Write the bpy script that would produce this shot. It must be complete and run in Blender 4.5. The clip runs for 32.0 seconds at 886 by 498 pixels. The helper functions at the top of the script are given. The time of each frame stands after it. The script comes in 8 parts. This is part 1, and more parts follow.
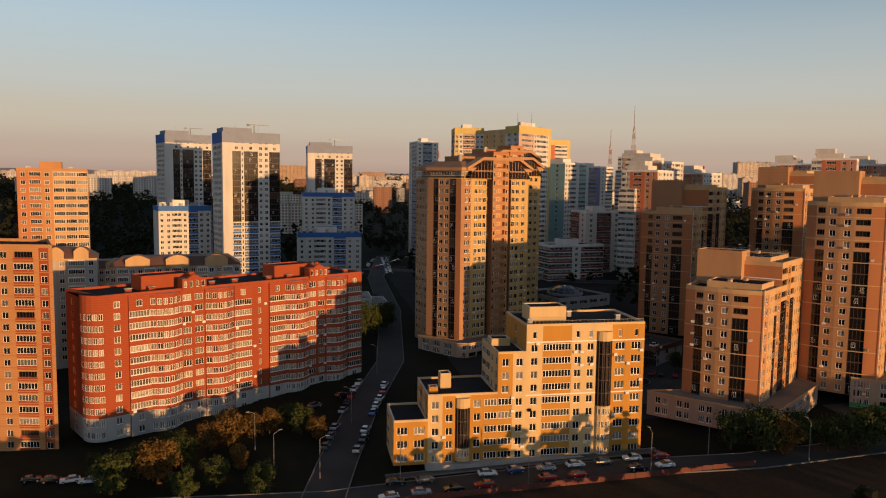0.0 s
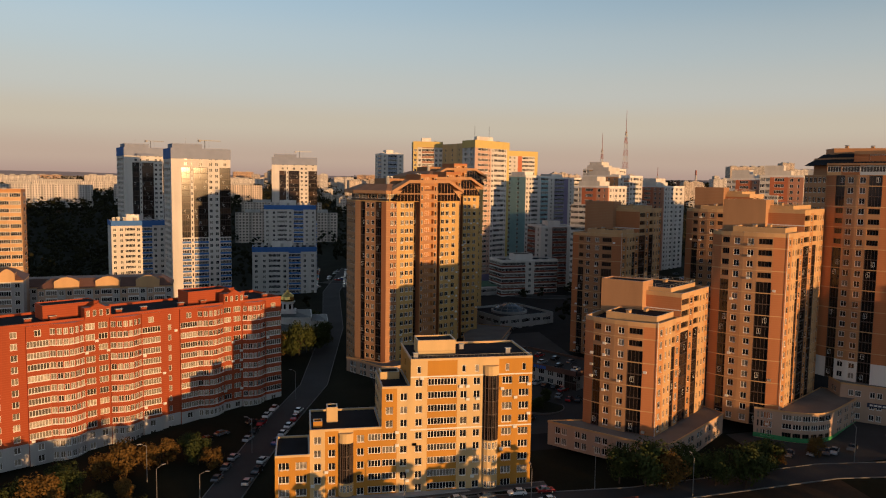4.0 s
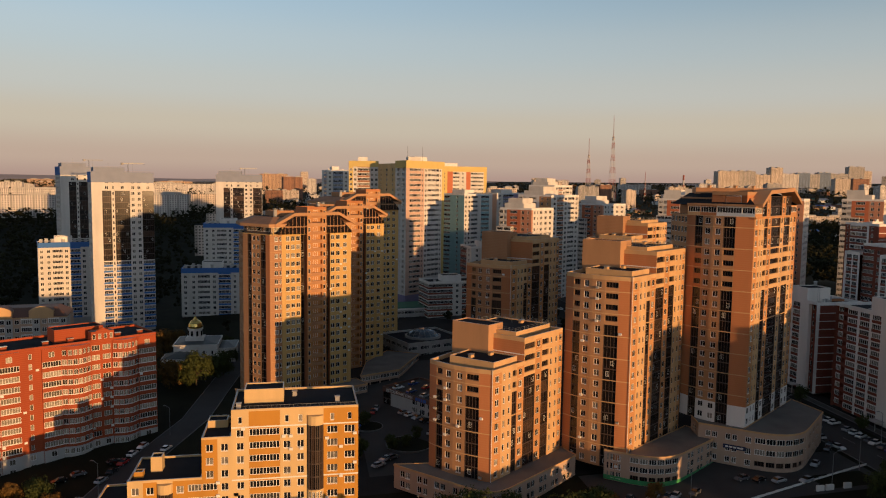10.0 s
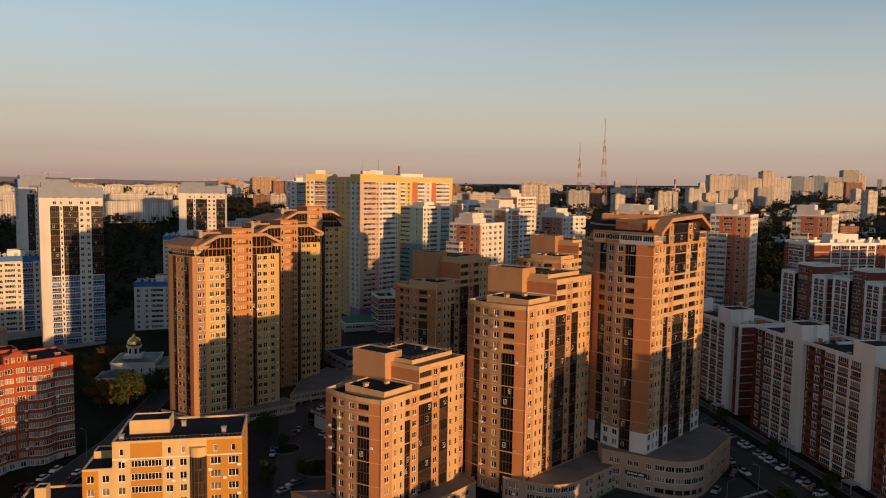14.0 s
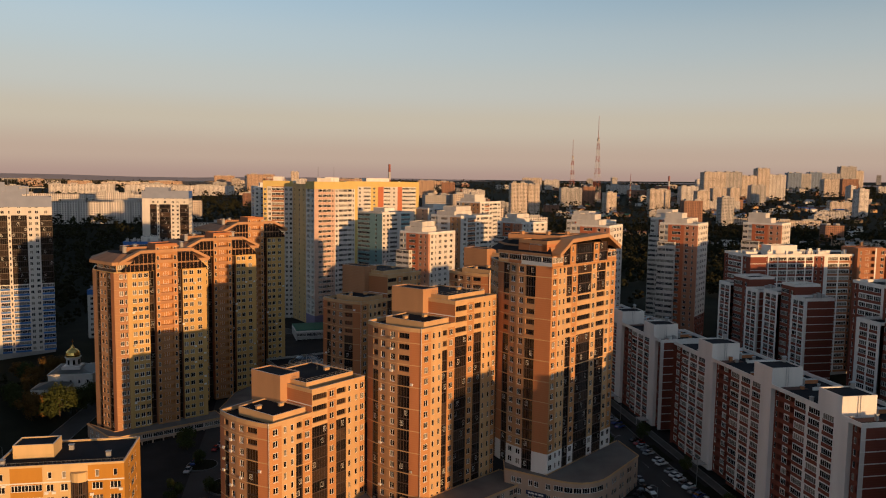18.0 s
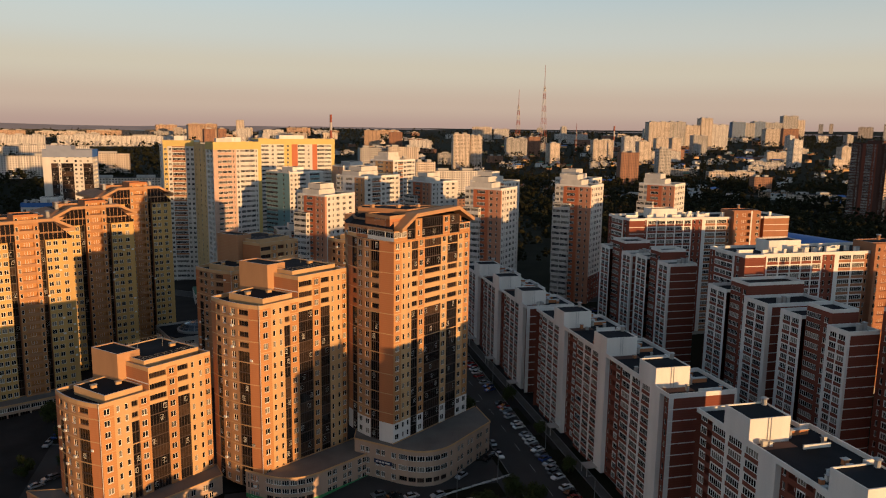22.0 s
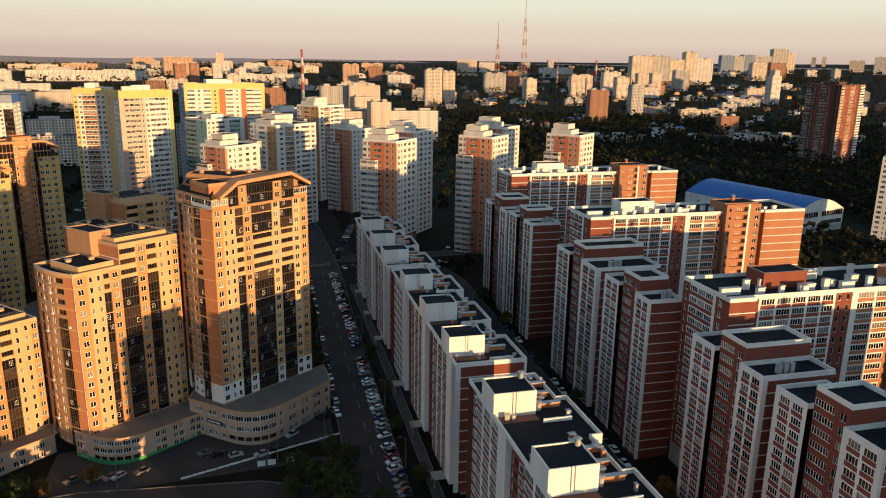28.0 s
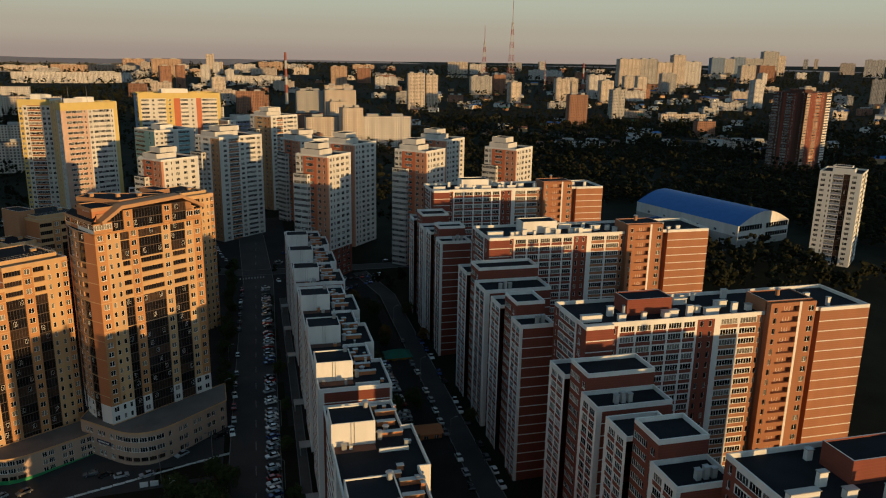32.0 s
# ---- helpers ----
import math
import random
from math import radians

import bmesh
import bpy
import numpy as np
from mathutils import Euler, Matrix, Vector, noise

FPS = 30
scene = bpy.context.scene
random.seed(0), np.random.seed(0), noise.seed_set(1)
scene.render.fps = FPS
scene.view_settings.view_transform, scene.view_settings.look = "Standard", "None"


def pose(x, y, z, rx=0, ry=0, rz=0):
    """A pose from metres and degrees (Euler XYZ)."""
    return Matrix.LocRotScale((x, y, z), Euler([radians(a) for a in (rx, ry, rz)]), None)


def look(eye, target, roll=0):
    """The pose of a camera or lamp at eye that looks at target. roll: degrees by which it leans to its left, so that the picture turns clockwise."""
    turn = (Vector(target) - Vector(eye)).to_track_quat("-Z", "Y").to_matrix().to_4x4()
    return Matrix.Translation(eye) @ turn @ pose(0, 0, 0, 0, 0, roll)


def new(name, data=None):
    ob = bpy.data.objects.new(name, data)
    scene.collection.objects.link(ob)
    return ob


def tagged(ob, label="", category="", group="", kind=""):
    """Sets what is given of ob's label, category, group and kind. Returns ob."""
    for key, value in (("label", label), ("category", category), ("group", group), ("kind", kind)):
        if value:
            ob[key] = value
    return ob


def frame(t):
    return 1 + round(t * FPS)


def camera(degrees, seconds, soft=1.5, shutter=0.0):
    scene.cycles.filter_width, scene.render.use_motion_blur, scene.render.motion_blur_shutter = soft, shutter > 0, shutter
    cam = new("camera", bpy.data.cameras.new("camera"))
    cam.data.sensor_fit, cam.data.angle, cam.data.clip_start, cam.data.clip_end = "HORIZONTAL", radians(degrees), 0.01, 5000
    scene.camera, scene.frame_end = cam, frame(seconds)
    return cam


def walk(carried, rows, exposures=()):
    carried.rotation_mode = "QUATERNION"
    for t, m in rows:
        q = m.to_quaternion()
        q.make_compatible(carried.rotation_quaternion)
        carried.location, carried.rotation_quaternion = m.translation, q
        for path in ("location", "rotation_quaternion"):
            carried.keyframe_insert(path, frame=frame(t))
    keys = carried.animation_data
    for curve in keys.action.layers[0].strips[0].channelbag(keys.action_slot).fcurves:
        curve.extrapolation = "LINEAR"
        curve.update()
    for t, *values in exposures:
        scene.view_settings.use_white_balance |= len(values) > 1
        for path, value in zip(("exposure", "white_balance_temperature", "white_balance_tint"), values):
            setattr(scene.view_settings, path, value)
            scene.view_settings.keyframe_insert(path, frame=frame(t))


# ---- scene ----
cam = camera(62.0, 32.0, soft=1.1)
METRES, EYE, TILT, LEAN, TURN = 245.0, 55.0, -1.2, 0.0, -11.0
ROWS = [
    (0.0, 0.0, 0.0, 0.0, 0.05, -4.04, -0.75),
    (0.5, 0.0132, 0.0001, 0.0039, 0.07, -4.03, -0.74),
    (1.0, 0.0264, 0.0008, 0.0077, 0.08, -4.01, -0.78),
    (1.5, 0.0398, 0.0009, 0.0117, 0.09, -3.99, -0.77),
    (2.0, 0.0531, 0.0014, 0.0156, 0.1, -3.96, -0.82),
    (2.5, 0.0664, 0.0016, 0.0196, 0.1, -3.96, -0.82),
    (3.0, 0.0796, 0.0017, 0.024, 0.1, -3.96, -0.81),
    (3.5, 0.093, 0.0016, 0.0281, 0.1, -3.94, -0.82),
    (5.5, 0.1469, 0.0031, 0.0434, 0.07, -3.88, -0.81),
    (6.0, 0.1602, 0.0027, 0.0475, 0.03, -3.87, -0.86),
    (6.5, 0.1745, 0.0037, 0.0512, 0.08, -3.85, -0.83),
    (7.0, 0.1885, 0.0039, 0.0555, 0.09, -3.86, -0.8),
    (7.5, 0.202, 0.0037, 0.0599, 0.06, -3.87, -0.77),
    (8.0, 0.2162, 0.0041, 0.0635, 0.09, -3.85, -0.79),
    (8.5, 0.2302, 0.0042, 0.0674, 0.11, -3.83, -0.8),
    (9.0, 0.2442, 0.0042, 0.0715, 0.12, -3.83, -0.81),
    (9.5, 0.2582, 0.004, 0.0765, 0.13, -3.88, -0.76),
    (10.0, 0.2721, 0.0042, 0.0797, 0.14, -3.81, -0.78),
    (10.5, 0.2861, 0.004, 0.0837, 0.15, -3.8, -0.78),
    (11.0, 0.3002, 0.004, 0.0875, 0.17, -3.78, -0.79),
    (11.5, 0.3142, 0.0037, 0.0916, 0.18, -3.78, -0.77),
    (12.0, 0.3284, 0.0033, 0.0957, 0.19, -3.76, -0.77),
    (12.5, 0.3419, 0.0028, 0.0994, 0.18, -3.74, -0.81),
    (13.0, 0.3554, 0.0026, 0.1033, 0.18, -3.73, -0.8),
    (13.5, 0.3694, 0.0017, 0.1072, 0.17, -3.71, -0.81),
    (14.0, 0.3832, 0.0019, 0.1113, 0.16, -3.71, -0.84),
    (14.5, 0.3971, 0.0014, 0.1153, 0.18, -3.7, -0.83),
    (16.5, 0.4542, 0.0028, 0.1312, 0.28, -3.84, -0.85),
    (17.0, 0.4692, 0.0031, 0.1349, 0.31, -3.92, -0.84),
    (17.5, 0.4844, 0.0032, 0.1388, 0.34, -4.0, -0.82),
    (18.0, 0.4999, 0.003, 0.1427, 0.37, -4.1, -0.81),
    (18.5, 0.5156, 0.0021, 0.1469, 0.19, -4.24, -0.78),
    (19.0, 0.5315, 0.0032, 0.1506, -0.27, -4.42, -0.77),
    (19.5, 0.5474, 0.0028, 0.1549, -0.74, -4.69, -0.77),
    (20.0, 0.564, 0.0016, 0.1581, -1.19, -5.01, -0.74),
    (20.5, 0.5799, 0.0019, 0.1625, -1.67, -5.63, -0.75),
    (21.0, 0.5962, 0.0018, 0.1664, -2.12, -6.4, -0.75),
    (21.5, 0.6128, 0.0007, 0.1705, -2.56, -7.22, -0.77),
    (22.0, 0.6292, 0.0006, 0.1749, -2.97, -8.07, -0.77),
    (22.5, 0.6459, -0.0004, 0.1788, -3.27, -8.93, -0.75),
    (23.0, 0.6624, -0.0009, 0.1831, -3.25, -9.85, -0.8),
    (23.5, 0.6796, -0.0029, 0.1868, -3.24, -10.73, -0.75),
    (24.0, 0.6962, -0.0032, 0.191, -3.24, -11.64, -0.77),
    (24.5, 0.7132, -0.0045, 0.195, -3.22, -12.53, -0.75),
    (25.0, 0.7299, -0.0056, 0.199, -3.22, -13.19, -0.77),
    (25.5, 0.7466, -0.0067, 0.2026, -3.23, -13.28, -0.78),
    (27.5, 0.8136, -0.0116, 0.214, -3.32, -13.21, -0.83),
    (28.0, 0.8304, -0.0127, 0.2174, -3.33, -13.2, -0.84),
    (28.5, 0.8473, -0.0141, 0.2211, -3.35, -13.19, -0.86),
    (29.0, 0.8643, -0.0155, 0.2247, -3.37, -13.18, -0.88),
    (29.5, 0.8807, -0.0171, 0.2286, -3.39, -13.19, -0.9),
    (30.0, 0.8977, -0.0187, 0.2327, -3.4, -13.19, -0.92),
    (30.5, 0.9149, -0.0206, 0.2368, -3.42, -13.19, -0.93),
    (31.0, 0.9319, -0.0221, 0.2411, -3.43, -13.18, -0.94),
    (31.5, 0.9491, -0.0239, 0.2455, -3.44, -13.2, -0.96),
    (32.0, 0.9661, -0.0258, 0.2499, -3.46, -13.2, -0.98),
]
walk(cam, [(t, pose(0, 0, EYE, TILT, LEAN, TURN) @ pose(METRES * x, METRES * y, METRES * z, 90 + pitch, roll, yaw)) for t, x, y, z, yaw, pitch, roll in ROWS],
     exposures=[(0.0, -0.03, 6550, 12), (18.0, -0.03, 6550, 12), (23.0, 0.25, 6400, 7), (25.5, 0.57, 6080, 2), (29.0, 0.67, 6060, 2), (30.6, 0.58, 6060, 2), (31.0, 0.42, 6030, 1), (31.5, 0.13, 5960, -2), (32.0, -0.16, 5880, -6)])

# ---------------- light ----------------
SUN_TO = Vector((0.478, -0.878, 0.046)).normalized()
world = bpy.data.worlds.new("evening_sky")
scene.world = world
world.use_nodes = True
wn, wl = world.node_tree.nodes, world.node_tree.links
wn.clear()
sky = wn.new("ShaderNodeTexSky")
sky.sky_type, sky.sun_disc = "NISHITA", False
sky.sun_elevation = math.asin(SUN_TO.z)
sky.sun_rotation = math.pi / 2 - math.atan2(SUN_TO.y, SUN_TO.x)
sky.air_density, sky.dust_density, sky.ozone_density = 1.0, 0.6, 3.0
bg = wn.new("ShaderNodeBackground")
bg.inputs["Strength"].default_value = 0.38
wout = wn.new("ShaderNodeOutputWorld")
tint = wn.new("ShaderNodeMix")
tint.data_type, tint.blend_type = "RGBA", "MULTIPLY"
tint.inputs["Factor"].default_value = 1.0
tint.inputs["B"].default_value = (0.97, 0.99, 0.94, 1)
pale = wn.new("ShaderNodeHueSaturation")
pale.inputs["Saturation"].default_value = 0.62
wl.new(sky.outputs["Color"], pale.inputs["Color"])
wl.new(pale.outputs["Color"], tint.inputs["A"])
haze = wn.new("ShaderNodeMix")
haze.data_type = "RGBA"
place = wn.new("ShaderNodeTexCoord")
height = wn.new("ShaderNodeSeparateXYZ")
low = wn.new("ShaderNodeMapRange")
low.interpolation_type = "SMOOTHSTEP"
low.inputs["From Min"].default_value, low.inputs["From Max"].default_value = 0.06, 0.32
low.inputs["To Min"].default_value, low.inputs["To Max"].default_value = 0.95, 0.0
air = wn.new("ShaderNodeValToRGB")
air.color_ramp.interpolation = "EASE"
for k, (spot, rgb) in enumerate(((0.0, (0.68, 0.47, 0.40)), (0.12, (0.82, 0.62, 0.49)), (0.30, (0.90, 0.79, 0.62)), (0.48, (0.87, 0.86, 0.78)), (0.72, (0.80, 0.87, 0.86)), (1.0, (0.57, 0.79, 0.90)))):
    el = air.color_ramp.elements[k] if k < 2 else air.color_ramp.elements.new(spot)
    el.position, el.color = spot, (*rgb, 1)
stretch = wn.new("ShaderNodeMath")
stretch.operation = "MULTIPLY"
stretch.inputs[1].default_value = 4.0
lift = wn.new("ShaderNodeVectorMath")
lift.operation = "SCALE"
lift.inputs["Scale"].default_value = 1.68
wl.new(height.outputs["Z"], stretch.inputs[0])
wl.new(stretch.outputs[0], air.inputs["Fac"])
wl.new(air.outputs["Color"], lift.inputs[0])
wl.new(lift.outputs["Vector"], haze.inputs["B"])
zenith = wn.new("ShaderNodeMapRange")
zenith.inputs["From Min"].default_value, zenith.inputs["From Max"].default_value = 0.3, 1.0
zenith.inputs["To Min"].default_value, zenith.inputs["To Max"].default_value = 0.38, 0.23
wl.new(height.outputs["Z"], zenith.inputs["Value"])
wl.new(zenith.outputs["Result"], bg.inputs["Strength"])
wl.new(place.outputs["Generated"], height.inputs[0])
wl.new(height.outputs["Z"], low.inputs["Value"])
wl.new(low.outputs["Result"], haze.inputs["Factor"])
wl.new(tint.outputs["Result"], haze.inputs["A"])
wl.new(haze.outputs["Result"], bg.inputs["Color"])
wl.new(bg.outputs["Background"], wout.inputs["Surface"])
sun = new("sun", bpy.data.lights.new("sun", "SUN"))
sun.data.energy, sun.data.angle, sun.data.color = 5.0, radians(0.5), (1.0, 0.565, 0.235)
sun.matrix_basis = look((0, 0, 300), Vector((0, 0, 300)) - SUN_TO)

# ---------------- materials ----------------
MATS = {}


def material(name, rgb, rough=0.85, var=0.18, scale=0.25, metal=0.0, grain=6.0, bump=0.15, rand=0.0, island=0.0, streak=0.0, spec=0.4):
    """A surface with large stains, fine grain, relief and, if asked, a shade of its own for each object or island."""
    m = bpy.data.materials.new(name)
    m.use_nodes = True
    n, l = m.node_tree.nodes, m.node_tree.links
    b = n["Principled BSDF"]
    b.inputs["Roughness"].default_value, b.inputs["Metallic"].default_value = rough, metal
    b.inputs["Specular IOR Level"].default_value = spec
    geo = n.new("ShaderNodeNewGeometry")
    big = n.new("ShaderNodeTexNoise")
    big.inputs["Scale"].default_value, big.inputs["Detail"].default_value = scale, 4.0
    fine = n.new("ShaderNodeTexNoise")
    fine.inputs["Scale"].default_value, fine.inputs["Detail"].default_value = grain, 3.0
    mapping = n.new("ShaderNodeMapping")
    mapping.inputs["Scale"].default_value = (1, 1, 0.18 if streak else 1)
    l.new(geo.outputs["Position"], mapping.inputs["Vector"])
    l.new(mapping.outputs["Vector"], big.inputs["Vector"])
    l.new(geo.outputs["Position"], fine.inputs["Vector"])
    add = n.new("ShaderNodeMath")
    add.operation = "MULTIPLY_ADD"
    add.inputs[1].default_value, add.inputs[2].default_value = 0.45, 0.0
    l.new(fine.outputs["Fac"], add.inputs[0])
    tot = n.new("ShaderNodeMath")
    tot.operation = "ADD"
    l.new(big.outputs["Fac"], tot.inputs[0])
    l.new(add.outputs[0], tot.inputs[1])
    last = tot
    if rand or island:
        src = n.new("ShaderNodeObjectInfo").outputs["Random"] if rand else geo.outputs["Random Per Island"]
        ra = n.new("ShaderNodeMath")
        ra.operation = "MULTIPLY_ADD"
        ra.inputs[1].default_value = (rand or island)
        l.new(src, ra.inputs[0])
        l.new(tot.outputs[0], ra.inputs[2])
        last = ra
    ramp = n.new("ShaderNodeMapRange")
    ramp.inputs["From Min"].default_value, ramp.inputs["From Max"].default_value = 0.4, 1.1 + (rand or island)
    ramp.inputs["To Min"].default_value, ramp.inputs["To Max"].default_value = 1 - var, 1 + var
    l.new(last.outputs[0], ramp.inputs["Value"])
    mul = n.new("ShaderNodeVectorMath")
    mul.operation = "SCALE"
    mul.inputs[0].default_value = rgb
    l.new(ramp.outputs["Result"], mul.inputs["Scale"])
    l.new(mul.outputs["Vector"], b.inputs["Base Color"])
    if bump:
        bp = n.new("ShaderNodeBump")
        bp.inputs["Strength"].default_value, bp.inputs["Distance"].default_value = bump, 0.05
        l.new(fine.outputs["Fac"], bp.inputs["Height"])
        l.new(bp.outputs["Normal"], b.inputs["Normal"])
    MATS[name] = m
    return m


def brickwork(name, rgb, joint, var=0.16, course=0.6):
    """Facing brick with weathered patches and faint course lines."""
    m = material(name, rgb, 0.9, var, 0.2, grain=9.0, bump=0.25, streak=1)
    n, l = m.node_tree.nodes, m.node_tree.links
    b = n["Principled BSDF"]
    old = b.inputs["Base Color"].links[0].from_socket
    geo = n.new("ShaderNodeNewGeometry")
    sep = n.new("ShaderNodeSeparateXYZ")
    l.new(geo.outputs["Position"], sep.inputs[0])
    sn = n.new("ShaderNodeMath")
    sn.operation = "MULTIPLY"
    sn.inputs[1].default_value = 2 * math.pi / course
    l.new(sep.outputs["Z"], sn.inputs[0])
    si = n.new("ShaderNodeMath")
    si.operation = "SINE"
    l.new(sn.outputs[0], si.inputs[0])
    mr = n.new("ShaderNodeMapRange")
    mr.inputs["From Min"].default_value, mr.inputs["From Max"].default_value = 0.7, 1.0
    mr.inputs["To Max"].default_value = 0.30
    l.new(si.outputs[0], mr.inputs["Value"])
    mix = n.new("ShaderNodeMix")
    mix.data_type = "RGBA"
    l.new(mr.outputs["Result"], mix.inputs["Factor"])
    l.new(old, mix.inputs["A"])
    mix.inputs["B"].default_value = (*joint, 1)
    l.new(mix.outputs["Result"], b.inputs["Base Color"])
    return m


def glazing(name, dark, curtain, share, rand=True, rough=0.06):
    """Window glass with rooms behind it: mostly dark, some with pale curtains, all with a glossy face."""
    m = bpy.data.materials.new(name)
    m.use_nodes = True
    n, l = m.node_tree.nodes, m.node_tree.links
    b = n["Principled BSDF"]
    geo = n.new("ShaderNodeNewGeometry")
    src = n.new("ShaderNodeObjectInfo").outputs["Random"] if rand else geo.outputs["Random Per Island"]
    gt = n.new("ShaderNodeMapRange")
    gt.inputs["From Min"].default_value, gt.inputs["From Max"].default_value = 1 - share, 1.0
    l.new(src, gt.inputs["Value"])
    noise_ = n.new("ShaderNodeTexNoise")
    noise_.inputs["Scale"].default_value = 1.3
    l.new(geo.outputs["Position"], noise_.inputs["Vector"])
    sc = n.new("ShaderNodeMath")
    sc.operation = "MULTIPLY"
    l.new(gt.outputs["Result"], sc.inputs[0])
    l.new(noise_.outputs["Fac"], sc.inputs[1])
    mix = n.new("ShaderNodeMix")
    mix.data_type = "RGBA"
    mix.inputs["A"].default_value, mix.inputs["B"].default_value = (*dark, 1), (*curtain, 1)
    l.new(sc.outputs[0], mix.inputs["Factor"])
    l.new(mix.outputs["Result"], b.inputs["Base Color"])
    b.inputs["Roughness"].default_value = rough
    b.inputs["IOR"].default_value = 1.5
    MATS[name] = m
    return m


def block_wall(name, wall, glass, bay=3.2, storey=2.9, gap=0.85):
    """Wall of a far block: rows of windows in a plastered face, by metres along the wall."""
    m = material(name, wall, 0.85, 0.16, 0.06, island=0.25)
    n, l = m.node_tree.nodes, m.node_tree.links
    b = n["Principled BSDF"]
    old = b.inputs["Base Color"].links[0].from_socket
    uv = n.new("ShaderNodeUVMap")
    sep = n.new("ShaderNodeSeparateXYZ")
    l.new(uv.outputs["UV"], sep.inputs[0])
    masks = []
    for axis, step, lo, hi in (("X", bay, 0.22, 0.74), ("Y", storey, 0.28, 0.80)):
        sc = n.new("ShaderNodeMath")
        sc.operation = "DIVIDE"
        sc.inputs[1].default_value = step
        l.new(sep.outputs[axis], sc.inputs[0])
        fr = n.new("ShaderNodeMath")
        fr.operation = "FRACT"
        l.new(sc.outputs[0], fr.inputs[0])
        up = n.new("ShaderNodeMath")
        up.operation = "GREATER_THAN"
        up.inputs[1].default_value = lo
        l.new(fr.outputs[0], up.inputs[0])
        dn = n.new("ShaderNodeMath")
        dn.operation = "LESS_THAN"
        dn.inputs[1].default_value = hi
        l.new(fr.outputs[0], dn.inputs[0])
        both = n.new("ShaderNodeMath")
        both.operation = "MULTIPLY"
        l.new(up.outputs[0], both.inputs[0])
        l.new(dn.outputs[0], both.inputs[1])
        masks.append(both)
    win = n.new("ShaderNodeMath")
    win.operation = "MULTIPLY"
    l.new(masks[0].outputs[0], win.inputs[0])
    l.new(masks[1].outputs[0], win.inputs[1])
    mix = n.new("ShaderNodeMix")
    mix.data_type = "RGBA"
    l.new(win.outputs[0], mix.inputs["Factor"])
    l.new(old, mix.inputs["A"])
    mix.inputs["B"].default_value = (*glass, 1)
    bay4 = n.new("ShaderNodeMath")
    bay4.operation = "DIVIDE"
    bay4.inputs[1].default_value = bay * 4
    l.new(sep.outputs["X"], bay4.inputs[0])
    fr4 = n.new("ShaderNodeMath")
    fr4.operation = "FRACT"
    l.new(bay4.outputs[0], fr4.inputs[0])
    col4 = n.new("ShaderNodeMath")
    col4.operation = "LESS_THAN"
    col4.inputs[1].default_value = 0.27
    l.new(fr4.outputs[0], col4.inputs[0])
    share = n.new("ShaderNodeMath")
    share.operation = "MULTIPLY"
    share.inputs[1].default_value = 0.5
    l.new(col4.outputs[0], share.inputs[0])
    logg = n.new("ShaderNodeMix")
    logg.data_type = "RGBA"
    logg.inputs["B"].default_value = (*[0.35 * c + 0.02 for c in wall], 1)
    l.new(share.outputs[0], logg.inputs["Factor"])
    l.new(mix.outputs["Result"], logg.inputs["A"])
    l.new(logg.outputs["Result"], b.inputs["Base Color"])
    return m


brickwork("brick_orange", (0.43, 0.165, 0.068), (0.46, 0.25, 0.12))
brickwork("brick_red", (0.31, 0.058, 0.018), (0.42, 0.14, 0.06))
brickwork("brick_dark", (0.185, 0.050, 0.030), (0.26, 0.095, 0.062))
brickwork("brick_rust", (0.33, 0.14, 0.07), (0.40, 0.24, 0.14))
# brown brick with the darkness of a shaded face put into its colour
brickwork("brick_umber", (0.085, 0.036, 0.026), (0.12, 0.07, 0.05))
brickwork("brick_tan", (0.37, 0.185, 0.092), (0.46, 0.33, 0.2))
brickwork("brick_ochre", (0.46, 0.215, 0.082), (0.52, 0.36, 0.18))
material("plaster_cream", (0.535, 0.33, 0.162), streak=1)
material("plaster_gold", (0.55, 0.345, 0.125), streak=1)
material("plaster_sand", (0.43, 0.232, 0.115), streak=1)
material("plaster_yellow", (0.47, 0.218, 0.032), streak=1)
material("plaster_pale", (0.59, 0.41, 0.20), streak=1)
material("plaster_white", (0.72, 0.685, 0.645), streak=1)
material("plaster_grey", (0.40, 0.38, 0.36), streak=1)
material("plaster_pink", (0.46, 0.32, 0.235), streak=1)
material("panel_white", (0.60, 0.56, 0.515), var=0.2, streak=1)
material("panel_yellow", (0.58, 0.43, 0.15), var=0.1)
material("panel_orange", (0.46, 0.14, 0.065), var=0.1)
material("panel_pink", (0.52, 0.35, 0.27), var=0.12)
material("panel_salmon", (0.47, 0.22, 0.135), var=0.12)
material("panel_violet", (0.22, 0.19, 0.30), var=0.1)
material("panel_blue", (0.05, 0.15, 0.42), var=0.12)
material("panel_greyblue", (0.23, 0.26, 0.34), var=0.12)
material("panel_teal", (0.24, 0.40, 0.42), var=0.12)
material("trim_white", (0.72, 0.70, 0.66), var=0.08)
material("frame_white", (0.80, 0.78, 0.74), 0.5, 0.06)
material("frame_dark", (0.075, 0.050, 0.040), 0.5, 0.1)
material("bitumen", (0.020, 0.0215, 0.026), 0.9, 0.45, 0.12, bump=0.4, spec=0.08)
material("roof_felt_grey", (0.155, 0.14, 0.125), 0.9, 0.3, 0.15)
material("sign_navy", (0.016, 0.022, 0.06), 0.5, 0.1)
material("roof_felt_brown", (0.11, 0.055, 0.042), 0.9, 0.3)
material("roof_metal_brown", (0.14, 0.07, 0.05), 0.6, 0.2)
material("roof_tile_tan", (0.26, 0.135, 0.075), 0.8, 0.25)
material("roof_metal_blue", (0.03, 0.13, 0.42), 0.5, 0.18)
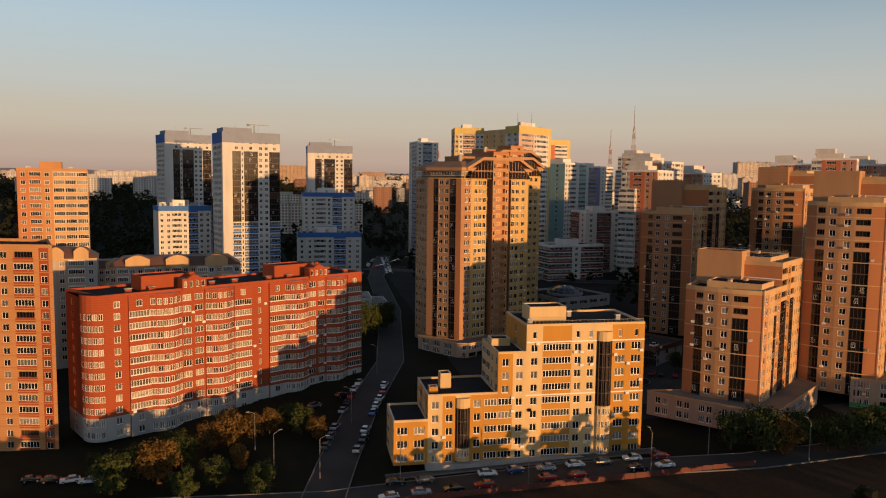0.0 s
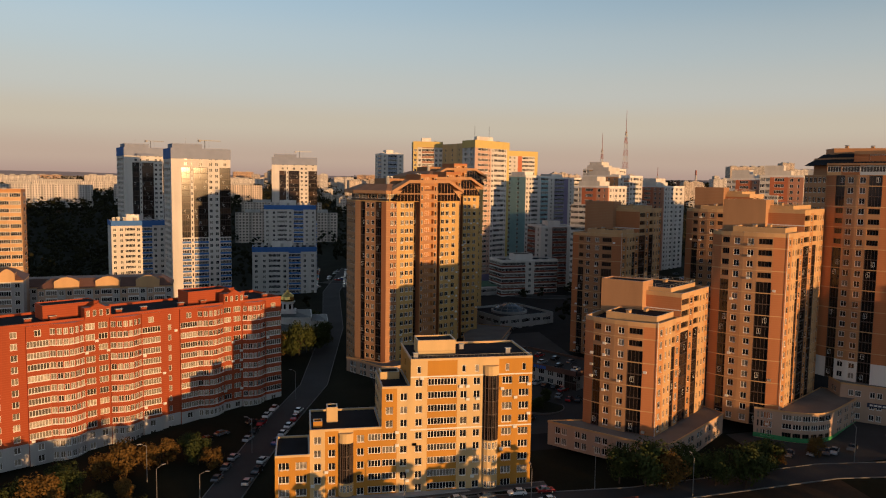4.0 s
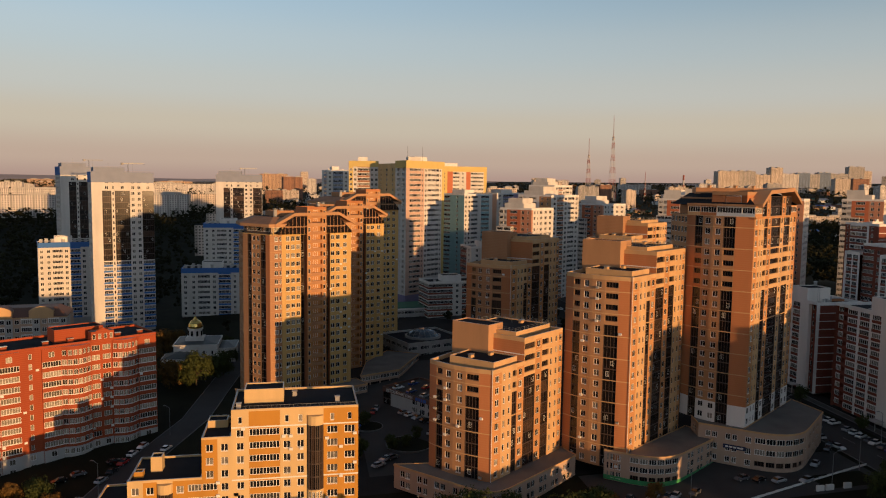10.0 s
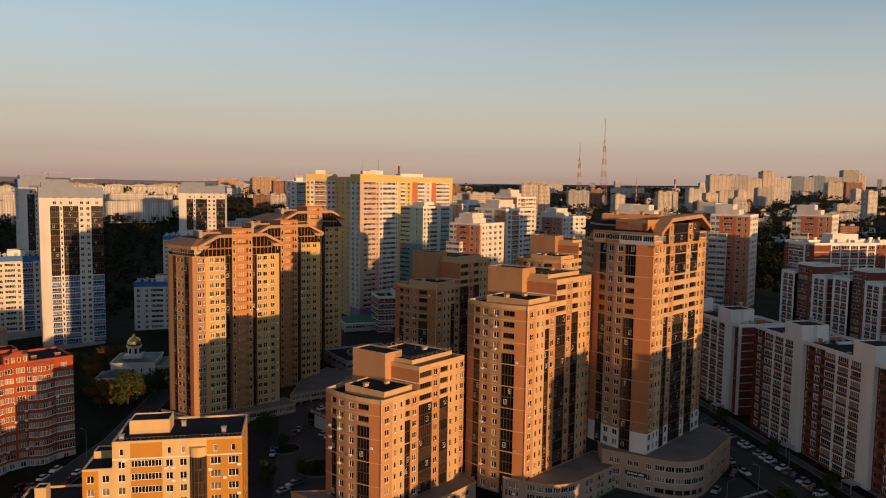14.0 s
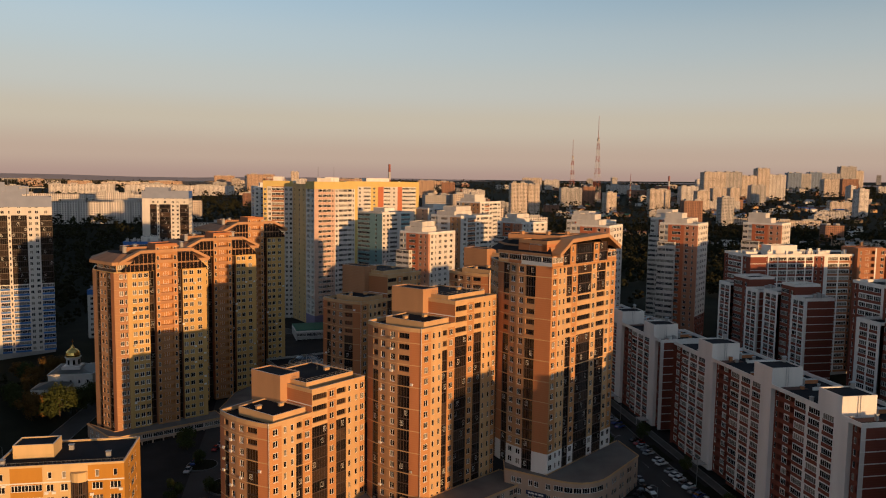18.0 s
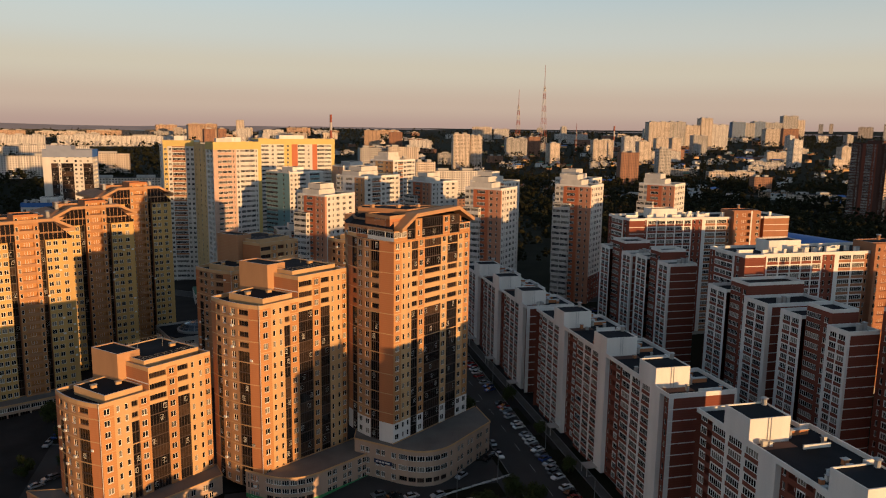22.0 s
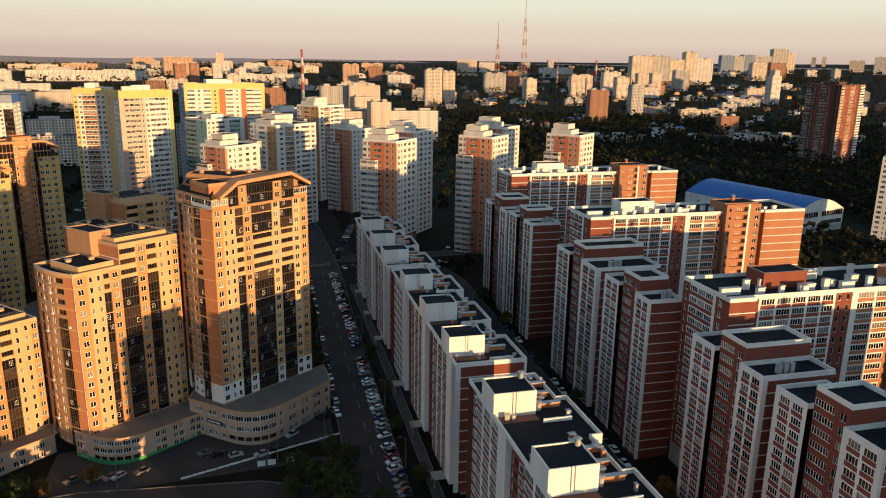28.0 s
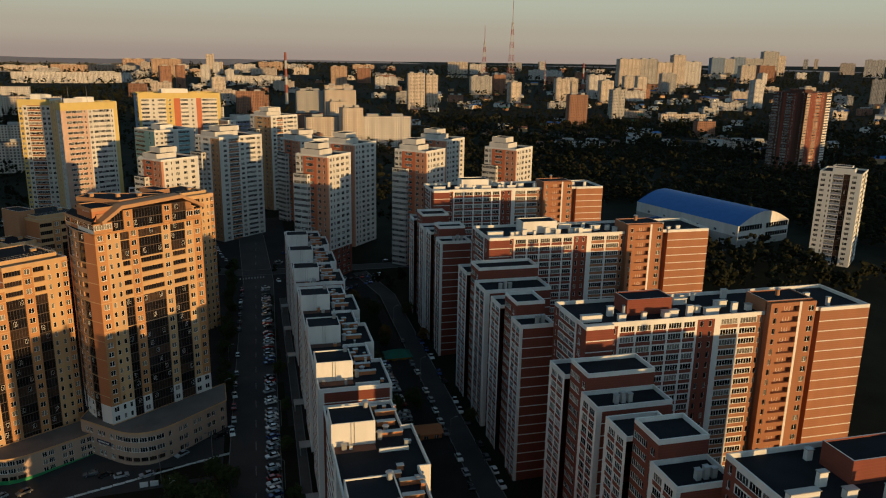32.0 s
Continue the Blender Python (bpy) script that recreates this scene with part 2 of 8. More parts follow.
material("roof_metal_green", (0.02, 0.14, 0.09), 0.5, 0.2)
material("roof_slate", (0.06, 0.068, 0.066), 0.5, 0.25)
material("zinc", (0.42, 0.42, 0.42), 0.45, 0.2, metal=0.6)
material("concrete", (0.36, 0.34, 0.32), 0.9, 0.25)
material("kerb_stone", (0.15, 0.145, 0.14), 0.9, 0.2)
material("asphalt", (0.042, 0.040, 0.039), 0.9, 0.4, 0.08, bump=0.3, spec=0.35)
# street asphalt again, darker: the shade of enclosed yards put into the colour
material("asphalt_shaded", (0.030, 0.028, 0.027), 0.92, 0.35, 0.1, bump=0.3, spec=0.08)
material("paving", (0.09, 0.085, 0.08), 0.9, 0.25, 0.3, spec=0.08)
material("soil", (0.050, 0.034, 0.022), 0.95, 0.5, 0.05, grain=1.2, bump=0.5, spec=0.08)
# grass colour lowered to carry the shade of the houses
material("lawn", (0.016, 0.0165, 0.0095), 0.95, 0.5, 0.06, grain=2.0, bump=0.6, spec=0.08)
material("road_paint", (0.28, 0.28, 0.27), 0.8, 0.15)
material("bark", (0.09, 0.065, 0.045), 0.95, 0.3, 2.0, spec=0.08)
material("leaves_green", (0.046, 0.056, 0.017), 0.7, 0.55, 0.4, island=0.6, spec=0.08)
material("leaves_autumn", (0.125, 0.070, 0.020), 0.7, 0.55, 0.5, island=0.6, spec=0.08)
# colour and gloss lowered, standing in for shade inside the foliage
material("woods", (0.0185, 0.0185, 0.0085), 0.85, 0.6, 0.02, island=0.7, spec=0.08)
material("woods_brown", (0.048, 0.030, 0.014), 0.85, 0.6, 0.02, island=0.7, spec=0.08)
# distance haze is mixed into this base colour
material("hill_hazed", (0.27, 0.245, 0.26), 1.0, 0.15, 0.004)
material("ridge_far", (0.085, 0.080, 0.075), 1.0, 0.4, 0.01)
material("mast_red", (0.26, 0.07, 0.045), 0.6, 0.1)
material("mast_white", (0.42, 0.39, 0.37), 0.6, 0.1)
material("gold", (0.75, 0.50, 0.15), 0.25, 0.1, metal=1.0)
material("rubber", (0.02, 0.02, 0.02), 0.8, 0.2)
material("lamp_metal", (0.22, 0.22, 0.22), 0.5, 0.2, metal=0.5)
# fence orange lowered, its shade held in the colour
material("fence_orange_shaded", (0.13, 0.04, 0.028), 0.8, 0.2)
material("sign_blue", (0.05, 0.12, 0.42), 0.5, 0.1)
material("sign_green", (0.05, 0.28, 0.10), 0.5, 0.15)
glazing("glass", (0.014, 0.015, 0.018), (0.50, 0.45, 0.38), 0.40)
glazing("glass_far", (0.014, 0.015, 0.018), (0.50, 0.45, 0.38), 0.40, rand=False)
glazing("glass_pale", (0.045, 0.038, 0.032), (0.72, 0.62, 0.48), 0.88)
glazing("glass_pale_far", (0.045, 0.038, 0.032), (0.72, 0.62, 0.48), 0.88, rand=False)
glazing("glass_dark", (0.010, 0.009, 0.010), (0.12, 0.07, 0.045), 0.45, rand=False, rough=0.08)
glazing("glass_dome", (0.06, 0.08, 0.10), (0.2, 0.25, 0.3), 0.5, rand=True, rough=0.1)
glazing("car_glass", (0.01, 0.01, 0.012), (0.03, 0.03, 0.03), 0.2)
for cname, crgb in (("white", (0.75, 0.75, 0.74)), ("black", (0.015, 0.015, 0.017)), ("silver", (0.38, 0.39, 0.41)), ("red", (0.30, 0.02, 0.02)), ("blue", (0.03, 0.06, 0.2)), ("grey", (0.12, 0.12, 0.13))):
    cm = material("car_" + cname, crgb, 0.25, 0.04, 1.0, bump=0.0, metal=0.0, spec=0.6)
    cm.node_tree.nodes["Principled BSDF"].inputs["Coat Weight"].default_value = 0.6


# ---------------- mesh tools ----------------
class Mesh:
    """Collects faces with their materials, in world metres."""

    def __init__(self):
        self.v, self.f, self.m, self.names, self.uv = [], [], [], [], None

    def slot(self, mat):
        if mat not in self.names:
            self.names.append(mat)
        return self.names.index(mat)

    def poly(self, pts, mat):
        k = len(self.v)
        self.v.extend(pts)
        self.f.append(tuple(range(k, k + len(pts))))
        self.m.append(self.slot(mat))

    def box(self, x0, x1, y0, y1, z0, z1, mat, T=None, bottom=False, top=None):
        c = [(x0, y0, z0), (x1, y0, z0), (x1, y1, z0), (x0, y1, z0), (x0, y0, z1), (x1, y0, z1), (x1, y1, z1), (x0, y1, z1)]
        if T is not None:
            c = [tuple(T @ Vector(p)) for p in c]
        k = len(self.v)
        self.v.extend(c)
        s = self.slot(mat)
        for q in ((0, 1, 5, 4), (1, 2, 6, 5), (2, 3, 7, 6), (3, 0, 4, 7)):
            self.f.append(tuple(k + i for i in q))
            self.m.append(s)
        self.f.append((k + 4, k + 5, k + 6, k + 7))
        self.m.append(self.slot(top or mat))
        if bottom:
            self.f.append((k + 3, k + 2, k + 1, k))
            self.m.append(s)

    def prism(self, pts, z0, z1, mat, top=None, cap=True):
        k, n = len(self.v), len(pts)
        self.v.extend([(p[0], p[1], z0) for p in pts] + [(p[0], p[1], z1) for p in pts])
        s = self.slot(mat)
        for i in range(n):
            j = (i + 1) % n
            self.f.append((k + i, k + j, k + n + j, k + n + i))
            self.m.append(s)
        if cap:
            self.f.append(tuple(k + n + i for i in range(n)))
            self.m.append(self.slot(top or mat))

    def tube(self, a, b, r0, r1, mat, n=8, cap=True):
        a, b = Vector(a), Vector(b)
        d = (b - a).normalized()
        x = d.orthogonal().normalized()
        y = d.cross(x)
        k = len(self.v)
        for c, r in ((a, r0), (b, r1)):
            for i in range(n):
                t = 2 * math.pi * i / n
                self.v.append(tuple(c + x * r * math.cos(t) + y * r * math.sin(t)))
        s = self.slot(mat)
        for i in range(n):
            j = (i + 1) % n
            self.f.append((k + i, k + j, k + n + j, k + n + i))
            self.m.append(s)
        if cap:
            self.f.append(tuple(k + n + i for i in range(n)))
            self.m.append(s)

    def weld(self):
        """Join corners that fall together, so that a part is one piece."""
        keys, order, index = {}, [], []
        for p in self.v:
            k = (round(p[0], 3), round(p[1], 3), round(p[2], 3))
            if k not in keys:
                keys[k] = len(order)
                order.append(p)
            index.append(keys[k])
        self.v = order
        faces, mats = [], []
        for f, m in zip(self.f, self.m):
            g = tuple(index[i] for i in f)
            if len(set(g)) == len(g):
                faces.append(g)
                mats.append(m)
        if len(faces) == len(self.f) or not self.uv:
            self.f, self.m = faces, mats

    def data(self, name, base=(0, 0, 0)):
        me = bpy.data.meshes.new(name)
        bx, by, bz = base
        self.weld()
        me.from_pydata([(p[0] - bx, p[1] - by, p[2] - bz) for p in self.v], [], self.f)
        for nm in self.names:
            me.materials.append(MATS[nm])
        me.polygons.foreach_set("material_index", self.m)
        if self.uv:
            lay = me.uv_layers.new(name="UVMap")
            lay.data.foreach_set("uv", self.uv)
        me.update()
        return me


def thing(name, base, label, category, group="", kind=""):
    ob = new(name)
    ob.empty_display_size = 1.0
    ob.location = base
    return tagged(ob, label, category, group, kind)


def part(name, mesh, parent, label="", kind=""):
    """Link collected faces as one part, in world metres, under a thing at its base."""
    if not mesh.f:
        return None
    ob = new(name, mesh.data(name, parent.location))
    ob.parent = parent
    return tagged(ob, label, "", "", kind)


def solo(name, mesh, label, category, group="", kind="", base=None):
    b = base or (0, 0, 0)
    ob = new(name, mesh.data(name, b))
    ob.location = b
    return tagged(ob, label, category, group, kind)


def inset(pts, d):
    """A convex footprint, drawn in by d."""
    out, n = [], len(pts)
    for i in range(n):
        a, b, c = (Vector(pts[j % n][:2]) for j in (i - 1, i, i + 1))
        u, w = (b - a).normalized(), (c - b).normalized()
        n1, n2 = Vector((-u.y, u.x)), Vector((-w.y, w.x))
        k = (n1 + n2)
        k = k / max(0.3, k.dot(n1))
        out.append((b.x + k.x * d, b.y + k.y * d))
    return out


def ground_z(x, y):
    """The lie of the land: it climbs to the east and north, and levels out far off."""
    xe = min(max(x, -200.0), 420.0)
    z = -9.4 + 0.035 * (xe - 20) - 0.05 * max(0.0, min(1.0, (10 - x) / 100.0)) * 60
    ye = min(max(y, 60.0), 420.0)
    z += 0.028 * (ye - 157)
    east = max(0.0, min(1.0, (x - 400) / 120.0))
    z = z * (1 - east) + 3.0 * east
    far = max(0.0, min(1.0, (math.hypot(x - 150, y - 200) - 350) / 500.0))
    rise = max(0.0, min(1.0, (y - 580) / 650.0)) * max(0.0, min(1.0, (170 - x) / 260.0))
    away = max(0.0, math.hypot(x - 150, y) - 1300) * 0.026 * max(0.25, min(1.0, (x + 300) / 600.0))
    return z * (1 - far) + far * 2.0 + away + 30.0 * rise * rise * (3 - 2 * rise)


# ---------------- facades ----------------
WINDOWS = {}


def window_data(w, h, n, style, tall=0):
    """Shared meshes of one size of window: the frame with its bars, and the pane."""
    key = (round(w, 1), round(h, 1), n, style)
    if key not in WINDOWS:
        w, h = key[0], key[1]
        fr, gl = Mesh(), Mesh()
        mat = "frame_dark" if style == "dark" else "frame_white"
        t, d = (0.06 if style == "sash" else 0.1), 0.07
        xs = []
        for i in range(n + 1):
            c = min(max(-w / 2 + w * i / n, -w / 2 + t / 2), w / 2 - t / 2)
            xs += [c - t / 2, c + t / 2]
        zs = [0, t, h - t, h]
        for i in range(len(xs) - 1):
            for j in range(3):
                if i % 2 == 1 and j == 1:
                    # the opening: its four inner faces
                    q = [(xs[i], zs[1]), (xs[i + 1], zs[1]), (xs[i + 1], zs[2]), (xs[i], zs[2])]
                    for k in range(4):
                        (a, b), (e, f) = q[k], q[(k + 1) % 4]
                        fr.poly([(a, 0, b), (a, d, b), (e, d, f), (e, 0, f)], mat)
                else:
                    fr.poly([(xs[i], 0, zs[j]), (xs[i + 1], 0, zs[j]), (xs[i + 1], 0, zs[j + 1]), (xs[i], 0, zs[j + 1])], mat)
        if style.startswith("sill"):
            fr.poly([(-w / 2, 0, 0), (-w / 2, -0.22, -0.03), (w / 2, -0.22, -0.03), (w / 2, 0, 0)][::-1], mat)
            fr.poly([(-w / 2, -0.22, -0.03), (-w / 2, -0.22, -0.08), (w / 2, -0.22, -0.08), (w / 2, -0.22, -0.03)][::-1], mat)
        gl.poly([(-w / 2 + t / 2, d * 0.7, t / 2), (w / 2 - t / 2, d * 0.7, t / 2), (w / 2 - t / 2, d * 0.7, h - t / 2), (-w / 2 + t / 2, d * 0.7, h - t / 2)], "glass_dark" if style in ("dark", "sash") else ("glass_pale" if style.endswith("_curtained") else "glass"))
        WINDOWS[key] = (fr.data("window"), gl.data("pane"))
    return WINDOWS[key]


class Building:
    """One house: gathers its wall, roof, trim, glazing and window parts."""

    def __init__(self, name, base, label, group="", near=0, panes=False, category="building"):
        self.ob = thing(name, base, label, category, group)
        self.near, self.panes, self.used, self.curtained = near, panes, 0, False
        self.glass = Mesh()

    def window(self, T, w, h, n, style="plain"):
        if self.curtained and style not in ("dark", "sash"):
            style += "_curtained"
        if self.used < self.near:
            self.used += 1
            fr, gl = window_data(w, h, n, style)
            ob = new("window", fr)
            ob.parent = self.ob
            ob.matrix_basis = Matrix.Translation(-self.ob.location) @ T
            pn = new("pane", gl)
            pn.parent = ob
            return
        g = self.glass
        mat = "frame_dark" if style == "dark" else "frame_white"
        gm = "glass_dark" if style in ("dark", "sash") else ("glass_pale_far" if style.endswith("_curtained") else "glass_far")
        a, d = (0.05 if style == "sash" else 0.09), 0.05

        def q(x0, x1, z0, z1, y, mm):
            g.poly([tuple(T @ Vector(p)) for p in ((x0, y, z0), (x1, y, z0), (x1, y, z1), (x0, y, z1))], mm)
        q(-w / 2, w / 2, 0, h, d, gm)
        q(-w / 2, w / 2, 0, a, 0, mat)
        q(-w / 2, w / 2, h - a, h, 0, mat)
        for i in range(n + 1):
            c = min(max(-w / 2 + w * i / n, -w / 2 + a / 2), w / 2 - a / 2)
            q(c - a / 2, c + a / 2, a, h - a, 0, mat)

    def facade(self, P, Q, z0, floors, fh, cols, bands=(), band_mat="trim_white", top=0.0, name="wall", wall=None):
        """A wall from P to Q (left to right from outside), cols of (width, code, wall material, spandrel)."""
        P, Q = Vector(P[:2]), Vector(Q[:2])
        L = (Q - P).length
        u = (Q - P) / L
        nrm = Vector((u.y, -u.x))
        W = wall or Mesh()

        def at(s, z, d=0.0):
            return (P.x + u.x * s - nrm.x * d, P.y + u.y * s - nrm.y * d, z)

        def rect(s0, s1, za, zb, mat, d=0.0):
            if s1 - s0 > 0.01 and zb - za > 0.01:
                W.poly([at(s0, za, d), at(s1, za, d), at(s1, zb, d), at(s0, zb, d)], mat)
        ang = math.atan2(u.y, u.x)
        R = Matrix.Rotation(ang, 4, "Z")

        def opening(s0, s1, za, zb, c0, c1, ca, cb, mat, d, n, style, kind):
            # ring of wall round the opening, its reveal, and what stands in it
            rect(c0, c1, ca, za, mat)
            rect(c0, c1, zb, cb, mat)
            rect(c0, s0, za, zb, mat)
            rect(s1, c1, za, zb, mat)
            rv = [(s0, za), (s1, za), (s1, zb), (s0, zb)]
            for i in range(4):
                (a, b), (e, f) = rv[i], rv[(i + 1) % 4]
                W.poly([at(a, b), at(a, b, d), at(e, f, d), at(e, f)], mat)
            if kind == "open":
                rect(s0, s1, za, zb, mat, d)
            else:
                c = at((s0 + s1) / 2, za, d - 0.06)
                self.window(Matrix.Translation(c) @ R, s1 - s0, zb - za, n, style)
        def tone(c, f):
            return c if isinstance(c, str) else (c[0] if f < c[2] else c[1])
        tot = sum(c[0] for c in cols)
        s = 0.0
        for col in cols:
            wd, code = col[0] * L / tot, col[1]
            s1 = s + wd
            f = 0
            while f < floors:
                k = code(f, floors) if callable(code) else code
                za, zb = z0 + f * fh, z0 + (f + 1) * fh
                mid = (s + s1) / 2
                mat = tone(col[2], f)
                sp = tone(col[3], f) if len(col) > 3 else mat
                if k == "b":
                    g = f
                    while g < floors and tone(col[2], g) == mat and (code(g, floors) if callable(code) else code) == "b":
                        g += 1
                    rect(s, s1, za, z0 + g * fh, mat)
                    f = g
                    continue
                if k in "wnW":
                    ow = {"w": min(1.6, wd * 0.74), "n": min(0.9, wd * 0.62), "W": min(2.4, wd * 0.86)}[k]
                    opening(mid - ow / 2, mid + ow / 2, za + 0.8, za + 2.45, s, s1, za, zb, mat, 0.2, {"w": 2, "n": 1, "W": 3}[k], "sill", "win")
                elif k == "L":
                    rect(s, s1, za, za + 1.0, sp)
                    opening(s + 0.12, s1 - 0.12, za + 1.0, za + 2.6, s, s1, za + 1.0, zb, mat, 0.12, max(2, round(wd / 0.8)), "plain", "win")
                elif k == "K":
                    rect(s, s1, za, za + 1.0, sp)
                    opening(s + 0.2, s1 - 0.2, za + 1.0, za + 2.5, s, s1, za + 1.0, zb, mat, 0.45, max(2, round(wd / 0.9)), "dark", "win")
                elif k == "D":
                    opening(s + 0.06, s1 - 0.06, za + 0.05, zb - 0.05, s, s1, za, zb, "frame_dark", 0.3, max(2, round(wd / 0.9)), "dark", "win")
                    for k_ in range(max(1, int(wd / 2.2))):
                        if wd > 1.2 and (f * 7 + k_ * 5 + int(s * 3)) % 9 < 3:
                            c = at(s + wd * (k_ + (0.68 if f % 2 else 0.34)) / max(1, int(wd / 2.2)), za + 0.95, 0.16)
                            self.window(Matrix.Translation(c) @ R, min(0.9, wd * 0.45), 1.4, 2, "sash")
                elif k == "O":
                    rect(s, s1, za, za + 1.0, sp)
                    opening(s + 0.1, s1 - 0.1, za + 1.0, za + 2.65, s, s1, za + 1.0, zb, mat, 1.3, 2, "plain", "open")
                    c = at(mid, za + 0.95, 1.26)
                    self.window(Matrix.Translation(c) @ R, min(1.8, wd * 0.6), 1.6, 2)
                f += 1
            s = s1
        zt = z0 + floors * fh
        if top:
            s = 0.0
            for col in cols:
                wd = col[0] * L / tot
                rect(s, s + wd, zt, zt + top, tone(col[2], floors))
                s += wd
        for bz in bands:
            zz = z0 + bz * fh
            sm = Mesh()
            self.strip(P, Q, zz - 0.12, zz + 0.12, 0.06, band_mat, sm)
            part("string_course", sm, self.ob)
        if wall is None:
            part(name, W, self.ob)

    def curved(self, P, Q, z0, floors, fh, cols, bulge, bands=(), band_mat="trim_white", name="wall"):
        """A wall that bows outwards between P and Q, one facet to a column; gives its corners."""
        P, Q = Vector(P[:2]), Vector(Q[:2])
        u = (Q - P).normalized()
        out = Vector((u.y, -u.x))
        tot, s, pts, W = sum(c[0] for c in cols), 0.0, [tuple(P)], Mesh()
        for c in cols:
            s += c[0] / tot
            q = P.lerp(Q, s) + out * (4 * bulge * s * (1 - s))
            pts.append((q.x, q.y))
        for c, a, b in zip(cols, pts, pts[1:]):
            self.facade(a, b, z0, floors, fh, [c], wall=W)
        part(name, W, self.ob)
        for bz in bands:
            sm = Mesh()
            for a, b in zip(pts, pts[1:]):
                self.strip(a, b, z0 + bz * fh - 0.12, z0 + bz * fh + 0.12, 0.06, band_mat, sm)
            part("string_course", sm, self.ob)
        return pts

    def strip(self, P, Q, za, zb, out, mat, mesh=None):
        """A band standing proud of a wall."""
        P, Q = Vector(P[:2]), Vector(Q[:2])
        u = (Q - P).normalized()
        n = Vector((u.y, -u.x)) * out
        m = mesh or Mesh()
        a, b = P, Q
        m.poly([(a.x + n.x, a.y + n.y, za), (b.x + n.x, b.y + n.y, za), (b.x + n.x, b.y + n.y, zb), (a.x + n.x, a.y + n.y, zb)], mat)
        m.poly([(a.x + n.x, a.y + n.y, zb), (b.x + n.x, b.y + n.y, zb), (b.x, b.y, zb), (a.x, a.y, zb)], mat)
        m.poly([(a.x, a.y, za), (b.x, b.y, za), (b.x + n.x, b.y + n.y, za), (a.x + n.x, a.y + n.y, za)], mat)
        if mesh is None:
            part("moulding", m, self.ob)

    def top_off(self, pts, z, par=0.9, mat="plaster_cream", cap="zinc", surface="bitumen", name="roof"):
        """Roof with a parapet all round: its outer face continues the wall."""
        r, p = Mesh(), Mesh()
        inn = inset(pts, 0.35)
        r.poly([(a[0], a[1], z + 0.02) for a in inn], surface)
        n = len(pts)
        for i in range(n):
            j = (i + 1) % n
            a, b, c, d = pts[i], pts[j], inn[j], inn[i]
            p.poly([(a[0], a[1], z), (b[0], b[1], z), (b[0], b[1], z + par), (a[0], a[1], z + par)], mat)
            p.poly([(a[0], a[1], z + par), (b[0], b[1], z + par), (c[0], c[1], z + par), (d[0], d[1], z + par)], cap)
            p.poly([(c[0], c[1], z), (d[0], d[1], z), (d[0], d[1], z + par), (c[0], c[1], z + par)], mat)
        part(name, r, self.ob)
        part("parapet", p, self.ob)

    def housing(self, pts, z0, z1, mat, name="lift_housing", rim="trim_white", label=""):
        """A box on the roof, with a rim and a roof of its own."""
        h = Mesh()
        h.prism(pts, z0, z1, mat, cap=False)
        inn = inset(pts, 0.25)
        n = len(pts)
        for i in range(n):
            j = (i + 1) % n
            a, b, c, d = pts[i], pts[j], inn[j], inn[i]
            h.poly([(a[0], a[1], z1), (b[0], b[1], z1), (c[0], c[1], z1), (d[0], d[1], z1)], rim)
            h.poly([(c[0], c[1], z1 - 0.3), (d[0], d[1], z1 - 0.3), (d[0], d[1], z1), (c[0], c[1], z1)], mat)
        h.poly([(a[0], a[1], z1 - 0.3) for a in inn], "bitumen")
        return part(name, h, self.ob, label)

    def done(self, label=""):
        part("glazing", self.glass, self.ob, "", "stuff")


def air_unit(B, x, y, z, along):
    """A pale air-conditioner box hung on a wall that runs in the direction along."""
    m = Mesh()
    T = Matrix.Translation((x, y, z)) @ Matrix.Rotation(along, 4, "Z")
    m.box(-0.42, 0.42, -0.40, -0.04, 0, 0.6, "trim_white", T, bottom=True)
    m.box(-0.36, -0.30, -0.38, -0.02, -0.08, 0.0, "zinc", T, bottom=True)
    m.box(0.30, 0.36, -0.38, -0.02, -0.08, 0.0, "zinc", T, bottom=True)
    part("air_conditioner", m, B.ob)


def rect_pts(o, ux, w, d):
    """Footprint from its left front corner, the direction along the front in degrees, width and depth."""
    a = radians(ux)
    u, v = Vector((math.cos(a), math.sin(a))), Vector((-math.sin(a), math.cos(a)))
    o = Vector(o)
    return [tuple(p) for p in (o, o + u * w, o + u * w + v * d, o + v * d)]


def lerp(P, Q, t):
    return (P[0] + (Q[0] - P[0]) * t, P[1] + (Q[1] - P[1]) * t)


def rel(pts, s0, s1, d0, d1):
    """A smaller rectangle within a four-cornered footprint, by shares of its width and depth."""
    a, b, c, d = pts[:4]
    return [lerp(lerp(a, b, s), lerp(d, c, s), t) for s, t in ((s0, d0), (s1, d0), (s1, d1), (s0, d1))]


def vent(B, x, y, z, h=1.4, w=1.2, mat="plaster_grey", turn=0.0):
    """A ventilation stack with a slab cap on the roof."""
    m = Mesh()
    T = Matrix.Translation((x, y, z)) @ Matrix.Rotation(radians(turn), 4, "Z")
    m.box(-w / 2, w / 2, -0.4, 0.4, 0, h, mat, T)
    m.box(-w / 2 - 0.15, w / 2 + 0.15, -0.55, 0.55, h + 0.15, h + 0.27, "zinc", T, bottom=True)
    for sx in (-1, 1):
        for sy in (-1, 1):
            m.box(sx * (w / 2 - 0.1) - 0.05, sx * (w / 2 - 0.1) + 0.05, sy * 0.3 - 0.05, sy * 0.3 + 0.05, h, h + 0.16, "zinc", T)
    part("roof_vent", m, B.ob)


def only_upto(k, low, high):
    return lambda f, n: low if f < n - k else high


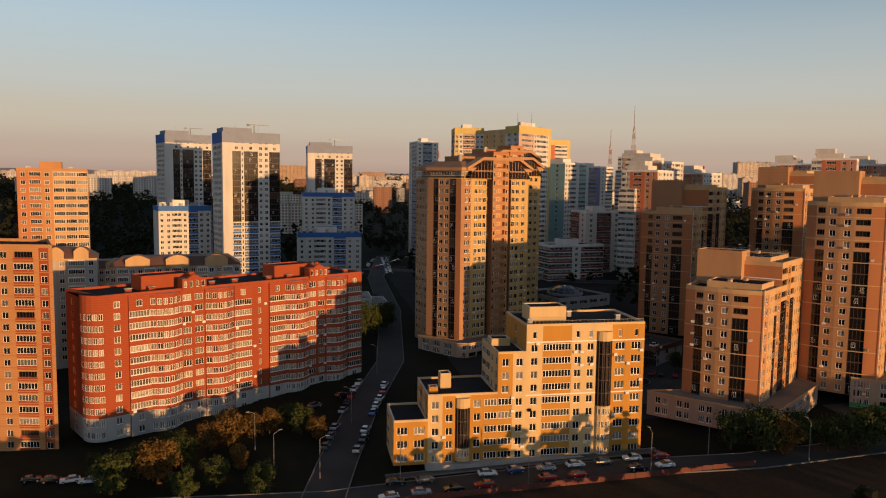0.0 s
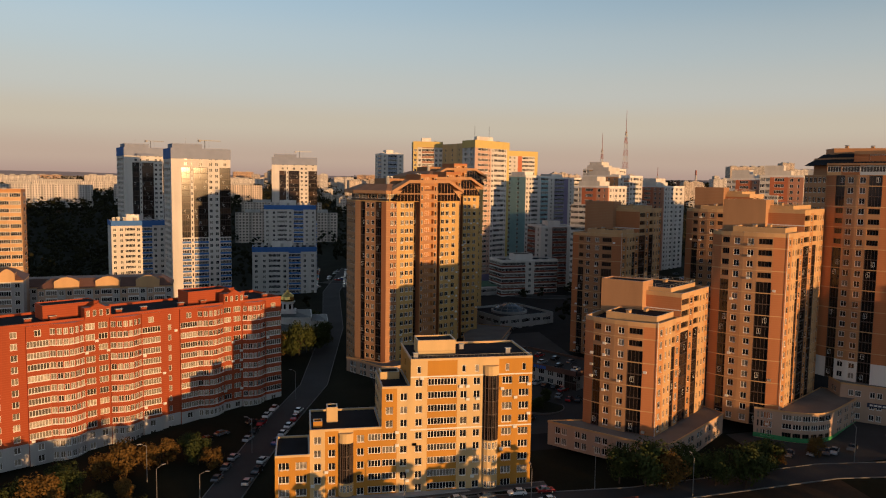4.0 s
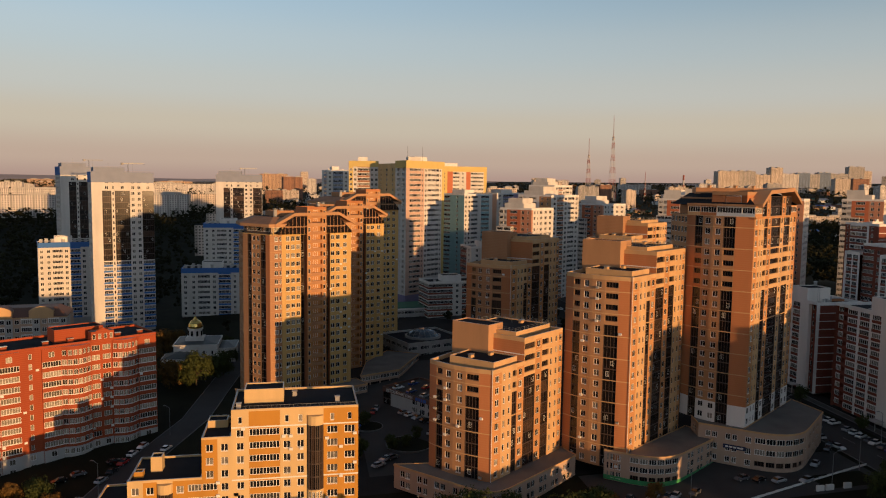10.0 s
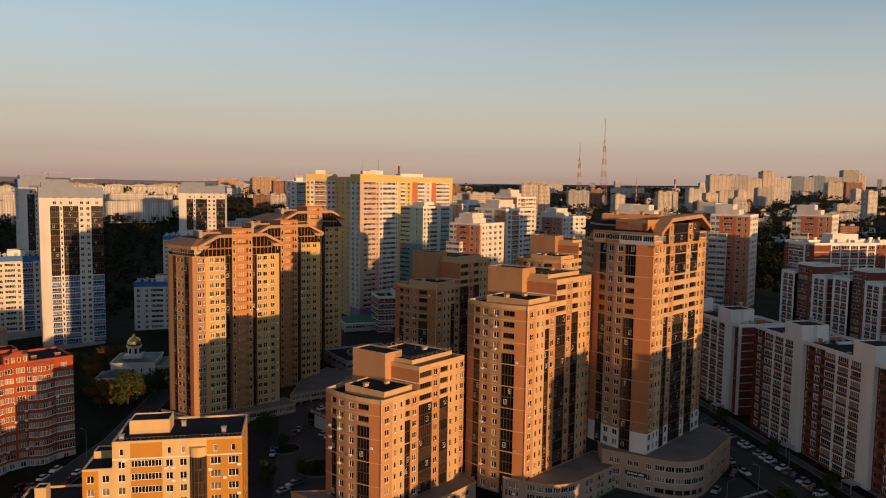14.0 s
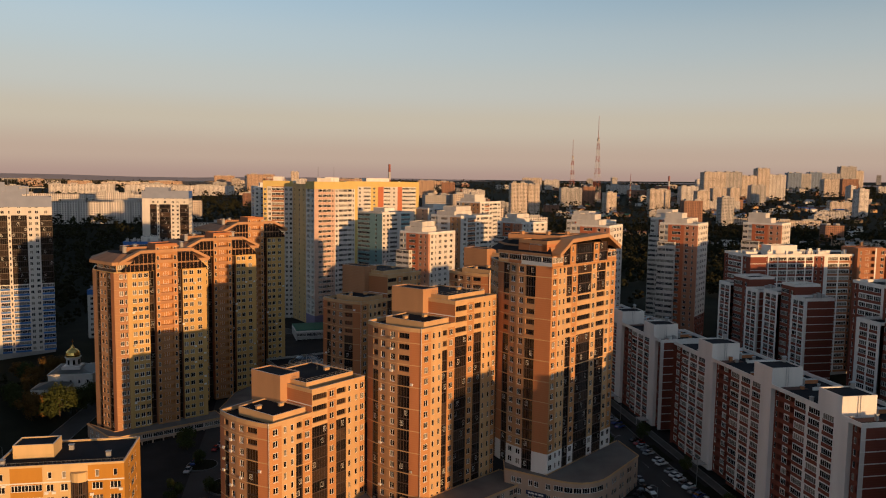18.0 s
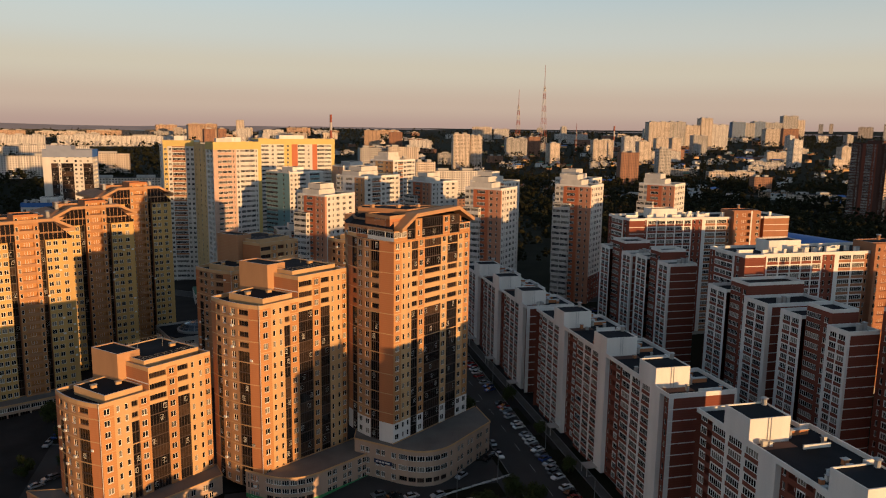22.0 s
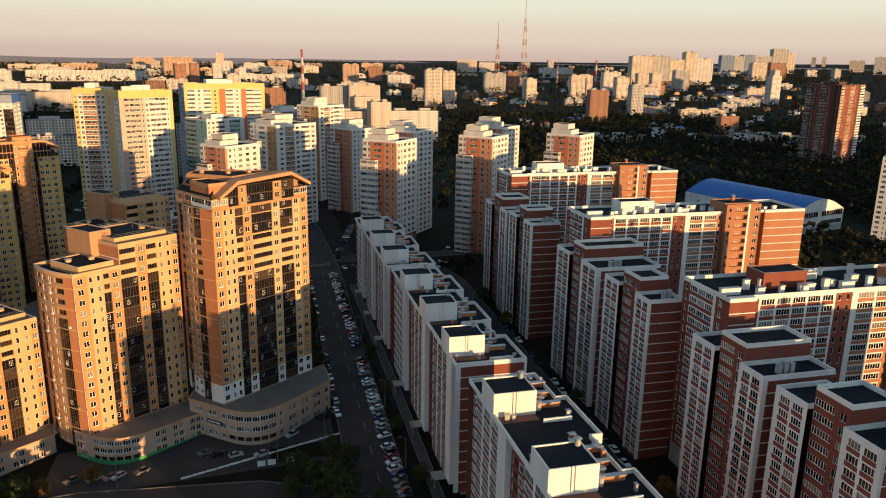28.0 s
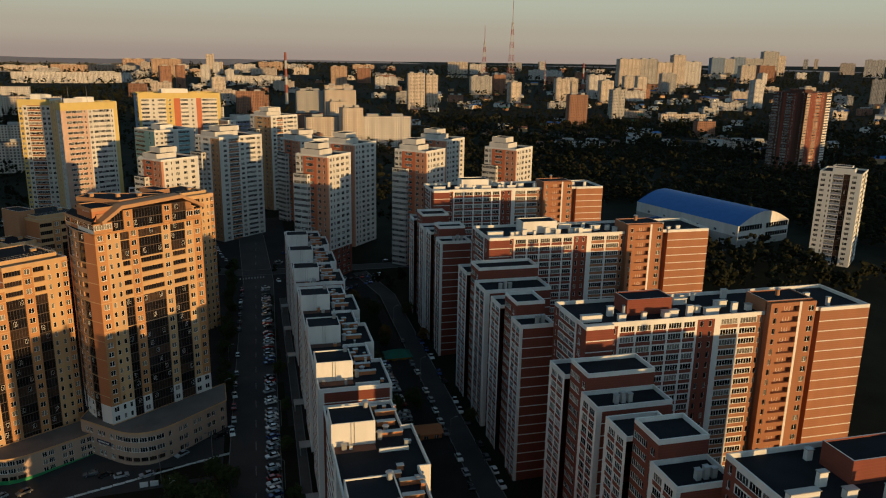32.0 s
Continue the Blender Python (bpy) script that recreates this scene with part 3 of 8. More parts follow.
# ---------------- the three stepped towers on their podium ----------------
def stepped_tower(name, A, C, U, F, z0, fh, low, high, label, base_mat=None, near=86):
    """A corner tower: a left face A-C, a right face C-F, whose part U-F rises higher than the rest."""
    B = Building(name, (C[0], C[1], ground_z(*C)), label, "stepped brick towers", near=near, panes=True)
    SD = base_mat or "plaster_sand"
    dv = Vector((A[0] - C[0], A[1] - C[1])).normalized()
    bl = (U[0] + dv.x * 21, U[1] + dv.y * 21)
    fr = (F[0] + dv.x * 21, F[1] + dv.y * 21)
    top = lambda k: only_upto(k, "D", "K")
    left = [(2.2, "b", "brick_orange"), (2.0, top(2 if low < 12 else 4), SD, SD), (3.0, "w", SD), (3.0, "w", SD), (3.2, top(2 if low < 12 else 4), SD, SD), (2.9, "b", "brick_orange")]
    bow = B.curved(A, C, z0, low, fh, left, 1.4, bands=range(low - 1, 0, -2), band_mat="plaster_cream")
    right = [(2.6, "w", "brick_ochre"), (1.6, "n", "plaster_cream"), (1.6, "n", "plaster_cream"), (1.5, top(2), "plaster_cream"), (2.2, "w", "brick_ochre")]
    B.facade(C, U, z0, low, fh, right, bands=[low - 1, low - 4], band_mat="plaster_cream")
    hi = [(3.8, top(3), "plaster_cream", "plaster_cream"), (2.2, "w", "brick_ochre"), (2.6, top(3), "plaster_cream", "plaster_cream"), (1.8, "n", "plaster_cream"), (1.8, "n", "plaster_cream"), (1.4, "w", "brick_ochre")]
    B.facade(U, F, z0, high, fh, hi, bands=[high - 1], band_mat="plaster_cream")
    B.facade(F, fr, z0, high, fh, [(3, "b", "brick_orange"), (2, "w", "brick_orange"), (3, "b", "brick_orange"), (2, "w", "brick_orange"), (3, "b", "brick_orange")])
    B.facade(fr, bl, z0, high, fh, [(3, "w", SD)] * 5)
    B.facade(bl, A, z0, low, fh, [(3, "w", SD)] * 3)
    zl, zh = z0 + low * fh, z0 + high * fh
    B.facade(bl, U, zl, high - low, fh, [(1, "b", "brick_orange")], bands=[0.9])
    B.top_off(bow + [U, bl], zl, 1.1, "plaster_cream")
    B.top_off([U, F, fr, bl], zh, 1.1, "plaster_cream")
    P = [A, C, U, bl]
    B.housing(rel(P, 0.24, 0.92, 0.18, 0.95), zl + 0.02, zl + 2.4, "plaster_cream", "attic")
    Pu = [U, F, fr, bl]
    B.housing(rel(Pu, 0.06, 0.94, 0.16, 0.95), zh + 0.02, zh + 2.1, "plaster_cream", "attic")
    B.housing(rel(Pu, -0.12, 0.22, 0.45, 1.0), zl + 0.3, zh + 3.6, SD, "stair_tower")
    for s, t in ((0.5, 0.35), (0.62, 0.75)):
        p = rel(P, s, s + 0.01, t, t + 0.01)[0]
        vent(B, p[0], p[1], zl + 2.1, 0.7, 1.4, "plaster_cream", 37)
    p = rel(Pu, 0.78, 0.8, 0.5, 0.52)[0]
    vent(B, p[0], p[1], zh + 1.8, 0.7, 1.6, "plaster_cream", 37)
    # rail round the attic roof, and aerials
    rail = Mesh()
    ring = rel(Pu, 0.07, 0.93, 0.17, 0.94)
    for a, b in zip(ring, ring[1:] + ring[:1]):
        for hz in (0.45, 0.9):
            rail.tube((*a, zh + 2.1 + hz), (*b, zh + 2.1 + hz), 0.03, 0.03, "lamp_metal", 4)
        for k in range(8):
            q = lerp(a, b, k / 8)
            rail.tube((*q, zh + 2.05), (*q, zh + 3.0), 0.03, 0.03, "lamp_metal", 4)
    part("roof_rail", rail, B.ob)
    for t, hh in ((0.3, 3.4), (0.7, 2.6)):
        q = rel(Pu, t, t + 0.01, 0.6, 0.61)[0]
        m = Mesh()
        m.tube((*q, zh + 1.7), (*q, zh + 1.8 + hh), 0.05, 0.03, "lamp_metal", 5)
        m.tube((q[0] - 0.6, q[1], zh + 1.3 + hh), (q[0] + 0.6, q[1], zh + 1.3 + hh), 0.03, 0.03, "lamp_metal", 4)
        part("aerial", m, B.ob)
    # down pipe and air conditioners on the front pier
    pipe = Mesh()
    pipe.tube((C[0] - 0.15, C[1] - 0.2, z0), (C[0] - 0.15, C[1] - 0.2, zl + 1.5), 0.07, 0.07, "trim_white", 6)
    part("down_pipe", pipe, B.ob)
    rng = random.Random(int(A[0]))
    ndir = Vector((C[1] - A[1], -(C[0] - A[0]))).normalized()
    for i in range(12):
        f, t = rng.randint(0, low - 1), rng.choice((0.12, 0.31, 0.52, 0.86))
        q = lerp(A, C, t)
        m = Mesh()
        q = (q[0] + ndir.x * 5.6 * t * (1 - t), q[1] + ndir.y * 5.6 * t * (1 - t))
        T = Matrix.Translation((q[0], q[1], z0 + f * fh + 0.5)) @ Matrix.Rotation(math.atan2(C[1] - A[1], C[0] - A[0]), 4, "Z")
        m.box(-0.42, 0.42, -0.38, -0.03, 0, 0.6, "trim_white", T, bottom=True)
        part("air_conditioner", m, B.ob)
    return B


ST1 = stepped_tower("apartment_tower", (98.5, 174.6), (111.8, 160.6), (122.3, 169.0), (137.0, 181.0), 0.8, 3.03, 9, 11, "orange brick and cream stepped apartment tower with dark glazed strips")
ST1.done()
ST2 = stepped_tower("apartment_tower", (137.8, 181.4), (150.9, 167.2), (161.4, 175.2), (176.0, 186.2), -1.2, 3.0, 17, 19, "taller orange brick and cream stepped apartment tower with dark glazed strips")
ST2.done()

# the tallest of the three, with a mansard and an arched cornice
A, C, F = (176.6, 186.9), (187.4, 170.4), (215.0, 190.6)
dv = Vector((A[0] - C[0], A[1] - C[1])).normalized()
FR, BL = (F[0] + dv.x * 22, F[1] + dv.y * 22), (A[0] + 12, A[1] + 12)
BL = (FR[0] - 26, FR[1] - 12)
B = Building("apartment_tower", (C[0], C[1], ground_z(*C)), "tallest orange brick apartment tower with arched cornice and mansard roof", "stepped brick towers", near=110, panes=True)
z0, fh, NF = 7.6, 2.95, 20


def midL(f, n):
    return "K" if n - 7 <= f < n - 3 else "D"


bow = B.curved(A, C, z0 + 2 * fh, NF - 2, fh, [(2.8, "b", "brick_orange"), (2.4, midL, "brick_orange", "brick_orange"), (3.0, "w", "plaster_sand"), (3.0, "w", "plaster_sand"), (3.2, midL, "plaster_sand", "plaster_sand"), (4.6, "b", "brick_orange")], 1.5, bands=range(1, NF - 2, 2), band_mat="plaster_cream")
B.curved(A, C, z0, 2, fh, [(2.8, "b", "plaster_white"), (2.4, "D", "plaster_white"), (3.0, "w", "plaster_white"), (3.0, "w", "plaster_white"), (3.2, "D", "plaster_white"), (4.6, "b", "plaster_white")], 1.5)
rc = [(2.6, "w", "brick_ochre"), (1.6, "n", "plaster_cream"), (1.8, "n", "plaster_cream"), (2.2, midL, "plaster_cream", "plaster_cream"), (2.4, "w", "brick_ochre"), (6.0, midL, "plaster_cream", "plaster_cream"), (2.4, "w", "plaster_cream"), (4.0, midL, "plaster_cream", "plaster_cream"), (2.4, "w", "plaster_cream"), (2.4, "w", "brick_ochre")]
B.facade(C, F, z0 + 2 * fh, NF - 2, fh, rc, bands=[NF - 3, NF - 9, NF - 12], band_mat="plaster_cream")
B.facade(C, F, z0, 2, fh, [(c[0], c[1], "plaster_white") for c in rc])
B.facade(F, FR, z0, NF, fh, [(3, "b", "brick_orange"), (2, "w", "brick_orange")] * 3)
B.facade(FR, BL, z0, NF, fh, [(3, "w", "plaster_sand")] * 7)
B.facade(BL, A, z0, NF, fh, [(3, "w", "plaster_sand")] * 5)
zt = z0 + NF * fh
P = [A, C, F, FR, BL]
# glazed top storey over the left face, set under a dark mansard
B.facade(A, C, zt, 1, 3.0, [(3.2, "L", "plaster_cream", "plaster_cream"), (4.0, "L", "brick_orange"), (6.0, "L", "trim_white", "trim_white"), (3.0, "L", "trim_white", "trim_white")])
B.facade(C, lerp(C, F, 0.16), zt, 1, 3.0, [(1, "L", "brick_ochre")])
B.facade(lerp(C, F, 0.16), lerp(C, F, 0.85), zt, 2, 2.9, [(2.2, "D", "brick_ochre"), (1.8, "n", "brick_ochre"), (6.0, "D", "brick_ochre"), (2.0, "w", "brick_ochre"), (3, "D", "plaster_cream")])
B.facade(lerp(C, F, 0.85), F, zt, 1, 3.0, [(1, "L", "brick_ochre"), (1, "L", "brick_ochre")])
B.top_off(bow + [F, FR, BL], zt + 0.0, 0.15, "plaster_cream")
roof = Mesh()
I = inset(P, 4.2)
Po = inset(P, -0.25)
for i in (0, 4, 3, 2):
    j = (i + 1) % 5
    roof.poly([(*Po[i], zt + 3.0), (*Po[j], zt + 3.0), (*I[j], zt + 6.4), (*I[i], zt + 6.4)], "bitumen")
roof.poly([(*p, zt + 6.4) for p in I], "bitumen")
part("mansard", roof, B.ob, "dark sheet-metal mansard roof")
body = Mesh()
body.prism(inset(P, 2.0), zt + 0.1, zt + 5.2, "brick_tan")
part("attic", body, B.ob)
dorm = Mesh()
dd = [lerp(A, C, 0.34), lerp(A, C, 0.86)]
nn = Vector((C[1] - A[1], -(C[0] - A[0]))).normalized()
dp = [dd[0], dd[1], (dd[1][0] - nn.x * 7, dd[1][1] - nn.y * 7), (dd[0][0] - nn.x * 7, dd[0][1] - nn.y * 7)]
dp = [(p[0] - nn.x * 1.0, p[1] - nn.y * 1.0) for p in dp]
B.facade(dp[0], dp[1], zt + 3.0, 1, 3.0, [(3, "L", "brick_orange"), (3.4, "L", "trim_white", "trim_white"), (1.2, "b", "brick_orange")])
B.housing(dp, zt + 6.0, zt + 7.0, "plaster_sand", "dormer_roof", rim="bitumen")
dorm.prism([dp[1], dp[2], dp[3], dp[0]], zt + 3.0, zt + 6.0, "brick_orange")
part("dormer", dorm, B.ob)
# arched cornice: a chain of slabs that rise, run level and fall along the right face
arch = Mesh()
ts = [(0.06, 2.6), (0.24, 6.4), (0.80, 7.2), (1.02, 3.2)]
nn2 = Vector((F[1] - C[1], -(F[0] - C[0]))).normalized()
for (ta, ha), (tb, hb) in zip(ts, ts[1:]):
    a, b = lerp(C, F, ta), lerp(C, F, tb)
    pts = []
    for q, h in ((a, ha), (b, hb)):
        for o in (1.3, -3.0):
            for t in (0.0, 1.1):
                pts.append((q[0] + nn2.x * o, q[1] + nn2.y * o, zt + h + t))
    for q in ((0, 4, 5, 1), (1, 5, 7, 3), (2, 3, 7, 6), (0, 2, 6, 4), (0, 1, 3, 2), (4, 6, 7, 5)):
        arch.poly([pts[i] for i in q], "plaster_sand")
part("cornice", arch, B.ob, "sand-coloured arched cornice")
B.strip(A, C, zt + 2.9, zt + 3.5, 0.5, "plaster_sand")
B.strip(A, C, zt - 0.5, zt, 0.4, "brick_orange")
B.strip(C, F, zt - 0.5, zt, 0.3, "brick_ochre")
B.housing(rel([A, C, F, BL], 0.15, 0.8, 0.35, 0.9), zt + 6.2, zt + 8.0, "brick_tan", "lift_housing", rim="plaster_sand")
for s, t in ((0.3, 0.5), (0.55, 0.6), (0.7, 0.7)):
    p = rel([A, C, F, BL], s, s + 0.01, t, t + 0.01)[0]
    vent(B, p[0], p[1], zt + 7.7, 1.0, 1.2, "plaster_sand", 37)
B.done()

# podium of the three towers, a terrace with shops that steps up along the street
def podium(name, pts, z0, z1, glazed, label, green=False):
    B = Building(name, (pts[0][0], pts[0][1], z0), label, "shop podiums", near=20, panes=True, category="shop building")
    n = len(pts)
    fl = max(1, round((z1 - z0 - 0.8) / 2.8))
    fh = (z1 - z0 - 0.8) / fl
    for i in range(n):
        a, b = pts[i], pts[(i + 1) % n]
        L = math.hypot(b[0] - a[0], b[1] - a[1])
        k = max(1, round(L / 1.9))
        if i in glazed:
            cols = [(1, lambda f, m: "K" if f == 0 and m > 1 else "L", "plaster_pink", "plaster_pink")] * max(1, k // 2)
        else:
            cols = [(1, ("W" if j % 5 == 2 else "w") if j % 3 else "b", "plaster_pink") for j in range(k)] + [(0.4, "b", "plaster_pink")]
        B.facade(a, b, z0, fl, fh, cols, top=0.8)
        B.strip(a, b, z1 - 0.2, z1 + 0.25, 0.25, "plaster_cream")
        if green:
            B.strip(a, b, z0 + 0.1, z0 + 1.3, 0.05, "sign_green")
    r = Mesh()
    r.poly([(p[0], p[1], z1) for p in pts], "roof_felt_grey")
    part("roof", r, B.ob)
    B.done()
    return B


def rounded(pts, i, r, n=5):
    """Footprint with its corner i drawn as an arc of n facets."""
    a, b, c = Vector(pts[i - 1]), Vector(pts[i]), Vector(pts[(i + 1) % len(pts)])
    p, q = b + (a - b).normalized() * r, b + (c - b).normalized() * r
    arc = [tuple(p * (1 - t) ** 2 + b * 2 * t * (1 - t) + q * t * t) for t in [k / n for k in range(n + 1)]]
    return list(pts[:i]) + arc + list(pts[i + 1:])


pod1 = rounded([(89.5, 176), (110.5, 152.8), (139.5, 175.0), (137.5, 182.0), (120.5, 168.6), (111.5, 161.5), (99, 175.2)], 1, 6.0)
podium("shop_podium", pod1, -5.4, 0.8, (1, 2, 3, 4, 5), "pink plaster shop podium with strip windows round the tower foot")
pod2 = rounded([(146.0, 170.8), (158.5, 160.2), (184.0, 176.5), (178.0, 185.5), (161.6, 174.6), (151.2, 167.6)], 1, 9.5, 7)
podium("shop_podium", pod2, -4.4, 3.6, (1, 2, 3, 4, 5, 6), "pink plaster shop podium with a rounded glazed corner and green base", True)
pod3 = rounded([(177.0, 176.6), (196.5, 159.5), (219.8, 180.2), (219.0, 193.4), (214.5, 190.2), (187.4, 169.9), (178.6, 183.5)], 1, 11.0, 7)
podium("shop_podium", pod3, -2.9, 7.6, (1, 2, 3, 4, 5, 6), "pink plaster shop podium with a rounded glazed corner")
sg = Mesh()
SGT = Matrix.Translation((184.4, 170.1, 1.8)) @ Matrix.Rotation(math.atan2(-17.1, 19.5), 4, "Z")
sg.box(-3.0, 3.0, -0.15, 0, 0, 1.15, "sign_navy", SGT, bottom=True)
for ta, tb in ((-2.4, -1.6), (-1.4, -0.5), (-0.3, 0.5), (0.8, 2.3)):
    sg.box(ta, tb, -0.2, -0.14, 0.35, 0.8, "trim_white", SGT, bottom=True)
sgn = solo("shop_sign", sg, "dark navy shop sign board on the podium wall", "sign", base=(184.4, 170.1, 1.8))

# ---------------- yellow stepped house ----------------
B = Building("apartment_house", (49, 157, -8.6), "yellow and cream stepped apartment house with dark rounded glass bays", "", near=100, panes=True)
zb, fh, y0 = -8.4, 3.05, 157.0
yb = 172.0
def ywall(x0, x1, n, cols, za=zb):
    B.facade((x0, y0), (x1, y0), za, n, fh, cols, top=0.6)
YE, CR = "plaster_yellow", "plaster_pale"
ywall(20, 27.6, 3, [(3.4, "W", YE), (3.4, "W", YE)], zb + 0.6)
ywall(27.6, 33.9, 5, [(3.2, "w", CR), (2.9, "w", YE)])
ywall(37.2, 43.5, 5, [(3.2, "w", YE), (3.2, "L", YE, YE)])
ywall(43.5, 50, 8, [(3.4, lambda f, n: "L" if f < 5 else "w", YE, YE), (3.0, "w", CR)])
ywall(50, 66.9, 10, [(3.9, lambda f, n: "n" if f == 9 else "w", CR), (7.0, lambda f, n: "b" if f == 9 else "L", YE, YE), (3.1, lambda f, n: "n" if f == 9 else "w", CR), (3.1, lambda f, n: "n" if f == 9 else "w", CR)])
ywall(70.6, 78.6, 10, [(4, lambda f, n: "n" if f == 9 else "W", YE), (4, lambda f, n: "n" if f == 9 else "W", YE)])


def round_bay(x0, x1, n, dark_from, za=zb):
    """A rounded bay of glass between two piers, with pale rounded caps."""
    seg = 6
    c, r = (x0 + x1) / 2, (x1 - x0) / 2
    pts = [(c - r * math.cos(math.pi * k / seg), y0 - 0.75 * r * math.sin(math.pi * k / seg)) for k in range(seg + 1)]
    for a, b in zip(pts, pts[1:]):
        B.facade(a, b, za, n, fh, [(1, lambda f, m: "D" if f >= dark_from else "L", CR, CR)], top=0.0, name="bay")
    cap = Mesh()
    cap.prism(pts[::1] + [(x1, y0 + 0.3), (x0, y0 + 0.3)], za + n * fh, za + n * fh + 2.2, CR)
    part("bay_cap", cap, B.ob)


round_bay(33.9, 37.2, 4, 1, zb + 1)
round_bay(66.9, 70.6, 9, 4)
for xa, xb, za, zc in ((66.9, 70.6, zb + 9 * fh, zb + 10 * fh + 0.6), (33.9, 37.2, zb + 1 + 4 * fh, zb + 5 * fh + 0.6)):
    m = Mesh()
    m.poly([(xa, y0 + 0.02, za), (xb, y0 + 0.02, za), (xb, y0 + 0.02, zc), (xa, y0 + 0.02, zc)], CR)
    part("bay_wall", m, B.ob)
def ysides(x0, x1, n, za, depth, lw, rw):
    zt = za + n * fh + 0.6
    B.facade((x1, y0), (x1, y0 + depth), za, n, fh, rw, top=0.6)
    B.facade((x1, y0 + depth), (x0, y0 + depth), za, n, fh, [(3, "w", CR)] * max(2, int((x1 - x0) / 3.4)), top=0.6)
    B.facade((x0, y0 + depth), (x0, y0), za, n, fh, lw, top=0.6)
    B.top_off([(x0, y0), (x1, y0), (x1, y0 + depth), (x0, y0 + depth)], zt, 0.5, CR)
    return zt
w3 = [(3, "w", CR), (3, "L", YE, YE), (3, "w", CR), (3, "w", YE)]
ysides(20, 27.6, 3, zb + 0.6, 13, [(3, "L", CR, CR), (3, "w", CR), (3, "w", CR)], w3)
zt2 = ysides(27.6, 43.5, 5, zb, 15, w3, w3)
zt3 = ysides(43.5, 50, 8, zb, 15, [(3, "L", CR, CR), (3, "L", CR, CR), (3, "w", CR), (3, "w", CR)], w3)
zt4 = ysides(50, 78.6, 10, zb, 17, [(3, "b", YE), (3, "w", YE), (3, "b", YE)], [(3, "b", YE), (3, "w", YE), (3, "L", YE, YE), (3, "w", YE), (3, "b", YE)])
B.housing([(52.5, 163), (61.5, 163), (61.5, 169), (52.5, 169)], zt4, zt4 + 3.4, CR, "lift_housing", label="cream lift housing on the roof")
B.housing([(31.5, 163), (34.0, 163), (34.0, 166), (31.5, 166)], zt2, zt2 + 3.6, CR, "stair_head")
B.housing([(28.4, 160), (30.4, 160), (30.4, 162), (28.4, 162)], zt2, zt2 + 1.4, YE, "chimney")
B.housing([(44, 165), (48.5, 165), (48.5, 169), (44, 169)], zt3, zt3 + 1.8, CR, "stair_head")
for x, y in ((51.5, 159.5), (74, 162), (64, 168)):
    vent(B, x, y, zt4, 1.1, 1.0, "concrete")
rail = Mesh()
for k in range(30):
    a = (50.2 + k * 28.2 / 29, y0 + 0.5)
    rail.tube((a[0], a[1], zt4 + 0.5), (a[0], a[1], zt4 + 1.1), 0.03, 0.03, "lamp_metal", 4)
rail.box(50.2, 78.4, y0 + 0.48, y0 + 0.53, zt4 + 1.08, zt4 + 1.13, "lamp_metal")
part("railing", rail, B.ob)
for zz in (zb + 5 * fh, zb + 9 * fh):
    B.strip((50, y0), (66.9, y0), zz - 0.15, zz + 0.15, 0.1, "trim_white")
    B.strip((70.6, y0), (78.6, y0), zz - 0.15, zz + 0.15, 0.1, "trim_white")
ra_ = random.Random(3)
for k in range(20):
    f = ra_.randint(1, 8)
    x = ra_.choice((51.0, 52.6, 61.6, 63.2, 65.6, 71.4, 74.6, 77.8) if f > 4 else (31.2, 28.2, 38.0, 47.0, 49.4, 51.0, 61.6, 64.6, 71.4, 74.6))
    air_unit(B, x, y0, zb + f * fh + ra_.choice((0.2, 0.3, 2.45)), 0.0)
plinth = Mesh()
plinth.box(27, 66, y0 - 1.6, y0 - 0.02, zb - 0.4, zb + 0.7, "concrete")
part("plinth", plinth, B.ob)
B.done()

# ---------------- long red house ----------------
RP, RQ = Vector((-45.3, 196.0)), Vector((18.8, 237.3))
ru = (RQ - RP).normalized()
rn = Vector((ru.y, -ru.x))
RL = (RQ - RP).length
RB = Building("apartment_house", (-15, 216, ground_z(-15, 216) - 1), "long red brick apartment house with curved white-framed loggias and grey base", "", near=110, panes=True)
RB.curtained = True
rz0, rfh, rfl = -11.6, 3.0, 12


def rp(s, d=0.0):
    return (RP.x + ru.x * s + rn.x * d, RP.y + ru.y * s + rn.y * d)


def rwall(a, b, cols, z0=None, n=None):
    low = [(c[0], "w" if c[1] != "b" else "b", "plaster_grey") for c in cols]
    RB.facade(a, b, rz0, 2, rfh, low)
    RB.facade(a, b, rz0 + 2 * rfh, rfl - 2, rfh, cols, top=0.6)


def rbay(s0, s1, out, curved):
    rl = [(1, lambda f, n: "w" if f == n - 1 else "L", "brick_red", "brick_red")]
    if not curved:
        rwall(rp(s0, out), rp(s1, out), rl)
        pts = [rp(s0, 0), rp(s0, out), rp(s1, out), rp(s1, 0)]
    else:
        k = 6
        arc = [rp(s0 + (s1 - s0) * i / k, out + 1.9 * math.sin(math.pi * i / k)) for i in range(k + 1)]
        for a, b in zip(arc, arc[1:]):
            rwall(a, b, rl)
        pts = [rp(s0, 0)] + arc + [rp(s1, 0)]
    side = Mesh()
    zt = rz0 + rfl * rfh + 0.6
    for a, b in ((pts[0], pts[1]), (pts[-2], pts[-1])):
        side.poly([(*a, rz0), (*b, rz0), (*b, zt), (*a, zt)], "brick_red")
    side.poly([(*p, zt) for p in pts], "zinc")
    part("bay_side", side, RB.ob)
    for f in range(2, rfl - 1):
        zz = rz0 + f * rfh + 1.0
        rail = Mesh()
        for a, b in zip(pts[1:-1], pts[2:-1]):
            RB.strip(a, b, zz - 0.14, zz, 0.12, "trim_white", rail)
        part("loggia_sill", rail, RB.ob)


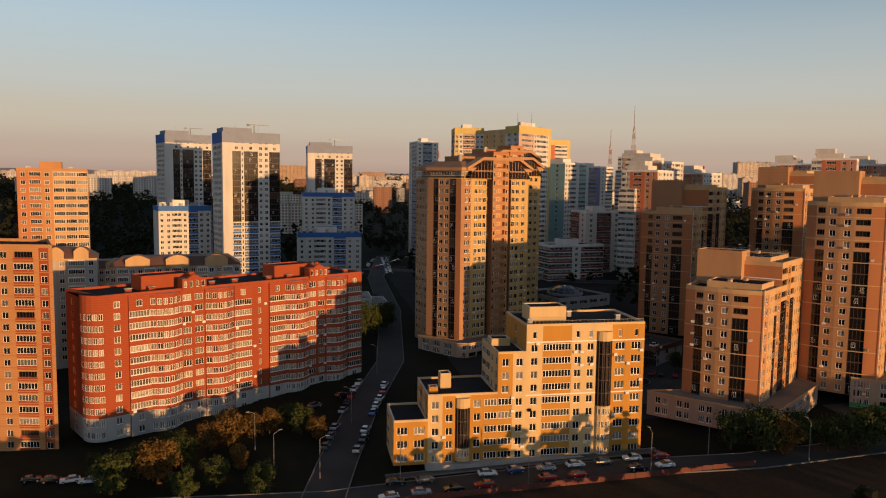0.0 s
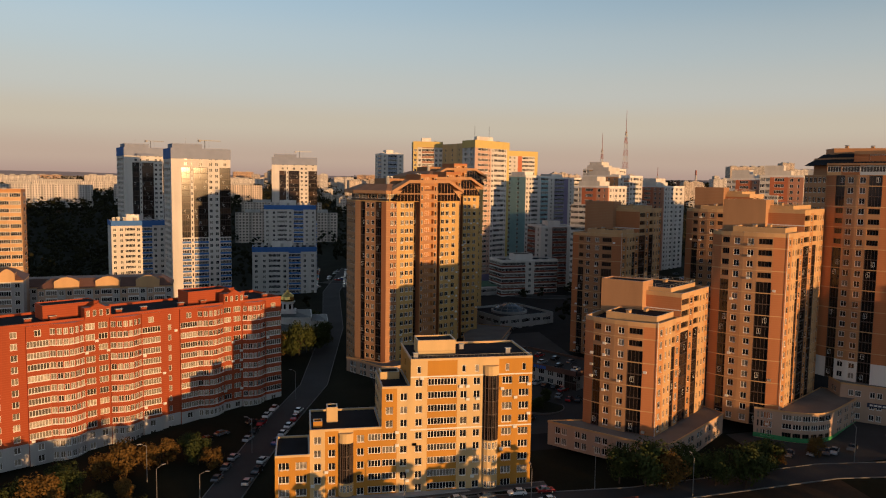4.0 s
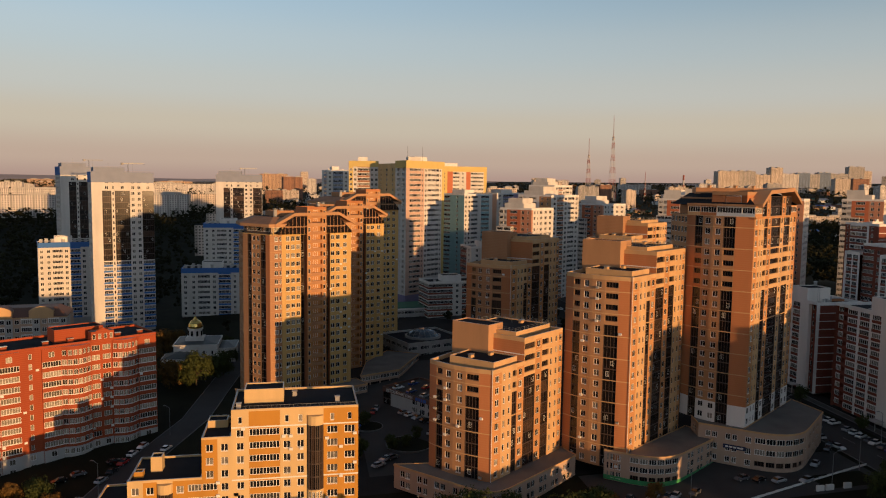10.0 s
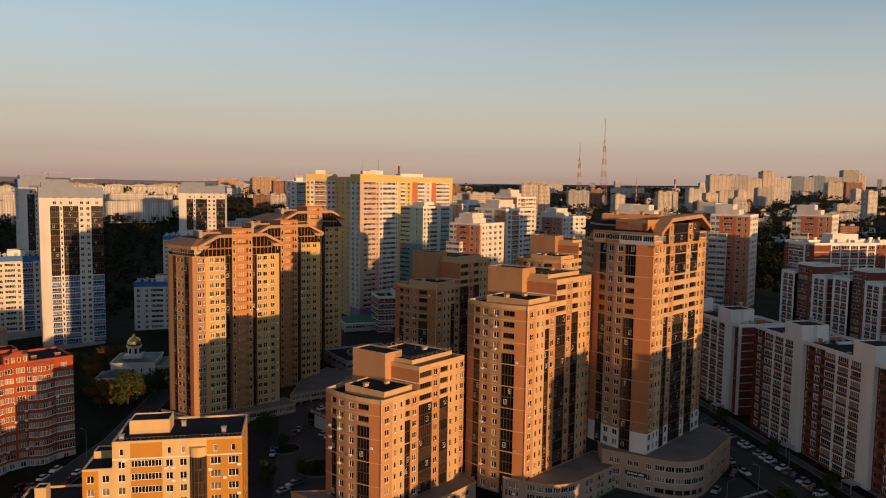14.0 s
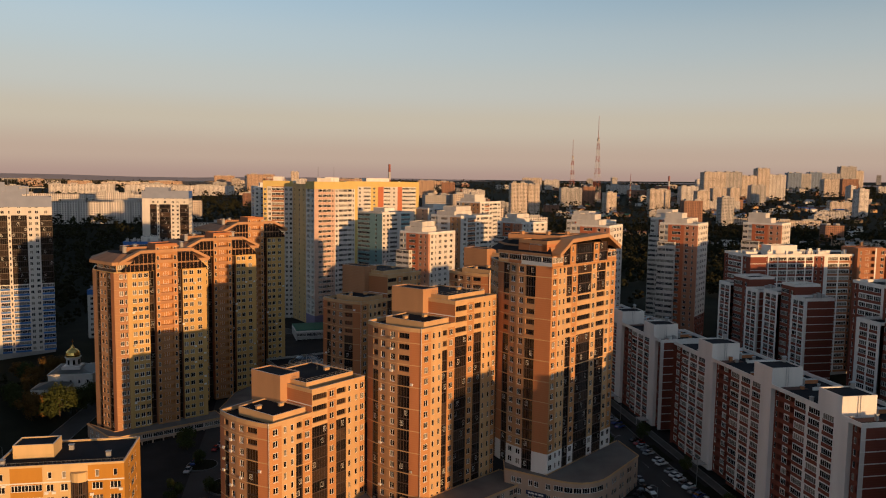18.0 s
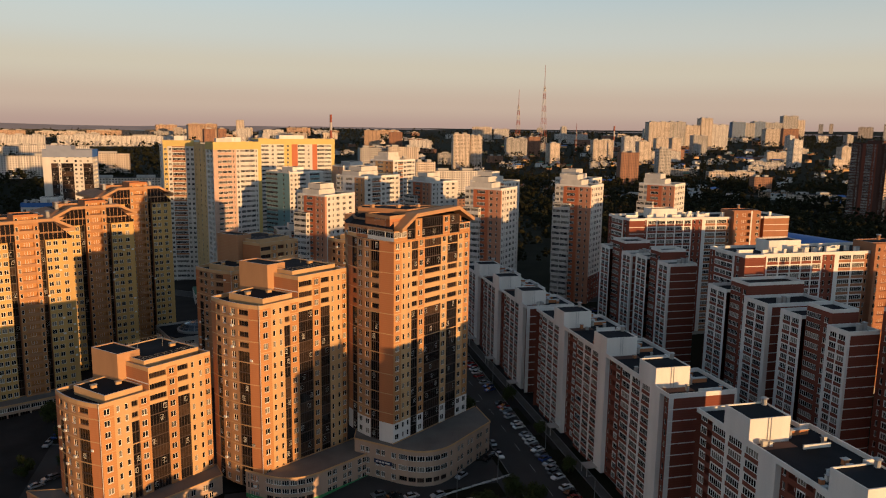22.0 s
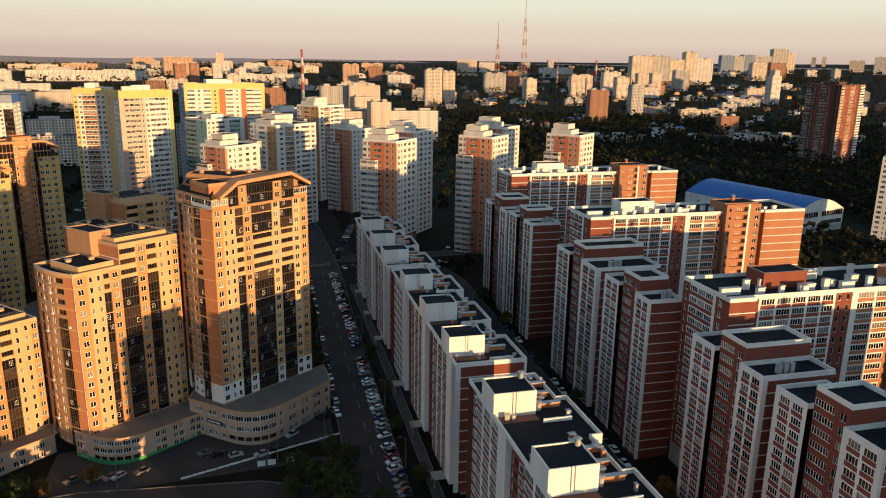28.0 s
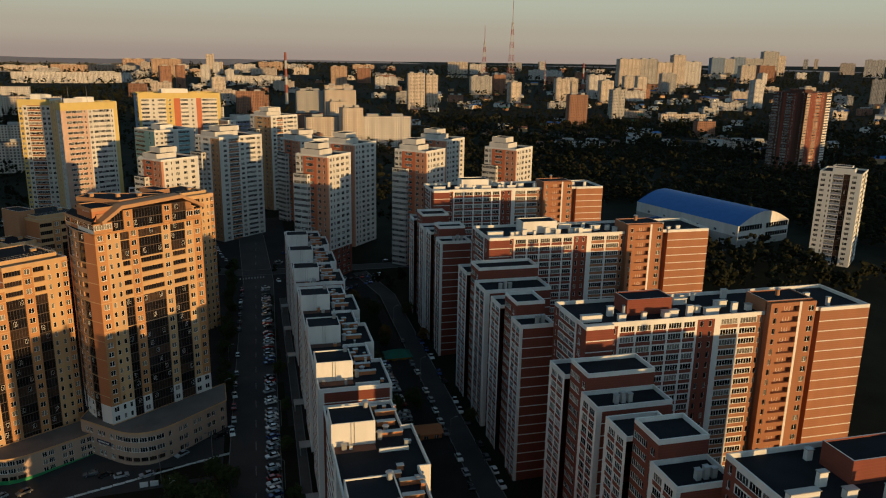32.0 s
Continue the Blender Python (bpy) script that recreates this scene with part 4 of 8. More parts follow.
edges = [(-3.0, 2.4, "p"), (2.4, 7.8, "f"), (7.8, 16.4, "c"), (16.4, 19.8, "w"), (19.8, 23.1, "w"), (23.1, 31.7, "c"), (31.7, 37.0, "f"), (37.0, 42.8, "p"), (42.8, 48.1, "f"), (48.1, 56.5, "c"), (56.5, 59.7, "w"), (59.7, 62.9, "w"), (62.9, 70.8, "c"), (70.8, 76.4, "f")]
for s0, s1, k in edges:
    if k == "p":
        rwall(rp(s0, 0.3), rp(s1, 0.3), [(1.2, "b", "brick_red"), (2.0, "n" if s0 > 0 else "w", "brick_red"), (1.2, "b", "brick_red")])
        RB.strip(rp(s0, 0.3), rp(s1, 0.3), rz0 + rfl * rfh + 0.1, rz0 + rfl * rfh + 0.6, 0.15, "brick_red")
    elif k == "w":
        rwall(rp(s0, 0.2), rp(s1, 0.2), [(1, "W", "brick_red")])
    else:
        rbay(s0, s1, 0.9 if k == "f" else 0.6, k == "c")
# rounded left corner
cx, cy = rp(-3.0, -4.2)
arc = []
for k in range(7):
    a = math.atan2(rn.y, rn.x) - radians(100 * (1 - k / 6.0)) - radians(8)
    arc.append((cx + 4.6 * math.cos(a), cy + 4.6 * math.sin(a)))
for a, b in zip(arc, arc[1:]):
    rwall(a, b, [(1, lambda f, n: "b" if f == n - 1 else "L", "brick_red", "brick_red")])
rwall(arc[-1], rp(-3.0, 0.3), [(1, "b", "brick_red")])
rb1, rb2 = rp(RL + 0.4, -17), rp(-7, -17)
rwall(rp(RL + 0.4, 0.5), rb1, [(2, "b", "brick_red"), (2, "w", "brick_red"), (2, "w", "brick_red"), (2, "b", "brick_red")])
rwall(rb1, rb2, [(3, "w", "brick_red"), (3, "L", "brick_red", "brick_red")] * 10)
rwall(rb2, arc[0], [(2, "b", "brick_red"), (2, "w", "brick_red"), (2, "b", "brick_red")])
zt = rz0 + rfl * rfh + 0.6
RB.top_off([rp(-4, 0.3), rp(RL + 0.4, 0.5), rb1, rb2, arc[0], arc[2], arc[4]][:4], zt, 0.7, "brick_red", cap="roof_metal_brown")
cap = Mesh()
cap.prism(arc + [(cx, cy)], zt, zt + 0.7, "brick_red", "bitumen")
part("corner_roof", cap, RB.ob)
for s0, s1 in ((17.0, 23.0), (57.0, 63.0)):
    # pediment over the entrance bay, with a stair block behind it
    RB.facade(rp(s0 - 0.4, 0.9), rp(s1 + 0.4, 0.9), zt, 1, 3.2, [(1, "n", "brick_red")] * 4)
    g = Mesh()
    g.prism([rp(s1 + 0.4, 0.6), rp(s1 + 0.4, -2.0), rp(s0 - 0.4, -2.0), rp(s0 - 0.4, 0.6)], zt, zt + 3.2, "brick_red", "roof_metal_brown")
    g.poly([(*rp(s0 + 1, 0.9), zt + 3.2), (*rp(s1 - 1, 0.9), zt + 3.2), (*rp((s0 + s1) / 2, 0.9), zt + 4.4)], "brick_red")
    g.poly([(*rp(s0 + 1, 0.3), zt + 3.2), (*rp((s0 + s1) / 2, 0.3), zt + 4.4), (*rp(s1 - 1, 0.3), zt + 3.2)], "brick_red")
    g.box(-0.5, 0.5, -0.5, 0.5, 0, 1.3, "brick_red", Matrix.Translation((*rp((s0 + s1) / 2, -0.2), zt + 3.6)))
    part("pediment", g, RB.ob)
    RB.housing([rp(s0 - 9, -5), rp(s1 - 1, -5), rp(s1 - 1, -12), rp(s0 - 9, -12)], zt, zt + 4.0, "brick_red", "stair_block", rim="roof_metal_brown")
ra_ = random.Random(6)
for k in range(20):
    s0 = ra_.choice((3.2, 7.2, 17.0, 19.6, 22.6, 32.2, 36.4, 38.0, 41.6, 47.6, 57.0, 59.6, 62.4, 71.4))
    q = rp(s0, 1.0 if s0 in (3.2, 7.2, 32.2, 36.4, 47.6, 71.4) else 0.35)
    air_unit(RB, q[0], q[1], rz0 + ra_.randint(2, 10) * rfh + 0.25, math.atan2(ru.y, ru.x))
for s in (4, 10, 27, 34, 45, 52, 66, 73):
    q = rp(s, -3.5)
    vent(RB, q[0], q[1], zt, 1.1, 1.6, "brick_red", math.degrees(math.atan2(ru.y, ru.x)))
RB.done()

# ---------------- brick tower at the west edge ----------------
B = Building("apartment_tower", (-85, 205, -13), "orange brick apartment tower with red balcony panels and white frames", "", near=48, panes=True)
LR = (-59.7, 194.8)
LL = (LR[0] - 36 * 0.982, LR[1] + 36 * 0.19)
lz, lf = -14.0, 17
bal = lambda f, n: "K" if f % 5 == 1 else "L"
B.facade(LL, LR, lz, lf, 3.0, [(3, "w", "brick_ochre"), (4.5, bal, "brick_ochre", "brick_red"), (2, "b", "brick_ochre"), (3, "w", "brick_ochre"), (2, "b", "brick_orange"), (4.6, bal, "brick_ochre", "brick_red"), (1.4, "b", "brick_ochre"), (2.4, "w", "brick_ochre"), (1.0, "b", "brick_ochre"), (4.6, bal, "brick_ochre", "brick_red"), (1.2, "b", "brick_ochre"), (2.2, "w", "brick_red"), (0.9, "b", "brick_ochre")], bands=[k + 0.15 for k in range(1, lf)], band_mat="brick_orange", top=0.5)
lb = (LR[0] - 0.34 * 20, LR[1] + 0.94 * 20)
lbl = (LL[0] - 0.34 * 20, LL[1] + 0.94 * 20)
B.facade(LR, lb, lz, lf, 3.0, [(3, "b", "brick_orange"), (2, "w", "brick_orange"), (3, "b", "brick_orange")], top=0.5)
B.facade(lb, lbl, lz, lf, 3.0, [(3, "w", "brick_ochre")] * 8, top=0.5)
B.facade(lbl, LL, lz, lf, 3.0, [(3, "b", "brick_ochre")], top=0.5)
B.top_off([LL, LR, lb, lbl], lz + lf * 3.0 + 0.5, 0.8, "brick_ochre", cap="roof_metal_brown")
B.done()

# ---------------- three staggered sections of the tan tower ----------------
TU = Vector((0.883, 0.469))
TV = Vector((-0.469, 0.883))
def tan_section(o, z0, n, label, left_wing, near):
    B = Building("apartment_tower", (o[0], o[1], ground_z(*o)), label, "staggered tan tower sections", near=near, panes=True)
    o = Vector(o)
    W, D, fh = 33.0, 26.0, 3.0
    p = lambda s, d: tuple(o + TU * s + TV * d)
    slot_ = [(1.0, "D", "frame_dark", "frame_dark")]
    segs = [(0, 4.8, 0, [(1.6, "b", "brick_tan"), (2.0, "w", "brick_tan"), (1.2, "n", "brick_tan")]), (4.8, 11.6, 0, [(1.2, "b", "plaster_gold"), (1.8, "w", "plaster_gold"), (1.8, "w", "plaster_gold"), (1.8, "w", "plaster_gold")])]
    zt = z0 + n * fh
    # left part, dark slot, stair bay with open balconies, dark slot, right part
    B.facade(p(0, 0), p(4.6, 0), z0, n, fh, segs[0][3], bands=range(1, n), band_mat="plaster_sand")
    B.facade(p(4.6, 0), p(12.0, 0), z0, n, fh, segs[1][3])
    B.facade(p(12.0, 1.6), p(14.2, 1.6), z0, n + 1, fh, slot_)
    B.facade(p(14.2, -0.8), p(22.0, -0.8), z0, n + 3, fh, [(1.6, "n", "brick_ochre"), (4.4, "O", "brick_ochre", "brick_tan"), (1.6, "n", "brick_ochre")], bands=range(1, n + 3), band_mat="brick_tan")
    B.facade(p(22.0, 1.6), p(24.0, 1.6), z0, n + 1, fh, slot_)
    B.facade(p(24.0, 0), p(W, 0), z0, n, fh, [(1.8, "w", "plaster_gold"), (1.8, "w", "plaster_gold"), (0.6, "b", "plaster_gold"), (1.8, "w", "plaster_gold"), (1.2, "b", "plaster_gold")])
    for s, d0, d1 in ((12.0, 0, 1.6), (14.2, 1.6, -0.8), (22.0, -0.8, 1.6), (24.0, 1.6, 0)):
        m = Mesh()
        a, b = p(s, d0), p(s, d1)
        zz = zt + (9.0 if "14.2 22.0".find(str(s)) >= 0 else 0)
        m.poly([(*a, z0), (*b, z0), (*b, zz), (*a, zz)], "brick_orange")
        part("return_wall", m, B.ob)
    B.facade(p(W, 0), p(W, D), z0, n, fh, [(2, "w", "plaster_sand"), (2, "w", "plaster_sand"), (2.2, "D", "frame_dark"), (2, "w", "plaster_sand"), (2, "w", "plaster_sand"), (3, "b", "brick_tan"), (2, "w", "plaster_sand"), (2, "w", "plaster_sand")])
    B.facade(p(W, D), p(0, D), z0, n, fh, [(3, "w", "plaster_sand")] * 8)
    if left_wing:
        B.facade(left_wing, p(0, 0), z0, n, fh, [(2.4, "b", "brick_tan"), (2.0, "D", "frame_dark"), (2.2, "w", "plaster_sand"), (2.2, "w", "plaster_sand"), (2.6, "D", "frame_dark"), (2.0, "b", "brick_orange")])
        B.facade(p(0, D), left_wing, z0, n, fh, [(3, "w", "plaster_sand")] * 4)
    else:
        B.facade(p(0, D), p(0, 0), z0, n, fh, [(3, "w", "plaster_sand"), (2, "D", "frame_dark"), (3, "w", "plaster_sand"), (3, "w", "plaster_sand")])
    rg = random.Random(int(o[0]))
    for k in range(16 if near else 6):
        q = p(rg.choice((2.2, 6.4, 24.0, 28.4, 32.0)), -0.02)
        air_unit(B, q[0], q[1], z0 + rg.randint(4, n - 2) * fh + 0.2, math.atan2(TU.y, TU.x))
    foot = ([left_wing] if left_wing else []) + [p(0, 0), p(W, 0), p(W, D), p(0, D)]
    B.top_off(foot, zt, 0.3, "plaster_gold")
    # recessed glazed attic with a wide eave on posts, and cross gables shaped as flat arches
    att = inset(foot, 1.6)
    for a, b in zip(att, att[1:] + att[:1]):
        L = math.hypot(b[0] - a[0], b[1] - a[1])
        B.facade(a, b, zt + 0.02, 1, 2.8, [(1, "L", "brick_tan", "frame_dark")] * max(1, round(L / 4)))
    ev, ei = inset(foot, -0.9), inset(foot, 5.0)
    m = Mesh()
    k = len(foot)
    for i in range(k):
        j = (i + 1) % k
        m.poly([(*ev[i], zt + 2.8), (*ev[j], zt + 2.8), (*ev[j], zt + 3.9), (*ev[i], zt + 3.9)], "plaster_sand")
        m.poly([(*ev[i], zt + 3.9), (*ev[j], zt + 3.9), (*ei[j], zt + 6.2), (*ei[i], zt + 6.2)], "roof_tile_tan")
        m.poly([(*att[i], zt + 2.8), (*att[j], zt + 2.8), (*ev[j], zt + 2.8), (*ev[i], zt + 2.8)], "plaster_sand")
    m.poly([(*q, zt + 6.2) for q in ei], "bitumen")
    part("roof", m, B.ob, "tan hipped roof with a sand-coloured eave")
    arch = Mesh()
    ts = [(1.5, 2.8), (9.0, 6.6), (27.0, 6.8), (34.0, 3.2)]
    for (sa, ha), (sb, hb) in zip(ts, ts[1:]):
        q = [(*p(s, d), zt + h + t) for s, h in ((sa, ha), (sb, hb)) for d in (-1.4, 2.0) for t in (0.0, 1.1)]
        for c in ((0, 4, 5, 1), (1, 5, 7, 3), (2, 3, 7, 6), (0, 2, 6, 4), (0, 1, 3, 2), (4, 6, 7, 5)):
            arch.poly([q[i] for i in c], "plaster_sand")
    part("cornice", arch, B.ob, "sand-coloured arched cornice")
    for q0, q1, ha, hb in ((2.6, 14.0, 0.6, 6.4), (22.2, 32.6, 6.4, 0.9)):
        gl, mul = Mesh(), Mesh()
        brk = 9.0 if q0 < 14 else 27.0
        edge = [(q0, ha), (brk, 6.4), (q1, hb)] if q0 < 14 else [(q0, ha), (brk, 6.5), (q1, hb)]
        gl.poly([(*p(q0, -0.95), zt + 0.2), (*p(q1, -0.95), zt + 0.2)] + [(*p(a, -0.95), zt + h) for a, h in edge[::-1]], "glass_dark")
        part("gable_glass", gl, B.ob, "dark glass under the arched cornice")
        k = q0 + 1.2
        while k < q1 - 0.5:
            hh = np.interp(k, [e[0] for e in edge], [e[1] for e in edge])
            mul.poly([(*p(k, -1.02), zt + 0.2), (*p(k + 0.14, -1.02), zt + 0.2), (*p(k + 0.14, -1.02), zt + hh), (*p(k, -1.02), zt + hh)], "brick_tan")
            k += 1.5
        for hz in (2.6, 2.9):
            mul.poly([(*p(q0 + (2.6 if q0 < 14 else 0), -1.03), zt + hz), (*p(q1 - (0 if q0 < 14 else 2.6), -1.03), zt + hz), (*p(q1 - (0 if q0 < 14 else 2.6), -1.03), zt + hz + 0.16), (*p(q0 + (2.6 if q0 < 14 else 0), -1.03), zt + hz + 0.16)], "plaster_sand")
        part("mullions", mul, B.ob)
    B.housing([p(14.2, -0.8), p(22.0, -0.8), p(22.0, 8), p(14.2, 8)], zt + 9.0, zt + 9.8, "brick_orange", "stair_head", rim="plaster_sand")
    blk = Mesh()
    blk.prism([p(22.0, 0.6), p(22.0, 8), p(14.2, 8), p(14.2, 0.6)], zt + 3, zt + 9.0, "brick_orange", cap=False)
    part("stair_block", blk, B.ob)
    B.housing([p(7, 9), p(26, 9), p(26, 18), p(7, 18)], zt + 5.8, zt + 8.2, "brick_tan", "lift_housing")
    for s, d in ((6, 8), (11, 13), (24, 11), (29, 15)):
        q = p(s, d)
        m = Mesh()
        m.tube((*q, zt + 5.8), (*q, zt + 8.6), 0.7, 0.7, "concrete", 10)
        m.tube((*q, zt + 8.8), (*q, zt + 8.95), 0.95, 0.95, "zinc", 10)
        part("vent_drum", m, B.ob)
    for s in (1.0, 4.5, 26, 32):
        m = Mesh()
        q = p(s, -0.6)
        m.tube((*q, zt), (*q, zt + 2.9), 0.18, 0.18, "plaster_gold", 6)
        part("post", m, B.ob)
    B.done()


tan_section((54.9, 250.6), -4.0, 20, "tan and cream brick apartment tower with arched cornice and stair bay", (45.0, 262.0), 90)
tan_section((71.0, 285.0), -2.5, 20, "second staggered section of the tan brick apartment tower", None, 20)
tan_section((82.0, 322.5), -1.0, 21, "third staggered section of the tan brick apartment tower", None, 0)
podium("shop_podium", [(42, 261), (53, 245.5), (57, 244.5), (90, 261.5), (86, 270), (54, 250)], -6.5, -0.8, (2, 3), "low shop podium at the foot of the tan tower")
podium("shop_podium", [(88, 268), (104, 276), (116, 302), (103, 310), (92, 290)], -5.0, 0.5, (0, 1), "flat-roofed low shop wing beside the tan tower")

# ---------------- white and brown district: row along the street ----------------
ROW_X0, ROW_X1 = 245.0, 263.6
WH, BD = "plaster_white", "brick_dark"
def street_block(y0, y1, zroof, n, hous, near, south_end, label, tone="brick_dark"):
    """Part of the long slab: west face of white piers and dark spandrels, three lift housings."""
    g = ground_z(254, (y0 + y1) / 2)
    fh = 2.9
    z0 = zroof - n * fh
    B = Building("apartment_block", (254, y0, g), label, "white and brown street slabs", near=near, panes=True)
    a, b, c, d = (ROW_X0, y1), (ROW_X0, y0), (ROW_X1, y0), (ROW_X1, y1)
    # west face cut in bays: a grey flat pier, loggias, open balconies, windows
    seg = len(hous)
    ys = [y1 + (y0 - y1) * i / seg for i in range(seg + 1)]
    for i in range(seg):
        s = abs(ys[i + 1] - ys[i])
        cols = [(2.6, "L", WH, BD), (2.2, "O", BD, BD), (2.0, "w", BD), (2.4, "L", WH, BD), (0.5, "b", WH), (2.4, "L", WH, BD), (0.5, "b", WH), (2.2, "L", WH, BD), (2.6, "b", WH), (1.6, "n", BD), (2.0, "O", BD, BD)]
        cut = ys[i] - s * 0.20
        out = 1.3
        B.facade((ROW_X0 + out, ys[i]), (ROW_X0 + out, cut), z0, n, fh, cols[:3])
        B.facade((ROW_X0, cut), (ROW_X0, ys[i + 1] + s * 0.14), z0, n, fh, cols[3:9])
        B.facade((ROW_X0 + out, ys[i + 1] + s * 0.14), (ROW_X0 + out, ys[i + 1]), z0, n, fh, cols[9:])
        for yy, flip in ((cut, 0), (ys[i + 1] + s * 0.14, 1)):
            m = Mesh()
            q = [(ROW_X0, yy), (ROW_X0 + out, yy)]
            m.poly([(*q[0], z0), (*q[1], z0), (*q[1], zroof), (*q[0], zroof)], WH)
            part("return_wall", m, B.ob)
    B.facade(b, c, z0, n, fh, [(1.2, "b", WH), (15, "b", BD), (0.6, "b", WH)], bands=range(1, n + 1)) if south_end else B.facade(b, c, z0, n, fh, [(1, "b", WH)])
    # east face in steps: each section has a deep bay and a shallow one
    east = [c]
    for i in range(seg):
        ya_, yb_ = ys[seg - i], ys[seg - i - 1]
        ym = ya_ + (yb_ - ya_) * 0.58
        east += [(ROW_X1, ym), (ROW_X1 - 2.4, ym), (ROW_X1 - 2.4, yb_)] + ([(ROW_X1, yb_)] if i < seg - 1 else [])
    for i, (q0, q1) in enumerate(zip(east, east[1:])):
        long_ = abs(q1[1] - q0[1]) > 0.1
        B.facade(q0, q1, z0, n, fh, [(2.6, "L", WH, BD), (2.6, "L", WH, BD), (2, "w", BD), (2, "O", BD, BD)] if long_ else [(1, "b", WH)])
    d = east[-1]
    B.facade(d, a, z0, n, fh, [(1, "b", BD)])
    base = Mesh()
    base.prism(inset([a, b, c, d], 3.0), g - 1.5, z0, "concrete", cap=False)
    part("plinth", base, B.ob)
    B.top_off([b] + east + [a], zroof, 1.0, WH, cap="trim_white")
    for y in hous:
        B.housing([(ROW_X0 + 0.02, y), (ROW_X0 + 9.4, y), (ROW_X0 + 9.4, y + 8.2), (ROW_X0 + 0.02, y + 8.2)], zroof, zroof + 5.4, WH, "lift_housing", label="white lift housing on the roof")
        pm = Mesh()
        for dx in (4.2, 4.9):
            pm.tube((ROW_X0 + dx, y - 0.12, zroof + 0.4), (ROW_X0 + dx, y - 0.12, zroof + 5.6), 0.06, 0.06, "zinc", 5)
        part("ladder", pm, B.ob)
        for dx, dy, h in ((10.6, 1.5, 1.7), (12.5, 5.0, 1.0), (8.3, 6.8, 5.9)):
            m = Mesh()
            q = (ROW_X0 + dx, y + dy)
            zz = zroof if h < 5 else zroof + 5.2
            hh = h if h < 5 else 1.3
            m.tube((*q, zz), (*q, zz + hh), 0.55, 0.55, "concrete", 10)
            m.tube((*q, zz + hh + 0.15), (*q, zz + hh + 0.4), 0.85, 0.5, "zinc", 10)
            part("vent_drum", m, B.ob)
        for dx, dy, w in ((13.5, 2.5, 4.5), (13.0, 7.5, 4.0), (13.8, 12.5, 4.8), (11.5, 15.5, 1.2), (12.5, 18.0, 1.2)):
            if y + dy < y1 - 1:
                m = Mesh()
                m.box(ROW_X0 + dx - w / 2, ROW_X0 + dx + w / 2, y + dy - 0.4, y + dy + 0.4, zroof, zroof + 1.1, "brick_orange")
                m.box(ROW_X0 + dx - w / 2 - 0.15, ROW_X0 + dx + w / 2 + 0.15, y + dy - 0.6, y + dy + 0.6, zroof + 1.1, zroof + 1.22, "zinc", bottom=True)
                part("roof_vent", m, B.ob)
        rg = random.Random(int(y))
        for k in range(9):
            m = Mesh()
            qx, qy, w, hh = ROW_X0 + rg.uniform(1.2, 17.0), y + rg.choice((-2.6, -1.4, 10.2, 11.6, 13.0, 14.8)), rg.uniform(0.4, 1.1), rg.uniform(0.5, 1.6)
            m.box(qx - w / 2, qx + w / 2, qy - 0.35, qy + 0.35, zroof, zroof + hh, rg.choice(("concrete", "trim_white", "brick_orange", "zinc")))
            m.box(qx - w / 2 - 0.1, qx + w / 2 + 0.1, qy - 0.45, qy + 0.45, zroof + hh, zroof + hh + 0.1, "zinc", bottom=True)
            if y0 + 1 < qy < y1 - 1:
                part("roof_vent", m, B.ob)
        m = Mesh()
        m.box(ROW_X0 + 0.5, ROW_X0 + 9.2, y - 2.9, y - 0.2, zroof + 0.02, zroof + 0.09, "roof_felt_brown")
        part("roof_felt", m, B.ob)
        m = Mesh()
        m.box(ROW_X0 + 9.5, ROW_X1 - 2.8, y - 4.2, y - 3.9, zroof, zroof + 0.9, "trim_white")
        part("fire_wall", m, B.ob)
    B.done()


street_block(217.5, 304.0, 33.6, 11, (277.6, 250.0, 222.8), 60, True, "white and brown slab with three white lift housings")
street_block(121.0, 208.0, 35.2, 12, (184.0, 154.0, 127.4), 110, True, "white and brown slab along the street with white lift housings")
street_block(18.0, 109.5, 36.4, 12, (91.5, 62.0, 32.0), 100, True, "white and brown slab with brick roof vents")

